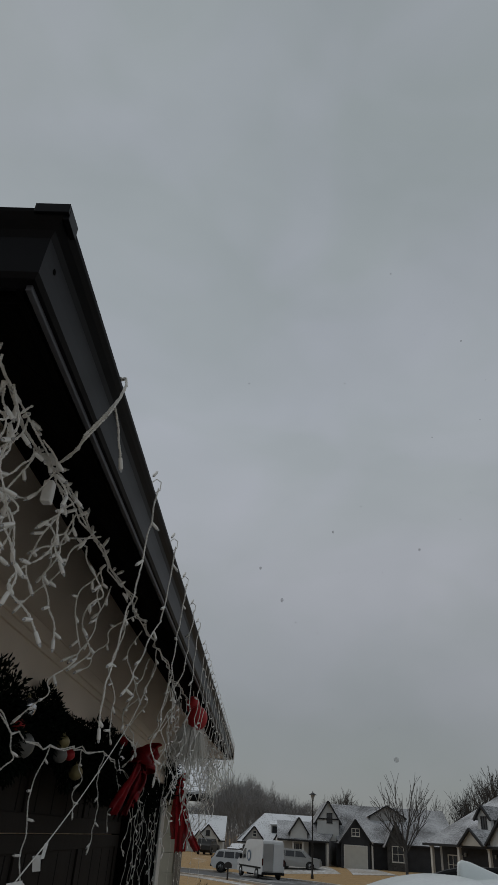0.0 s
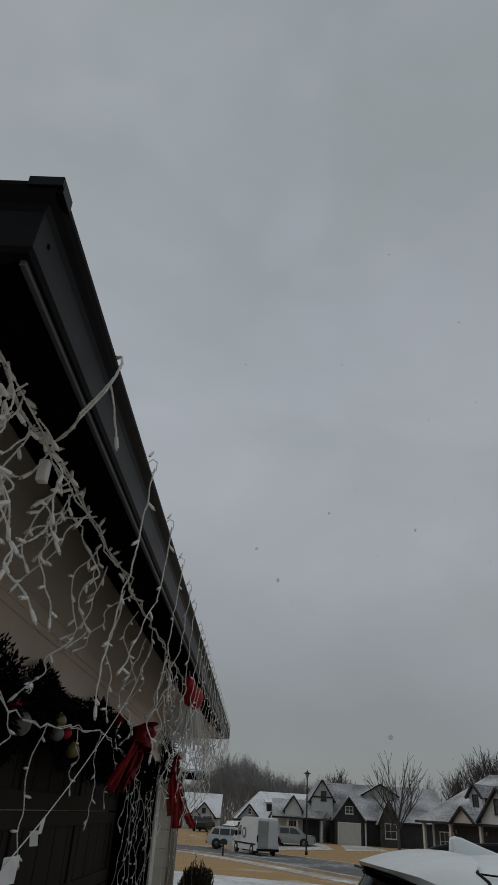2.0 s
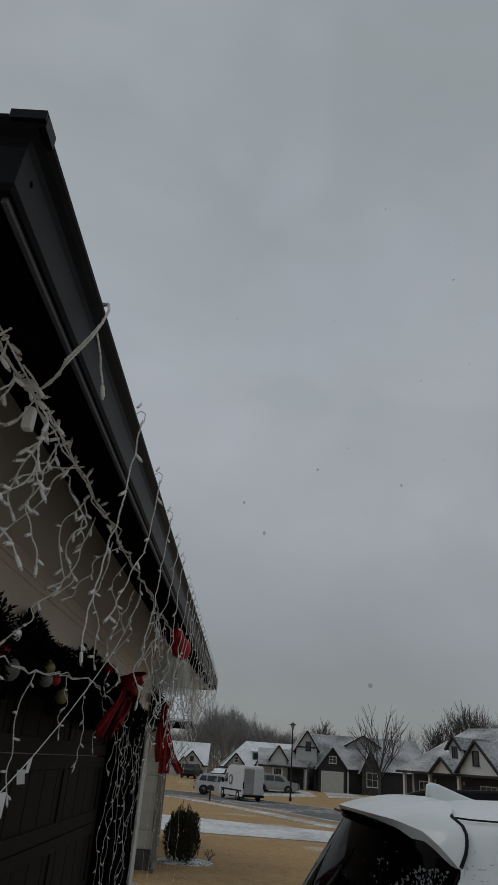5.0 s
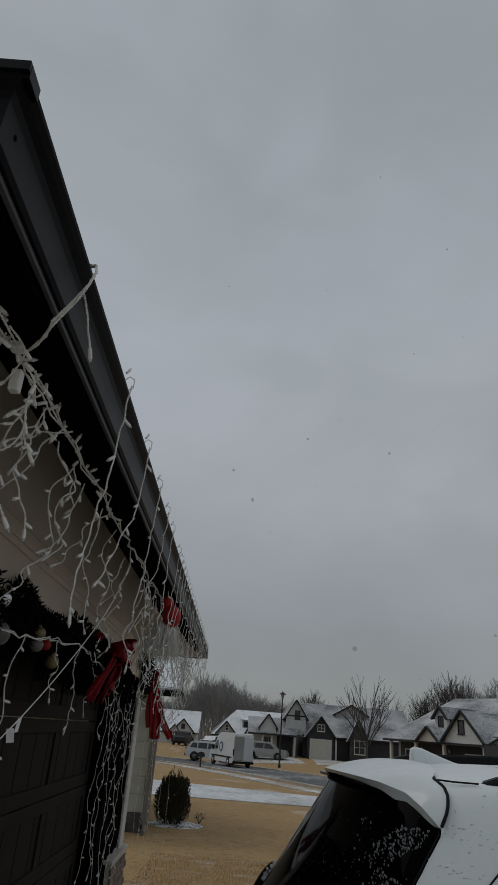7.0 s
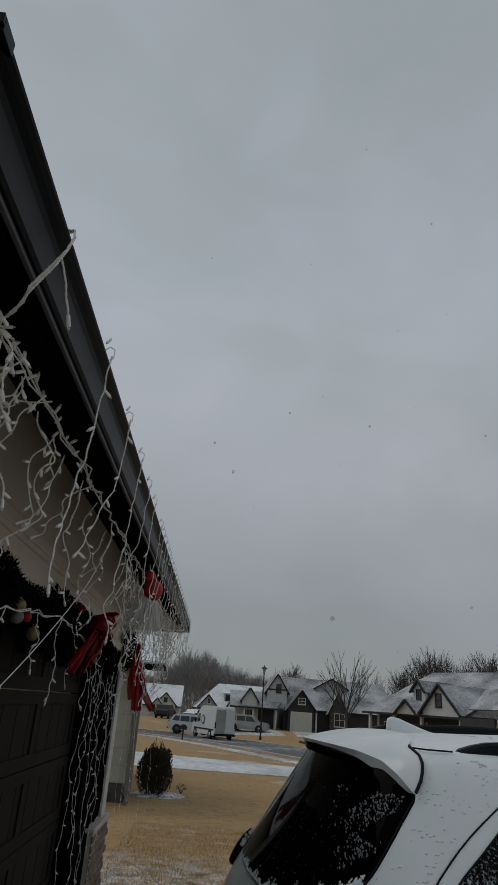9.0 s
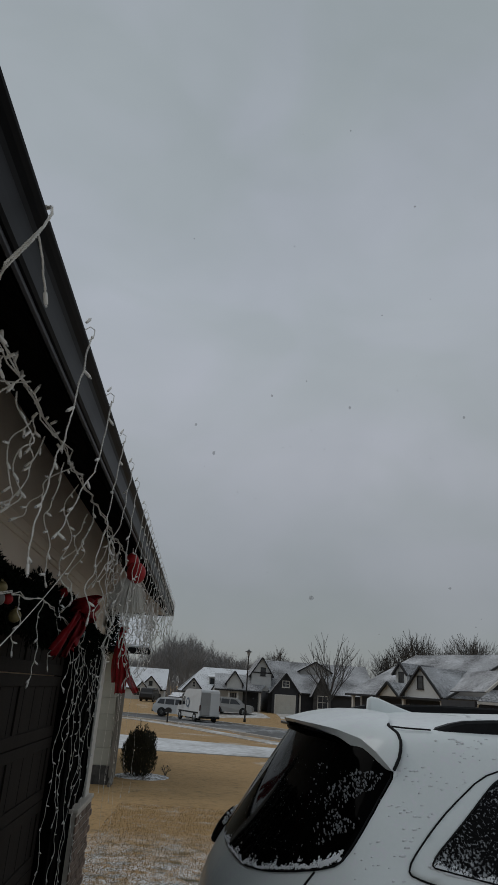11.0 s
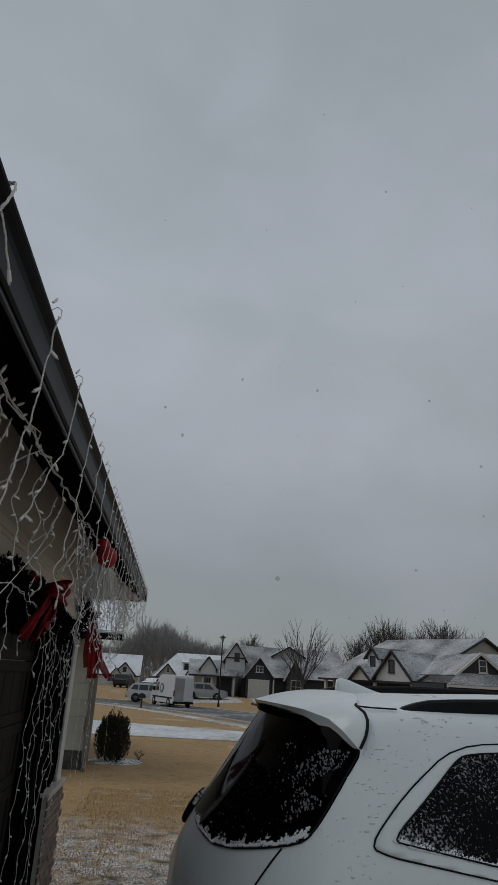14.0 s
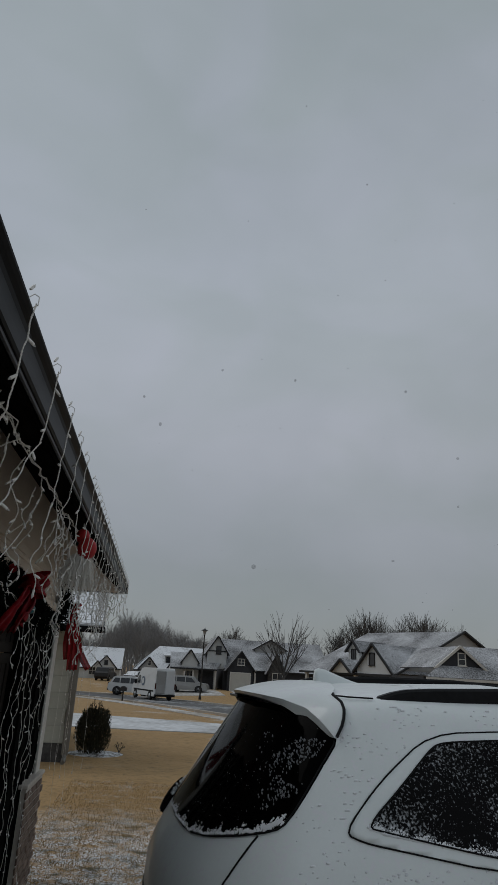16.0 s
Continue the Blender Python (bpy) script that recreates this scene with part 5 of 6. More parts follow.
part("door_casing", Build().box((fx(0.410, D), D - 0.06, fz(-0.003, D)), (fx(0.475, D), D, fz(0.001, D))), M_trim, h5)
garage_door(h5, fx(0.411, D), fx(0.474, D), zb, fz(-0.004, D), D - 0.03, M_siding_dk_shade)
for nm, x, y, w, d in (("drive_to_cream_garage", 11.2, 78.5, 3.2, 10.5), ("drive_to_entry", 5.0, 79.0, 5.2, 9.5)):
    slab(nm, [(x - w / 2 - 0.5, y - d / 2), (x + w / 2 + 0.5, y - d / 2), (x + w / 2, y + d / 2), (x - w / 2, y + d / 2)], 0.03, M_concrete, "pale concrete drive up to a garage", "driveway", 6)


# ---- street furniture and vehicles ----
lx, ly = fx(0.0726, 70), 70.0
lz = ground_z(lx, ly)
post = thing("street_lamp", "slender black street lamp post with a lantern head", "street lamp")
part("pole", Build().lathe(((0.13, 0.00), (0.13, 0.25), (0.085, 0.35), (0.075, 0.90), (0.055, 6.06), (0.09, 6.10), (0.05, 6.18)), 12, (lx, ly, lz)), M_pole, post, smooth=True)
part("lantern", Build().lathe(((0.09, 6.16), (0.20, 6.55), (0.21, 6.57)), 8, (lx, ly, lz)), M_lampglass, post, "smoky lantern glass")
part("lantern_cap", Build().lathe(((0.36, 6.55), (0.34, 6.59), (0.14, 6.70), (0.05, 6.75), (0.03, 6.86), (0.0, 6.88)), 12, (lx, ly, lz)), M_pole, post)

mx_, my_ = fx(-0.0347, 58), 58.0
mz = ground_z(mx_, my_)
mail = thing("mailbox", "black curbside mailbox on a post", "mailbox")
part("post", Build().box((mx_ - 0.06, my_ - 0.06, mz - 0.1), (mx_ + 0.06, my_ + 0.06, mz + 0.75), 0.01), M_pole, mail)
b = Build().extrude([(mx_ - 0.28, my_ - 0.3, mz + 0.72)] + [(mx_ - 0.28 * math.cos(t * math.pi / 8), my_ - 0.3, mz + 0.88 + 0.22 * math.sin(t * math.pi / 8)) for t in range(9)] + [(mx_ + 0.28, my_ - 0.3, mz + 0.72)], (0, 0.6, 0))
part("box", b, M_pole, mail)
part("flag", Build().box((mx_ + 0.285, my_ - 0.1, mz + 0.85), (mx_ + 0.30, my_ + 0.05, mz + 1.0)), M_redball, mail)


def vehicle(name, label, category, profile, half, m, paint, glass, wheels, radius, extra=None, tumble=0.12, belt=1.0):
    """A parked vehicle: x forward from the tail, y left. profile: side outline; glass: side window outlines."""
    v = thing(name, label, category, m=m)

    def w(z):
        return half - max(0.0, z - belt) * tumble
    b = Build()
    n = len(profile)
    b.v = [(x, -w(z) + 0.0, z) for x, z in profile] + [(x, w(z), z) for x, z in profile]
    ring = list(range(n))
    b.f = [tuple(ring), tuple(n + i for i in reversed(ring))] + [(i, n + i, n + (i + 1) % n, (i + 1) % n) for i in range(n)]
    part("body", b, paint, v)
    for s in (-1, 1):
        for poly in glass:
            q = Build()
            q.v = [(x, s * (w(z) + 0.012), z) for x, z in poly] + [(x, s * (w(z) - 0.02), z) for x, z in poly]
            k = len(poly)
            q.f = [tuple(range(k)), tuple(range(2 * k - 1, k - 1, -1))] + [(i, (i + 1) % k, k + (i + 1) % k, k + i) for i in range(k)]
            part("side_window", q, M_wpane, v)
        for x in wheels:
            ty = part("wheel", Build().lathe(((radius * 0.6, -0.11), (radius * 0.95, -0.11), (radius, -0.07), (radius, 0.07), (radius * 0.95, 0.11), (radius * 0.6, 0.11)), 20, (x, s * (half - 0.08), radius), "y"), M_rubber, v, smooth=True)
            part("rim", Build().lathe(((0.03, -0.01), (radius * 0.55, -0.01), (radius * 0.6, 0.01), (0.03, 0.03)), 14, (x, s * (half + 0.02), radius), "y"), M_alloy, ty, smooth=True)
            part("wheel_arch", Build().lathe(((radius * 1.02, -0.02), (radius * 1.14, -0.02), (radius * 1.14, 0.02), (radius * 1.02, 0.02)), 20, (x, s * half, radius * 1.02), "y"), M_blacktrim, v)
    return v


def place_at(x, y, heading):
    return pose(x, y, ground_z(x, y) + 0.01, 0, 0, heading)


vm = pose(1.48, 64.3, -1.26, 0, 0, 112)
van = vehicle("delivery_van", "white high-roofed delivery van parked at the kerb", "van",
              [(0.0, 0.5), (0.02, 1.2), (0.07, 2.58), (0.14, 2.70), (0.32, 2.76), (3.2, 2.76), (3.75, 2.66), (4.05, 2.46), (4.72, 1.56), (5.45, 1.26), (5.70, 0.98), (5.76, 0.45), (5.5, 0.33), (0.2, 0.33)], 1.0, vm, M_vanwhite,
              [[(3.75, 1.35), (4.75, 1.35), (4.72, 1.5), (4.15, 2.05), (3.75, 2.05)]], (1.1, 4.75), 0.36, tumble=0.07, belt=1.3)
part("tail_door", Build().box((-0.02, -0.90, 0.55), (0.075, -0.02, 2.50), 0.02), M_vanwhite, van)
part("tail_door", Build().box((-0.02, 0.02, 0.55), (0.075, 0.90, 2.50), 0.02), M_silverpaint, van, "grey tail door panel")
part("step_box", Build().box((-0.035, 0.12, 0.60), (-0.015, 0.80, 1.30), 0.01), M_siding_mid, van, "dark lower panel on the tail door")
part("rear_bumper", Build().box((-0.12, -0.98, 0.33), (0.05, 0.98, 0.52), 0.03), M_blacktrim, van)
for s in (-1, 1):
    part("tail_lamp", Build().box((-0.03, s * 0.95 - 0.05, 0.95), (0.05, s * 0.95 + 0.05, 1.45), 0.01), M_tail, van)
    part("door_mirror", Build().box((4.35, s * 1.18 - 0.1, 1.25), (4.5, s * 1.18 + 0.1, 1.62), 0.03), M_blacktrim, van)
    part("side_strip", Build().box((0.3, s * 1.0 - 0.015, 0.72), (5.2, s * 1.0 + 0.015, 0.84), 0.005), M_blacktrim, van)
part("round_emblem", Build().lathe(((0.0, 0.0), (0.42, 0.0), (0.42, 0.012), (0.0, 0.012)), 24, (3.0, 0.985, 1.55), "y"), M_blueprint, van, "round dark blue emblem")
part("emblem_centre", Build().lathe(((0.0, 0.0), (0.26, 0.0), (0.26, 0.02), (0.0, 0.02)), 24, (3.0, 0.985, 1.55), "y"), M_vanwhite, van)
part("windscreen", Build().extrude([(4.10, -0.82, 2.42), (4.72, -0.9, 1.60), (4.72, 0.9, 1.60), (4.10, 0.82, 2.42)], (0.03, 0, 0.03)), M_wpane, van)

SUV_SIDE = [(0.0, 0.55), (0.02, 1.0), (0.25, 1.2), (0.5, 1.66), (0.75, 1.74), (2.5, 1.76), (2.9, 1.68), (3.55, 1.12), (4.5, 1.02), (4.68, 0.8), (4.7, 0.4), (4.4, 0.28), (0.3, 0.28)]
SUV_GLASS = [[(0.42, 1.16), (1.15, 1.14), (1.15, 1.6), (0.68, 1.6)], [(1.25, 1.13), (2.15, 1.12), (2.15, 1.62), (1.25, 1.61)], [(2.25, 1.12), (3.35, 1.1), (2.85, 1.58), (2.25, 1.62)]]
jeep = vehicle("silver_estate_car", "silver sport utility car parked on a drive", "car", SUV_SIDE, 0.92, place_at(fx(0.0350, 83) - 0.95, 79.2, -12), M_silverpaint, SUV_GLASS, (0.95, 3.72), 0.37)
part("rear_window", Build().extrude([(0.22, -0.72, 1.2), (0.22, 0.72, 1.2), (0.49, 0.66, 1.62), (0.49, -0.66, 1.62)], (-0.03, 0, 0.02)), M_wpane, jeep)
wsuv = vehicle("white_estate_car", "white sport utility car parked across the street", "car", SUV_SIDE, 0.94, place_at(-4.0, 73.0, -6), M_vanwhite, SUV_GLASS, (0.95, 3.72), 0.38)
part("rear_window", Build().extrude([(0.22, -0.72, 1.2), (0.22, 0.72, 1.2), (0.49, 0.66, 1.62), (0.49, -0.66, 1.62)], (-0.03, 0, 0.02)), M_wpane, wsuv)
for v in (jeep, wsuv):
    for s in (-1, 1):
        part("tail_lamp", Build().box((-0.01, s * 0.8 - 0.07, 0.85), (0.12, s * 0.8 + 0.07, 1.15), 0.01), M_tail, v)
    part("bumper", Build().box((-0.06, -0.9, 0.4), (0.06, 0.9, 0.62), 0.03), M_blacktrim, v)
dark = vehicle("dark_estate_car", "dark car parked in front of the pale house", "car", SUV_SIDE, 0.92, place_at(fx(-0.068, 96), 96.0, 78), M_pole, SUV_GLASS, (0.95, 3.72), 0.38)
dark2 = vehicle("grey_saloon_car", "grey car with snow on its roof on a drive", "car", [(0, 0.5), (0.05, 0.95), (0.7, 1.05), (1.1, 1.42), (2.3, 1.46), (3.1, 1.02), (4.4, 0.9), (4.5, 0.5), (4.3, 0.28), (0.2, 0.28)], 0.88, place_at(fx(-0.030, 93), 93.0, 60), snowed(mat("grey_paint", (0.10, 0.10, 0.105), rough=0.3, bump=0), 0.9, scale=2, fine=9), [[(1.0, 1.0), (1.2, 1.36), (2.2, 1.4), (2.8, 1.02)]], (0.85, 3.6), 0.33)


# ---- bare trees ----
def grow(b, p, d, length, r, depth, rng, spread=0.55, up=0.25, twig=0.006, kids=3, sides=5):
    """A limb and its branches."""
    pts, q, dd = [p], Vector(p), Vector(d).normalized()
    steps = 4 if depth > 1 else 3
    for _ in range(steps):
        dd = (dd + Vector((rng.gauss(0, 0.10), rng.gauss(0, 0.10), rng.gauss(0, 0.06) + up * 0.18))).normalized()
        q = q + dd * (length / steps)
        pts.append(tuple(q))
    r2 = max(twig, r * 0.55)
    b.tube(pts, r, max(3, sides if depth > 1 else 3), r2, cap=False)
    if depth == 0:
        return
    for k in range(kids):
        t = 0.35 + 0.65 * (k + rng.random()) / kids
        i = min(int(t * steps), steps - 1)
        at = Vector(pts[i]).lerp(Vector(pts[i + 1]), t * steps - i)
        side = dd.orthogonal().normalized()
        side.rotate(Matrix.Rotation(rng.uniform(0, 6.283), 3, dd))
        nd = (dd + side * rng.uniform(0.6, 1.3) * spread + Vector((0, 0, up))).normalized()
        grow(b, tuple(at), nd, length * rng.uniform(0.55, 0.8), max(twig, r * 0.55), depth - 1, rng, spread, up, twig, kids, sides)
    grow(b, pts[-1], dd, length * 0.7, r2, depth - 1, rng, spread, up, twig, kids, sides)


rng = random.Random(21)
tx, ty = 9.60, 50.0
tz = ground_z(tx, ty)
yard_tree = thing("bare_yard_tree", "young leafless tree with upright spreading branches", "tree")
fork = 1.55
b = Build().tube([(tx, ty, tz - 0.1), (tx + 0.03, ty, (tz + fork) / 2), (tx, ty, fork + 0.2)], 0.11, 10, 0.085)
part("trunk", b, M_bark, yard_tree, smooth=True)
b = Build()
for k in range(10):
    a = k * 2.39996
    lean = 0.25 + 0.085 * k
    grow(b, (tx, ty, fork - 0.35 + 0.07 * (9 - k)), (lean * math.cos(a), lean * math.sin(a), 1.0), 2.0 - 0.03 * k, 0.050, 2, rng, 0.42, 0.24, 0.013, 3, 5)
part("crown", b, M_bark, yard_tree, "bare branching crown")


def far_tree(seed, height):
    rng = random.Random(seed)
    b = Build()
    grow(b, (0, 0, 0), (0, 0, 1), height * 0.42, height * 0.016, 4, rng, 0.62, 0.22, 0.020, 3, 4)
    return np.array(b.v), b.f


kinds = [far_tree(s, 11.0) for s in range(5)]


def wood(name, label, spots, material):
    verts, faces, o = [], [], 0
    for x, y, s, a, k in spots:
        v, f = kinds[k]
        c, sn = math.cos(a) * s, math.sin(a) * s
        z0 = ground_z(x, y)
        w = np.stack([v[:, 0] * c - v[:, 1] * sn + x, v[:, 0] * sn + v[:, 1] * c + y, v[:, 2] * s + z0 - 0.2], 1)
        verts += w.tolist()
        faces += [tuple(i + o for i in q) for q in f]
        o += len(v)
    b = Build()
    b.v, b.f = verts, faces
    return tagged(part(name, b, material, None, fix=False), label, "woods", kind="stuff")


rng = random.Random(5)
spots = []
for k in range(120):
    a = -0.115 + 0.21 * k / 119 + rng.uniform(-0.004, 0.004)
    d = rng.uniform(128, 185)
    top = float(np.interp(a, [-0.115, -0.074, -0.030, 0.0, 0.016, 0.04, 0.072, 0.10], [0.030, 0.036, 0.066, 0.062, 0.049, 0.044, 0.038, 0.04]))
    hgt = (top * rng.uniform(0.62, 0.98)) * d + 2.6
    spots.append((a * d, d, hgt / 10.6, rng.uniform(0, 6), rng.randrange(5)))
# the haze over this wood lies in its pale bark colour
wood("far_wood", "grey leafless wood along the horizon, paled for haze", spots, M_bark_hazed)
spots = []
for k in range(20):
    a = 0.245 + 0.23 * k / 19 + rng.uniform(-0.004, 0.004)
    d = rng.uniform(88, 104)
    top = float(np.interp(a, [0.245, 0.2825, 0.3146, 0.344, 0.359, 0.374, 0.41, 0.454, 0.48], [0.052, 0.075, 0.086, 0.090, 0.076, 0.093, 0.096, 0.076, 0.06]))
    hgt = (top * rng.uniform(0.88, 1.02)) * d + 2.2
    spots.append((a * d, d, hgt / 10.6, rng.uniform(0, 6), rng.randrange(5)))
spots += [(fx(0.535, 100), 100, 0.95, 1.0, 2), (fx(0.105, 128), 128, 0.86, 2.0, 1), (fx(0.125, 130), 130, 0.84, 4.0, 3), (fx(0.115, 126), 126, 0.84, 0.6, 4)]
wood("backyard_trees", "leafless trees behind the houses", spots, M_barkmid)
# low scrub that closes the foot of the wood, in the same haze-paled bark
b = Build()
rng = random.Random(8)
tufts(b, rng, lambda q: ((q.uniform(-22, 16), q.uniform(122, 150), -1.3 + 4.2 * q.random() ** 1.6), (q.uniform(-0.4, 0.4), q.uniform(-0.4, 0.4), 1)), 5200, 1.5, 0.035)
tagged(part("scrub", b, M_bark_hazed, None, fix=False), "grey brush at the foot of the wood, paled for haze", "brush", kind="stuff")

# short dry grass standing in the lawn beside the drive
rng = random.Random(14)
M_straw = snowed(mat("dry_grass", (0.22, 0.145, 0.06), (0.38, 0.26, 0.115), rough=0.95, scale=5, fine=60, bump=0), 0.30, scale=2.6, fine=45, up=False, sharp=0.08)


def grass_spot(q):
    y = 6.3 + 8.0 * q.random() ** 1.3
    x = q.uniform(-1.2, 3.2)
    return (x, y, ground_z(x, y) - 0.004), (q.gauss(0, 0.5), q.gauss(0, 0.5), 1)


b = Build()
tufts(b, rng, grass_spot, 42000, 0.034, 0.0030)
tagged(part("lawn_grass", b, M_straw, None, fix=False), "dry straw-coloured grass with snow caught in it", "grass", kind="stuff")
# ---- christmas lights ----
SOCKET = Build().lathe(((0.0026, 0.0), (0.0040, 0.001), (0.0043, 0.008), (0.0046, 0.022), (0.0042, 0.024)), 8)
BULB_PART = SOCKET.mesh("socket", M_socket, True)
TIP = Build().lathe(((0.0032, 0.0), (0.0030, 0.004), (0.0022, 0.007), (0.0006, 0.009)), 7, (0, 0, 0.0235)).mesh("bulb", M_bulb, True)
FAR_BULB = Build().lathe(((0.0028, 0.0), (0.0040, 0.003), (0.0042, 0.022), (0.0026, 0.025), (0.0006, 0.031)), 6).mesh("bulb", M_socket, True)


def wander(a, c, n, rng, sway):
    """A hanging wire from a to c in n steps, never quite straight."""
    a, c = Vector(a), Vector(c)
    pts, off = [], Vector((0, 0, 0))
    for i in range(n + 1):
        t = i / n
        off = off * 0.72 + Vector((rng.gauss(0, sway), rng.gauss(0, sway), rng.gauss(0, sway * 0.3)))
        pts.append(a.lerp(c, t) + off * min(1.0, 4 * t))
    for _ in range(2):
        soft = [pts[0]]
        for p, q in zip(pts, pts[1:]):
            soft += [p.lerp(q, 0.25), p.lerp(q, 0.75)]
        pts = soft + [pts[-1]]
    return pts


def twist(b, pts, r=0.0015, gap=0.0017, pitch=0.016, fine=True):
    """Two wires wound round each other along a line."""
    if not fine:
        b.tube(pts, r * 1.5, 4, cap=False)
        return
    dense = []
    for p, q in zip(pts, pts[1:]):
        k = max(1, int((q - p).length / 0.006))
        dense += [p.lerp(q, i / k) for i in range(k)]
    dense.append(pts[-1])
    for s in (0, 1):
        line, run, ref = [], 0.0, None
        for i, p in enumerate(dense):
            d = (dense[min(i + 1, len(dense) - 1)] - dense[max(i - 1, 0)]).normalized()
            ref = d.orthogonal().normalized() if ref is None else (ref - d * ref.dot(d)).normalized()
            w = d.cross(ref)
            t = 2 * math.pi * run / pitch + math.pi * s
            line.append(p + (ref * math.cos(t) + w * math.sin(t)) * gap)
            run += 0.006
        b.tube(line, r, 4, cap=False)


def aim(p, d):
    return Matrix.Translation(p) @ Vector(d).to_track_quat("Z", "Y").to_matrix().to_4x4()


def add_bulb(parent, p, d):
    s = part("socket", BULB_PART, M_socket, parent)
    s.matrix_local = aim(p, d)
    t = part("bulb", TIP, M_bulb, parent)
    t.matrix_local = aim(p, d)


def far_bulb(parent, p, d):
    ob = part("bulb", FAR_BULB, M_socket, parent)
    ob.matrix_local = aim(p, d)


def strand(string, pts, rng, near, every=0.085, thick=None):
    """One hanging strand with lamps to both sides: fine ones close by, plainer ones further off."""
    b = Build()
    if thick:
        b.tube(pts, thick, 4, cap=False)
    else:
        twist(b, pts, fine=near)
    ob = part("strand", b, M_wire, string)
    run, nxt, side = 0.0, every * rng.uniform(0.4, 0.9), 1
    for p, q in zip(pts, pts[1:]):
        run += (q - p).length
        if run >= nxt:
            d = (q - p).normalized()
            o = Vector((0.25 * side, 0.9 * side, 0)) + d * rng.uniform(0.2, 0.9) + Vector((rng.gauss(0, 0.3), rng.gauss(0, 0.3), rng.gauss(0, 0.2)))
            if near:
                add_bulb(ob, q, o)
            else:
                far_bulb(ob, q, o)
            nxt = run + every * rng.uniform(0.8, 1.25)
            side = -side
    end = pts[-1]
    d = (pts[-1] - pts[-2]).normalized()
    if near:
        add_bulb(ob, end, d)
    else:
        far_bulb(ob, end, d)
    return ob


rng = random.Random(17)
# string along the soffit, knotted up to the gutter lip near the corner
soffit_string = thing("icicle_lights", "white icicle light string hung below the soffit", "string lights", "light strings")
KX, KY, KZ = -0.47, 1.215, 2.435
line = [Vector((-0.50, 0.62, 2.475)), Vector((-0.47, 0.90, 2.45)), Vector((-0.465, 1.07, 2.42)), Vector((KX, KY, KZ))]
y = KY
while y < 7.6:
    y += 0.10
    line.append(Vector((KX + rng.gauss(0, 0.004), y, 2.438 + 0.0129 * (y - 1.2) + rng.gauss(0, 0.004))))
for k in range(3):
    b = Build()
    twist(b, [p + Vector((rng.gauss(0, 0.006), rng.gauss(0, 0.010), rng.gauss(0, 0.006))) for p in line], fine=True)
    part("cable", b, M_wire, soffit_string)
b = Build()
swag = [Vector((KX, KY, KZ)), Vector((-0.445, 1.215, 2.430)), Vector((-0.41, 1.160, 2.418)), Vector((-0.385, 1.115, 2.410)), Vector((-0.360, 1.075, 2.417)), Vector((-0.322, 1.068, 2.464)), Vector((-0.313, 1.088, 2.512)), Vector((-0.310, 1.112, 2.560)), Vector((-0.316, 1.125, 2.590)), Vector((-0.328, 1.132, 2.594)), Vector((-0.336, 1.134, 2.580))]
for k in range(2):
    twist(b, [p + Vector((rng.gauss(0, 0.002), rng.gauss(0, 0.003), rng.gauss(0, 0.002))) for p in swag], r=0.0017)
part("tie_up_cable", b, M_wire, soffit_string, "twisted cable hooked over the gutter lip")
strand(soffit_string, wander((-0.316, 1.082, 2.490), (-0.312, 1.175, 2.425), 7, rng, 0.002), rng, True, 0.5)
part("connector", Build().box((KX - 0.011, KY + 0.02, KZ - 0.085), (KX + 0.011, KY + 0.045, KZ - 0.035), 0.004), M_socket, soffit_string, "white plastic connector")
part("connector", Build().box((KX - 0.014, KY - 0.02, KZ - 0.008), (KX + 0.014, KY + 0.012, KZ + 0.008), 0.004), M_socket, soffit_string)
# lamps bunched along the cable
for k in range(34):
    yy = 0.75 + 2.6 * (k / 45) ** 1.2
    p = Vector((KX + rng.gauss(0, 0.006), yy, 2.438 + 0.0129 * (yy - 1.2) + rng.gauss(0, 0.007)))
    add_bulb(soffit_string, p, (rng.gauss(0.2, 0.6), rng.gauss(0, 0.8), rng.gauss(-0.1, 0.6)))
# longer strands close to the corner
for k in range(9):
    yy = 0.80 + 0.05 * k
    ln = rng.uniform(0.24, 0.38)
    a = (KX + rng.gauss(-0.01, 0.02), yy, 2.43)
    strand(soffit_string, wander(a, (KX - 0.05 + rng.gauss(0, 0.04), yy + rng.gauss(0.02, 0.08), 2.43 - ln), 11, rng, 0.018), rng, True, 0.070)
# the hanging strands
yy = 0.78
while yy < 3.3:
    n = rng.choice((2, 2, 3)) if yy < 1.45 else rng.choice((1, 1, 2))
    for _ in range(n):
        ln = rng.choice((0.10, 0.14, 0.18, 0.22, 0.28)) * (1.0 if yy < 1.9 else 1.45)
        a = (KX + rng.gauss(0, 0.02), yy + rng.uniform(-0.03, 0.03), 2.43)
        c = (KX - 0.05 + rng.gauss(0, 0.05), yy + rng.gauss(0.03, 0.09), 2.43 - ln)
        strand(soffit_string, wander(a, c, max(6, int(ln / 0.030)), rng, 0.019), rng, True, 0.066)
    yy += rng.uniform(0.11, 0.20) * (1.0 if yy < 1.8 else 1.5)
while yy < 7.4:
    ln = rng.uniform(0.25, 0.62) if rng.random() < 0.6 else rng.uniform(0.55, 0.85)
    a = (KX + rng.gauss(0, 0.02), yy, 2.44)
    strand(soffit_string, wander(a, (KX - 0.02 + rng.gauss(0, 0.03), yy + rng.gauss(0, 0.06), 2.44 - ln), max(6, int(ln / 0.03)), rng, 0.015), rng, False, 0.08)
    yy += rng.uniform(0.07, 0.14)

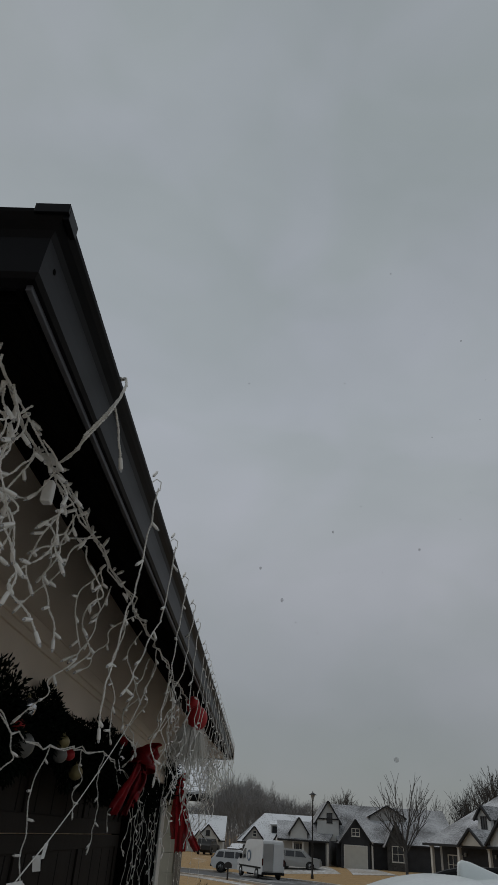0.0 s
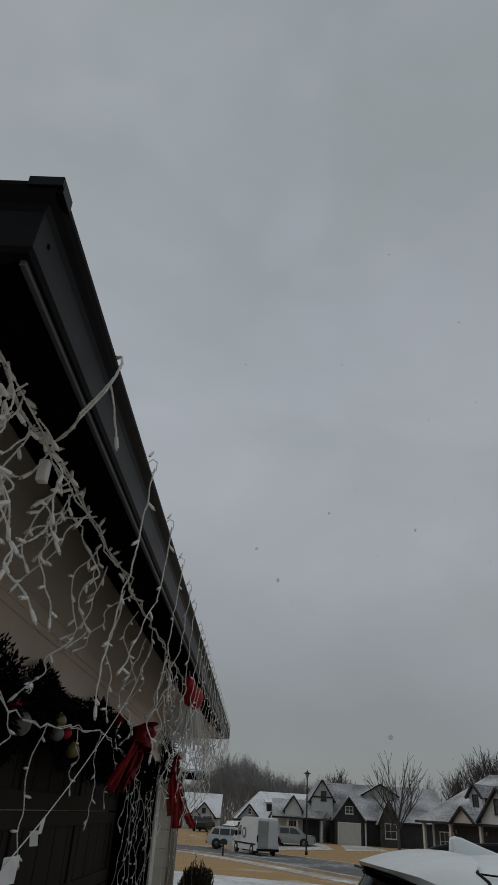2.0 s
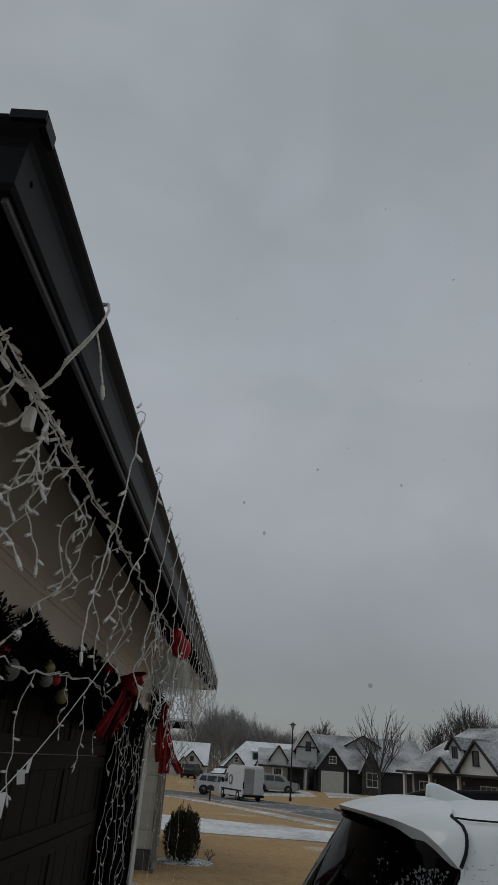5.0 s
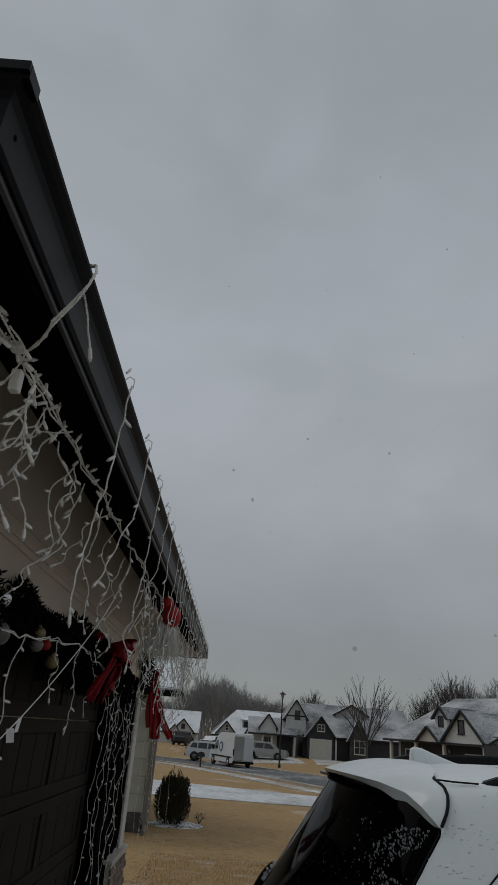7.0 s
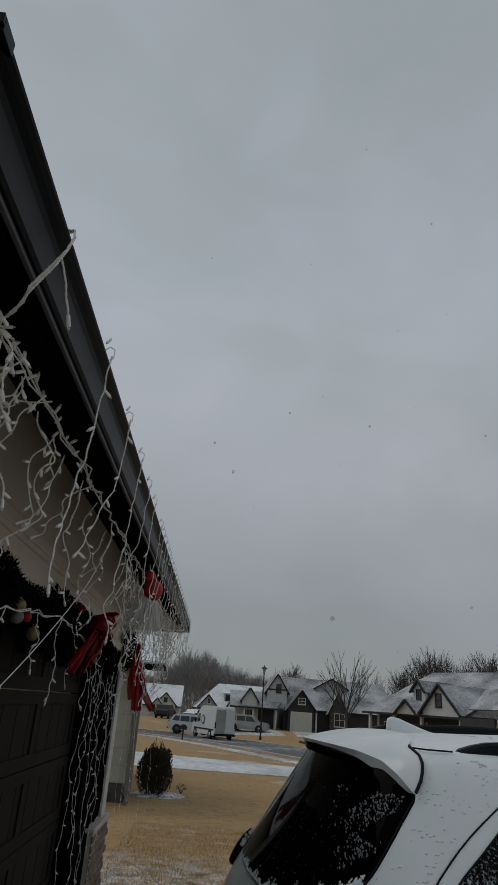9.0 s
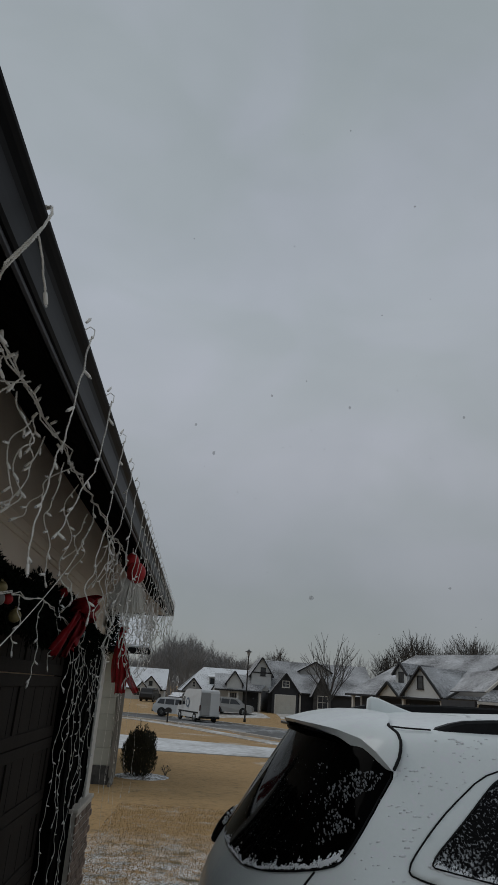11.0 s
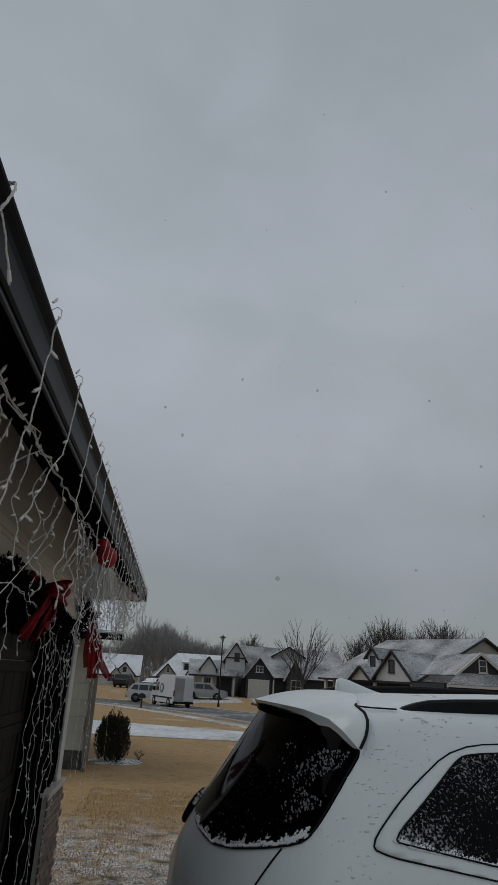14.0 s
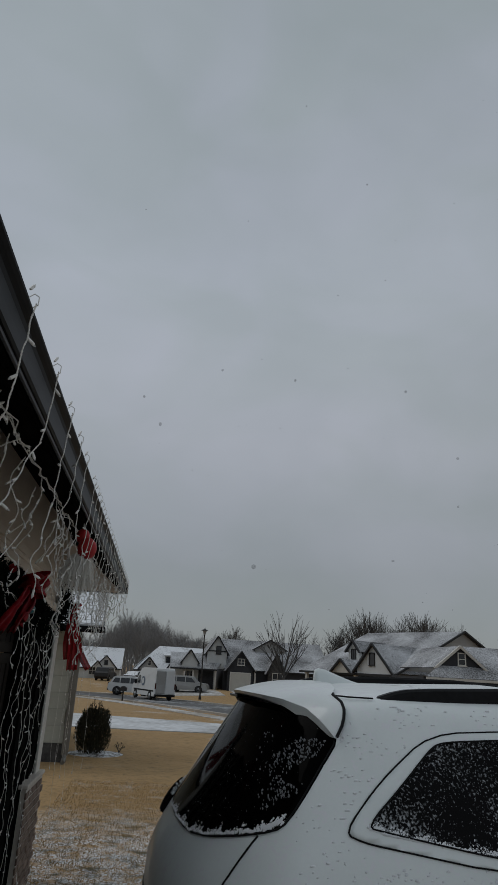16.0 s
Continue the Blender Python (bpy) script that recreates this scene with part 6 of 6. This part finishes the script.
# second string clipped along the gutter lip, each strand falling free
lip_string = thing("icicle_lights", "white icicle light string clipped to the gutter lip", "string lights", "light strings")
lip = [Vector((EAVE_X - 0.022, 1.18 + 0.08 * i, 2.592 + 0.0129 * (0.5 + 0.08 * i) + rng.gauss(0, 0.003))) for i in range(98)]
b = Build()
twist(b, lip, fine=True)
part("cable", b, M_wire, lip_string)
yy, first = 1.655, True
k = 0
while yy < 9.0:
    z = 2.585 + 0.0129 * (yy - 0.68)
    near = yy < 3.4
    # plastic clip and a lamp standing above the lip
    b = Build().tube([(EAVE_X - 0.004, yy, z - 0.015), (EAVE_X + 0.010, yy + 0.002, z - 0.004), (EAVE_X + 0.010, yy + 0.004, z + 0.022), (EAVE_X - 0.004, yy + 0.006, z + 0.032), (EAVE_X - 0.018, yy + 0.006, z + 0.020)], 0.0016, 5)
    part("clip", b, M_socket, lip_string)
    far_bulb(lip_string, Vector((EAVE_X - 0.004, yy - 0.05, z + 0.012)), (0.25, 0.5, 0.8))
    ln = (0.62, 0.50, 0.68, 0.44)[k % 4] * (1 if near else rng.uniform(0.7, 1.2) if yy < 6.3 else rng.uniform(0.45, 0.8))
    a = Vector((EAVE_X + 0.006, yy, z))
    mid = Vector((EAVE_X - 0.005, yy - 0.035, z - 0.26))
    c = Vector((EAVE_X - 0.03 + rng.gauss(0, 0.02), yy - 0.05 + rng.gauss(0, 0.05), z - ln))
    pts = wander(a, mid, 9, rng, 0.003) + wander(mid, c, max(4, int((ln - 0.26) / 0.03)), rng, 0.007)[1:]
    strand(lip_string, pts, rng, near, 0.13)
    yy += (0.45, 0.40, 0.36, 0.30)[k % 4] if near else rng.uniform(0.16, 0.30)
    k += 1
# tangle under the porch end
for k in range(26):
    yy = rng.uniform(6.2, 8.9)
    z = 2.60 + 0.0129 * yy
    xx = rng.uniform(-0.62, -0.36)
    ln = rng.uniform(0.15, 0.42)
    strand(lip_string, wander((xx, yy, 2.52), (xx + rng.gauss(0, 0.06), yy + rng.gauss(0, 0.1), 2.52 - ln), 10, rng, 0.02), rng, False, 0.09)
for k in range(7):
    yy = rng.uniform(7.6, 8.9)
    xx = -0.62 - 0.05 * k + rng.gauss(0, 0.02)
    strand(lip_string, wander((xx, yy, 2.5), (xx + rng.gauss(0, 0.05), yy, 0.15 + 0.6 * rng.random()), 16, rng, 0.008), rng, False, 0.55, thick=0.0012)

# strands hung down the black pier beside the door
pier_string = thing("icicle_lights", "white light strands hanging down the black wall by the door", "string lights", "light strings")
for k in range(12):
    yy = 4.95 + 0.155 * k + rng.gauss(0, 0.03)
    ln = (2.2, 1.5, 2.0, 0.8, 2.3, 1.2)[k % 6]
    a = (WALL + 0.07, yy, 2.28)
    strand(pier_string, wander(a, (WALL + 0.05 + rng.gauss(0, 0.01), yy + rng.gauss(0, 0.06), 2.28 - ln), 30, rng, 0.013), rng, False, 0.115, thick=0.0018)
b = Build()
twist(b, wander((WALL + 0.06, 4.85, 2.27), (WALL + 0.06, 6.95, 2.30), 16, rng, 0.012), fine=False)
part("cable", b, M_wire, pier_string)

# ---- garland over the garage door ----
garland = thing("evergreen_garland", "thick dark evergreen garland draped over the garage door", "garland")
GX = WALL + 0.03


def garland_mid(y):
    sag = float(np.interp(y, (2.19, 2.34, 2.46, 2.60, 2.81, 3.09, 3.64, 4.26), (0.012, 0.010, -0.015, 0.020, 0.024, 0.046, 0.070, 0.017)))
    return 2.045 + sag - 0.055 * max(0.0, min(1.0, (3.3 - y) / 0.9)) + 0.055 * math.sin(y * 2.9 + 0.4) + 0.02 * math.sin(y * 7.1), (0.112 + 0.025 * math.sin(y * 3.3 + 1.0) - 0.025 * max(0.0, y - 4.6)) * (1 + 0.16 * math.sin(y * 12.0) + 0.10 * math.sin(y * 23.0 + 1))


def garland_point(q):
    y = q.uniform(0.9, 5.9)
    zc, rr = garland_mid(y)
    a = q.uniform(-1.7, 1.7)
    r = rr * math.sqrt(q.uniform(0.1, 1))
    p = (GX + 0.75 * r * math.cos(a), y, zc + 1.25 * r * math.sin(a))
    return p, (0.8 * math.cos(a) + q.gauss(0, 0.35), q.gauss(0, 0.7), math.sin(a) + q.gauss(0, 0.4))


b = Build()
tufts(b, rng, garland_point, 34000, 0.028, 0.0045)
for k in range(420):
    p, d = garland_point(rng)
    d = Vector(d).normalized()
    tip = Vector(p) + d * 0.038
    b.tube([p, tuple(tip)], 0.003, 4)
    for j in range(12):
        at = Vector(p).lerp(tip, 0.2 + 0.8 * j / 12)
        s = d.orthogonal().normalized()
        s.rotate(Matrix.Rotation(j * 2.4, 3, d))
        n1 = (s + d * 0.6).normalized()
        w = d.cross(n1).normalized() * 0.0025
        b.add([at - w, at + w, at + n1 * 0.024], [(0, 1, 2)])
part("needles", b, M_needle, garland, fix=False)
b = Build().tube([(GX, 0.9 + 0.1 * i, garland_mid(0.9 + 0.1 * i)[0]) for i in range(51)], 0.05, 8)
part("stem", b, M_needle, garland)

# a light string wound along the garland, with short strands
garland_string = thing("icicle_lights", "white light string draped along the garland", "string lights", "light strings")
gl = [Vector((GX + 0.13 + rng.gauss(0, 0.008), 1.3 + 0.09 * i, 2.035 + 0.035 * math.sin(1.3 + 0.09 * i * 3.0) + rng.gauss(0, 0.008))) for i in range(40)]
for k in range(2):
    b = Build()
    twist(b, [p + Vector((0, 0, rng.gauss(0, 0.005))) for p in gl])
    part("cable", b, M_wire, garland_string)
for i in range(4, 40, 5):
    p = gl[i]
    ln = rng.uniform(0.20, 0.42)
    strand(garland_string, wander(p, (p.x - 0.02, p.y + rng.gauss(0, 0.07), p.z - ln), 12, rng, 0.009), rng, i < 27, 0.085)

# loose feed cable with paper labels, slung from the eave towards the near end
feed = thing("feed_cable", "white feed cable with folded paper labels", "cable")
ca = [Vector((-0.5, y, z)) for y, z in ((0.85, 1.28), (1.25, 1.49), (1.628, 1.659), (1.84, 1.733), (2.09, 1.833), (2.41, 1.975), (2.78, 2.155), (3.07, 2.360), (3.14, 2.445))]
dense = []
for p, q in zip(ca, ca[1:]):
    dense += [p.lerp(q, i / 6) for i in range(6)]
for _ in range(4):
    dense = [dense[0]] + [(p + q * 2 + r) / 4 for p, q, r in zip(dense, dense[1:], dense[2:])] + [dense[-1]]
part("wire", Build().tube(dense, 0.0018, 6), M_wire, feed, smooth=True)
for (x, yv, z), w, h, turn in (((-0.498, 1.645, 1.664), 0.038, 0.050, 25), ((-0.498, 1.775, 1.708), 0.018, 0.028, -20), ((-0.498, 1.835, 1.732), 0.013, 0.030, 40)):
    tag = part("label_tag", Build().box((-0.0004, -w / 2, -h), (0.0004, w / 2, 0.004)), M_paper, feed, "small white paper label")
    tag.matrix_local = pose(x, yv, z, 8, 14, -62 + turn)


def bauble(name, label, p, r, material, group="baubles in the garland"):
    t = thing(name, label, "ornament", group)
    prof = [(r * math.sin(math.pi * i / 14), -r * math.cos(math.pi * i / 14)) for i in range(15)]
    part("ball", Build().lathe(prof, 20, p), material, t, smooth=True)
    part("cap", Build().lathe(((r * 0.24, r * 0.94), (r * 0.22, r * 1.14), (0.0, r * 1.16)), 10, p), M_gold, t)
    b = Build().tube([(p[0] + r * 0.16 * math.cos(a), p[1], p[2] + r * (1.26 + 0.16 * math.sin(a))) for a in [i * math.pi / 4 for i in range(9)]], r * 0.03, 4)
    part("hook", b, M_gold, t)


for lab, p, r, mt in (("shiny silver ball ornament in the garland", (-0.79, 2.36, 2.105), 0.040, M_silver), ("small red ball ornament in the garland", (-0.78, 2.28, 2.045), 0.028, M_redball),
                      ("large matt pearl ball ornament in the garland", (-0.80, 2.42, 1.995), 0.052, M_pearl), ("gold glitter ball ornament in the garland", (-0.79, 2.88, 2.055), 0.034, M_gold),
                      ("pearl ball ornament in the garland", (-0.78, 2.84, 2.005), 0.034, M_pearl), ("hanging gold glitter ball ornament", (-0.78, 3.13, 1.965), 0.036, M_gold),
                      ("pink and red ball ornament in the garland", (-0.78, 2.98, 2.02), 0.027, M_redball), ("teal ball ornament near the red bow", (-0.78, 4.9, 2.02), 0.036, M_teal),
                      ("small pearl ball ornament near the red bow", (-0.78, 4.78, 1.95), 0.028, M_pearl), ("red ball ornament at the top of the garland", (-0.80, 4.20, 2.205), 0.034, M_red),
                      ("dark pearl ball ornament low in the garland", (-0.80, 1.75, 2.0), 0.045, M_pearl)):
    bauble("bauble", lab, p, r * 0.82, mt)
for k, (yv, z) in enumerate(((3.92, 2.10), (4.35, 2.16))):
    b = Build()
    for j in range(5):
        a = j * 1.256
        b.add([(-0.76, yv, z), (-0.75, yv + 0.05 * math.cos(a) - 0.012 * math.sin(a), z + 0.05 * math.sin(a) + 0.012 * math.cos(a)), (-0.74, yv + 0.085 * math.cos(a), z + 0.085 * math.sin(a)), (-0.75, yv + 0.05 * math.cos(a) + 0.012 * math.sin(a), z + 0.05 * math.sin(a) - 0.012 * math.cos(a))], [(0, 1, 2, 3)])
    q = thing("fabric_flower", "white fabric flower tucked into the garland", "ornament")
    part("petals", b, M_paper, q)


def ribbon_strip(path, width, across, folds, depth, phase=0.0, cells=14, steps=30, ragged=0.0):
    """A strip of cloth along a line of points, gathered into folds across its width."""
    pts = [Vector(p) for p in path]
    b = Build()

    def at(u, v):
        t = v * (len(pts) - 1)
        k = min(int(t), len(pts) - 2)
        f = t - k
        a0, a3 = pts[max(k - 1, 0)], pts[min(k + 2, len(pts) - 1)]
        p, q = pts[k], pts[k + 1]
        m0, m1 = (q - a0) * 0.5, (a3 - p) * 0.5
        c = p * (2 * f ** 3 - 3 * f * f + 1) + m0 * (f ** 3 - 2 * f * f + f) + q * (3 * f * f - 2 * f ** 3) + m1 * (f ** 3 - f * f)
        d = (q - p).normalized()
        side = (Vector(across) - d * d.dot(Vector(across))).normalized()
        nrm = d.cross(side)
        w = width[0] + (width[1] - width[0]) * v if len(width) == 2 else float(np.interp(v, (0, 0.5, 1), width))
        c = c + side * (u - 0.5) * w + nrm * depth * math.sin(folds * 6.283 * u + phase + 2.5 * v) + nrm * depth * 0.5 * math.sin(11 * v + 5 * u + phase)
        if ragged and v > 0.999:
            c = c - d * ragged * abs(math.sin(9 * u + phase))
        return tuple(c)
    return b.grid(at, cells, steps)


def bow(name, label, at, loops, tails, knot_r, material):
    """A ribbon bow: puffed loops, a knot and gathered falling tails."""
    t = thing(name, label, "bow", m=Matrix.Translation(at))
    for k, (out, size, wide) in enumerate(loops):
        e = Vector(out).normalized()
        n = Vector((1, 0, 0)) - e * e.x
        path = [e * size * (1 - math.cos(a)) / 2 + n * 0.30 * size * math.sin(a) for a in [i * 6.283 / 12 for i in range(13)]]
        ob = part("loop", ribbon_strip(path, (wide * 0.45, wide, wide * 0.45), (0, 0.15, 1), 1.3, 0.010, k * 2.0), material, t, smooth=True, fix=False)
        ob.modifiers.new("cloth", "SOLIDIFY").thickness = 0.003
    part("knot", Build().lathe(((0.006, -knot_r), (knot_r * 0.8, -knot_r * 0.7), (knot_r, 0), (knot_r * 0.85, knot_r * 0.6), (0.006, knot_r)), 14), material, t, smooth=True)
    for k, (path, wide, across, folds) in enumerate(tails):
        ob = part("tail", ribbon_strip(path, wide, across, folds, 0.012, k * 1.7, ragged=0.03), material, t, smooth=True, fix=False)
        ob.modifiers.new("cloth", "SOLIDIFY").thickness = 0.002
    return t


bow("red_ribbon_bow", "red satin bow with long tails at the garland end", (-0.74, 4.40, 2.13),
    (((0.15, 0.9, 0.02), 0.25, 0.13), ((0.35, -0.8, 0.05), 0.20, 0.10), ((0.5, 0.5, 0.35), 0.16, 0.09)),
    (([(0, 0, 0), (0.05, -0.22, -0.05), (0.04, -0.45, -0.18), (0.02, -0.66, -0.30)], (0.04, 0.075, 0.06), (0, 0.6, 0.6), 1.8),
     ([(0, 0, 0), (0.06, -0.10, -0.08), (0.05, -0.26, -0.19), (0.03, -0.40, -0.30)], (0.04, 0.07, 0.055), (0, 0.7, 0.5), 1.8),
     ([(0, 0.05, 0), (0.05, 0.02, -0.09), (0.04, -0.06, -0.17), (0.03, -0.12, -0.24)], (0.04, 0.08, 0.07), (0, 0.8, 0.3), 1.2)), 0.035, M_red)
bow("red_ribbon_bow", "sheer red ribbon with tails blown aside by the corner", (-0.75, 7.04, 2.20),
    (((0.3, 0.7, 0.2), 0.11, 0.06), ((0.3, -0.7, 0.1), 0.10, 0.06)),
    (([(0, 0, 0), (0.02, 0.0, -0.14), (0.05, -0.01, -0.34), (0.065, -0.02, -0.60)], (0.05, 0.115, 0.10), (1, 0.2, 0), 2.0),
     ([(0, 0, 0), (0.05, 0.0, -0.20), (0.11, 0.01, -0.40), (0.225, 0.02, -0.58)], (0.04, 0.075, 0.06), (1, 0.2, 0.3), 1.5),
     ([(0, 0, 0), (-0.01, 0.0, -0.16), (-0.015, 0.0, -0.34), (0.0, 0.01, -0.50)], (0.04, 0.07, 0.06), (1, 0.4, 0), 1.5)), 0.022, M_redsheer)
tuft = thing("evergreen_spray", "dark evergreen spray behind the red ribbon", "garland")
b = Build()
tufts(b, rng, lambda q: ((WALL + 0.02 + abs(q.gauss(0, 0.05)), 6.88 + q.gauss(0, 0.07), 2.20 + q.gauss(0, 0.09)), (1, q.gauss(0, 1), q.gauss(0, 1))), 1400, 0.05, 0.006)
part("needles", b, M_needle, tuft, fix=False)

# red hanging ornament with a skirt of white tinsel under the soffit
orn = thing("red_hanging_ornament", "red double ball ornament hung beneath the eave", "ornament")
part("ball", Build().lathe([(0.058 * math.sin(math.pi * i / 16), -0.066 * math.cos(math.pi * i / 16)) for i in range(17)], 24, (-0.372, 4.12, 2.345)), M_redball, orn, smooth=True)
part("small_ball", Build().lathe([(0.040 * math.sin(math.pi * i / 16), -0.050 * math.cos(math.pi * i / 16)) for i in range(17)], 24, (-0.408, 4.15, 2.420)), M_redball, orn, smooth=True)
part("hanger", Build().tube([(-0.408, 4.15, 2.465), (-0.412, 4.15, 2.50)], 0.003, 5), M_wire, orn)
skirt = thing("tinsel_skirt", "fuzzy white tinsel bunch below the red ornament", "ornament")
b = Build()
for k in range(460):
    a, r = rng.uniform(0, 6.283), math.sqrt(rng.random())
    top = Vector((-0.40 + 0.06 * r * math.cos(a), 4.15 + 0.06 * r * math.sin(a), 2.29 + 0.02 * rng.random()))
    end = Vector((-0.42 + 0.12 * r * math.cos(a), 4.15 + 0.12 * r * math.sin(a), 2.20 - 0.13 * rng.random()))
    mid = top.lerp(end, 0.5) + Vector((rng.gauss(0, 0.012), rng.gauss(0, 0.012), rng.gauss(0, 0.01)))
    b.tube([top, mid, end], 0.0011, 3, cap=False)
tagged(part("tinsel", b, M_tinsel, skirt, fix=False), kind="stuff")

# ---- snow in the air ----
rng = random.Random(77)
b = Build()
for k in range(130):
    d = 1.6 + 9.0 * rng.random() ** 1.4
    az, el = rng.uniform(-0.5, 0.75), rng.uniform(-0.05, 0.95)
    p = Vector((d * math.sin(az), d * math.cos(az), EYE + d * math.tan(el) * 0.8))
    if p.x < -0.15:
        continue
    bm = bmesh.new()
    bmesh.ops.create_icosphere(bm, subdivisions=2, radius=rng.uniform(0.0022, 0.0060))
    sx, sz = rng.uniform(0.7, 1.3), rng.uniform(0.7, 1.3)
    for v in bm.verts:
        v.co = Vector((v.co.x * sx, v.co.y, v.co.z * sz)) + p
    b.take(bm)
tagged(part("falling_snow", b, M_flake, None, smooth=True), "loose snowflakes falling through the air", "snowflakes", kind="stuff")
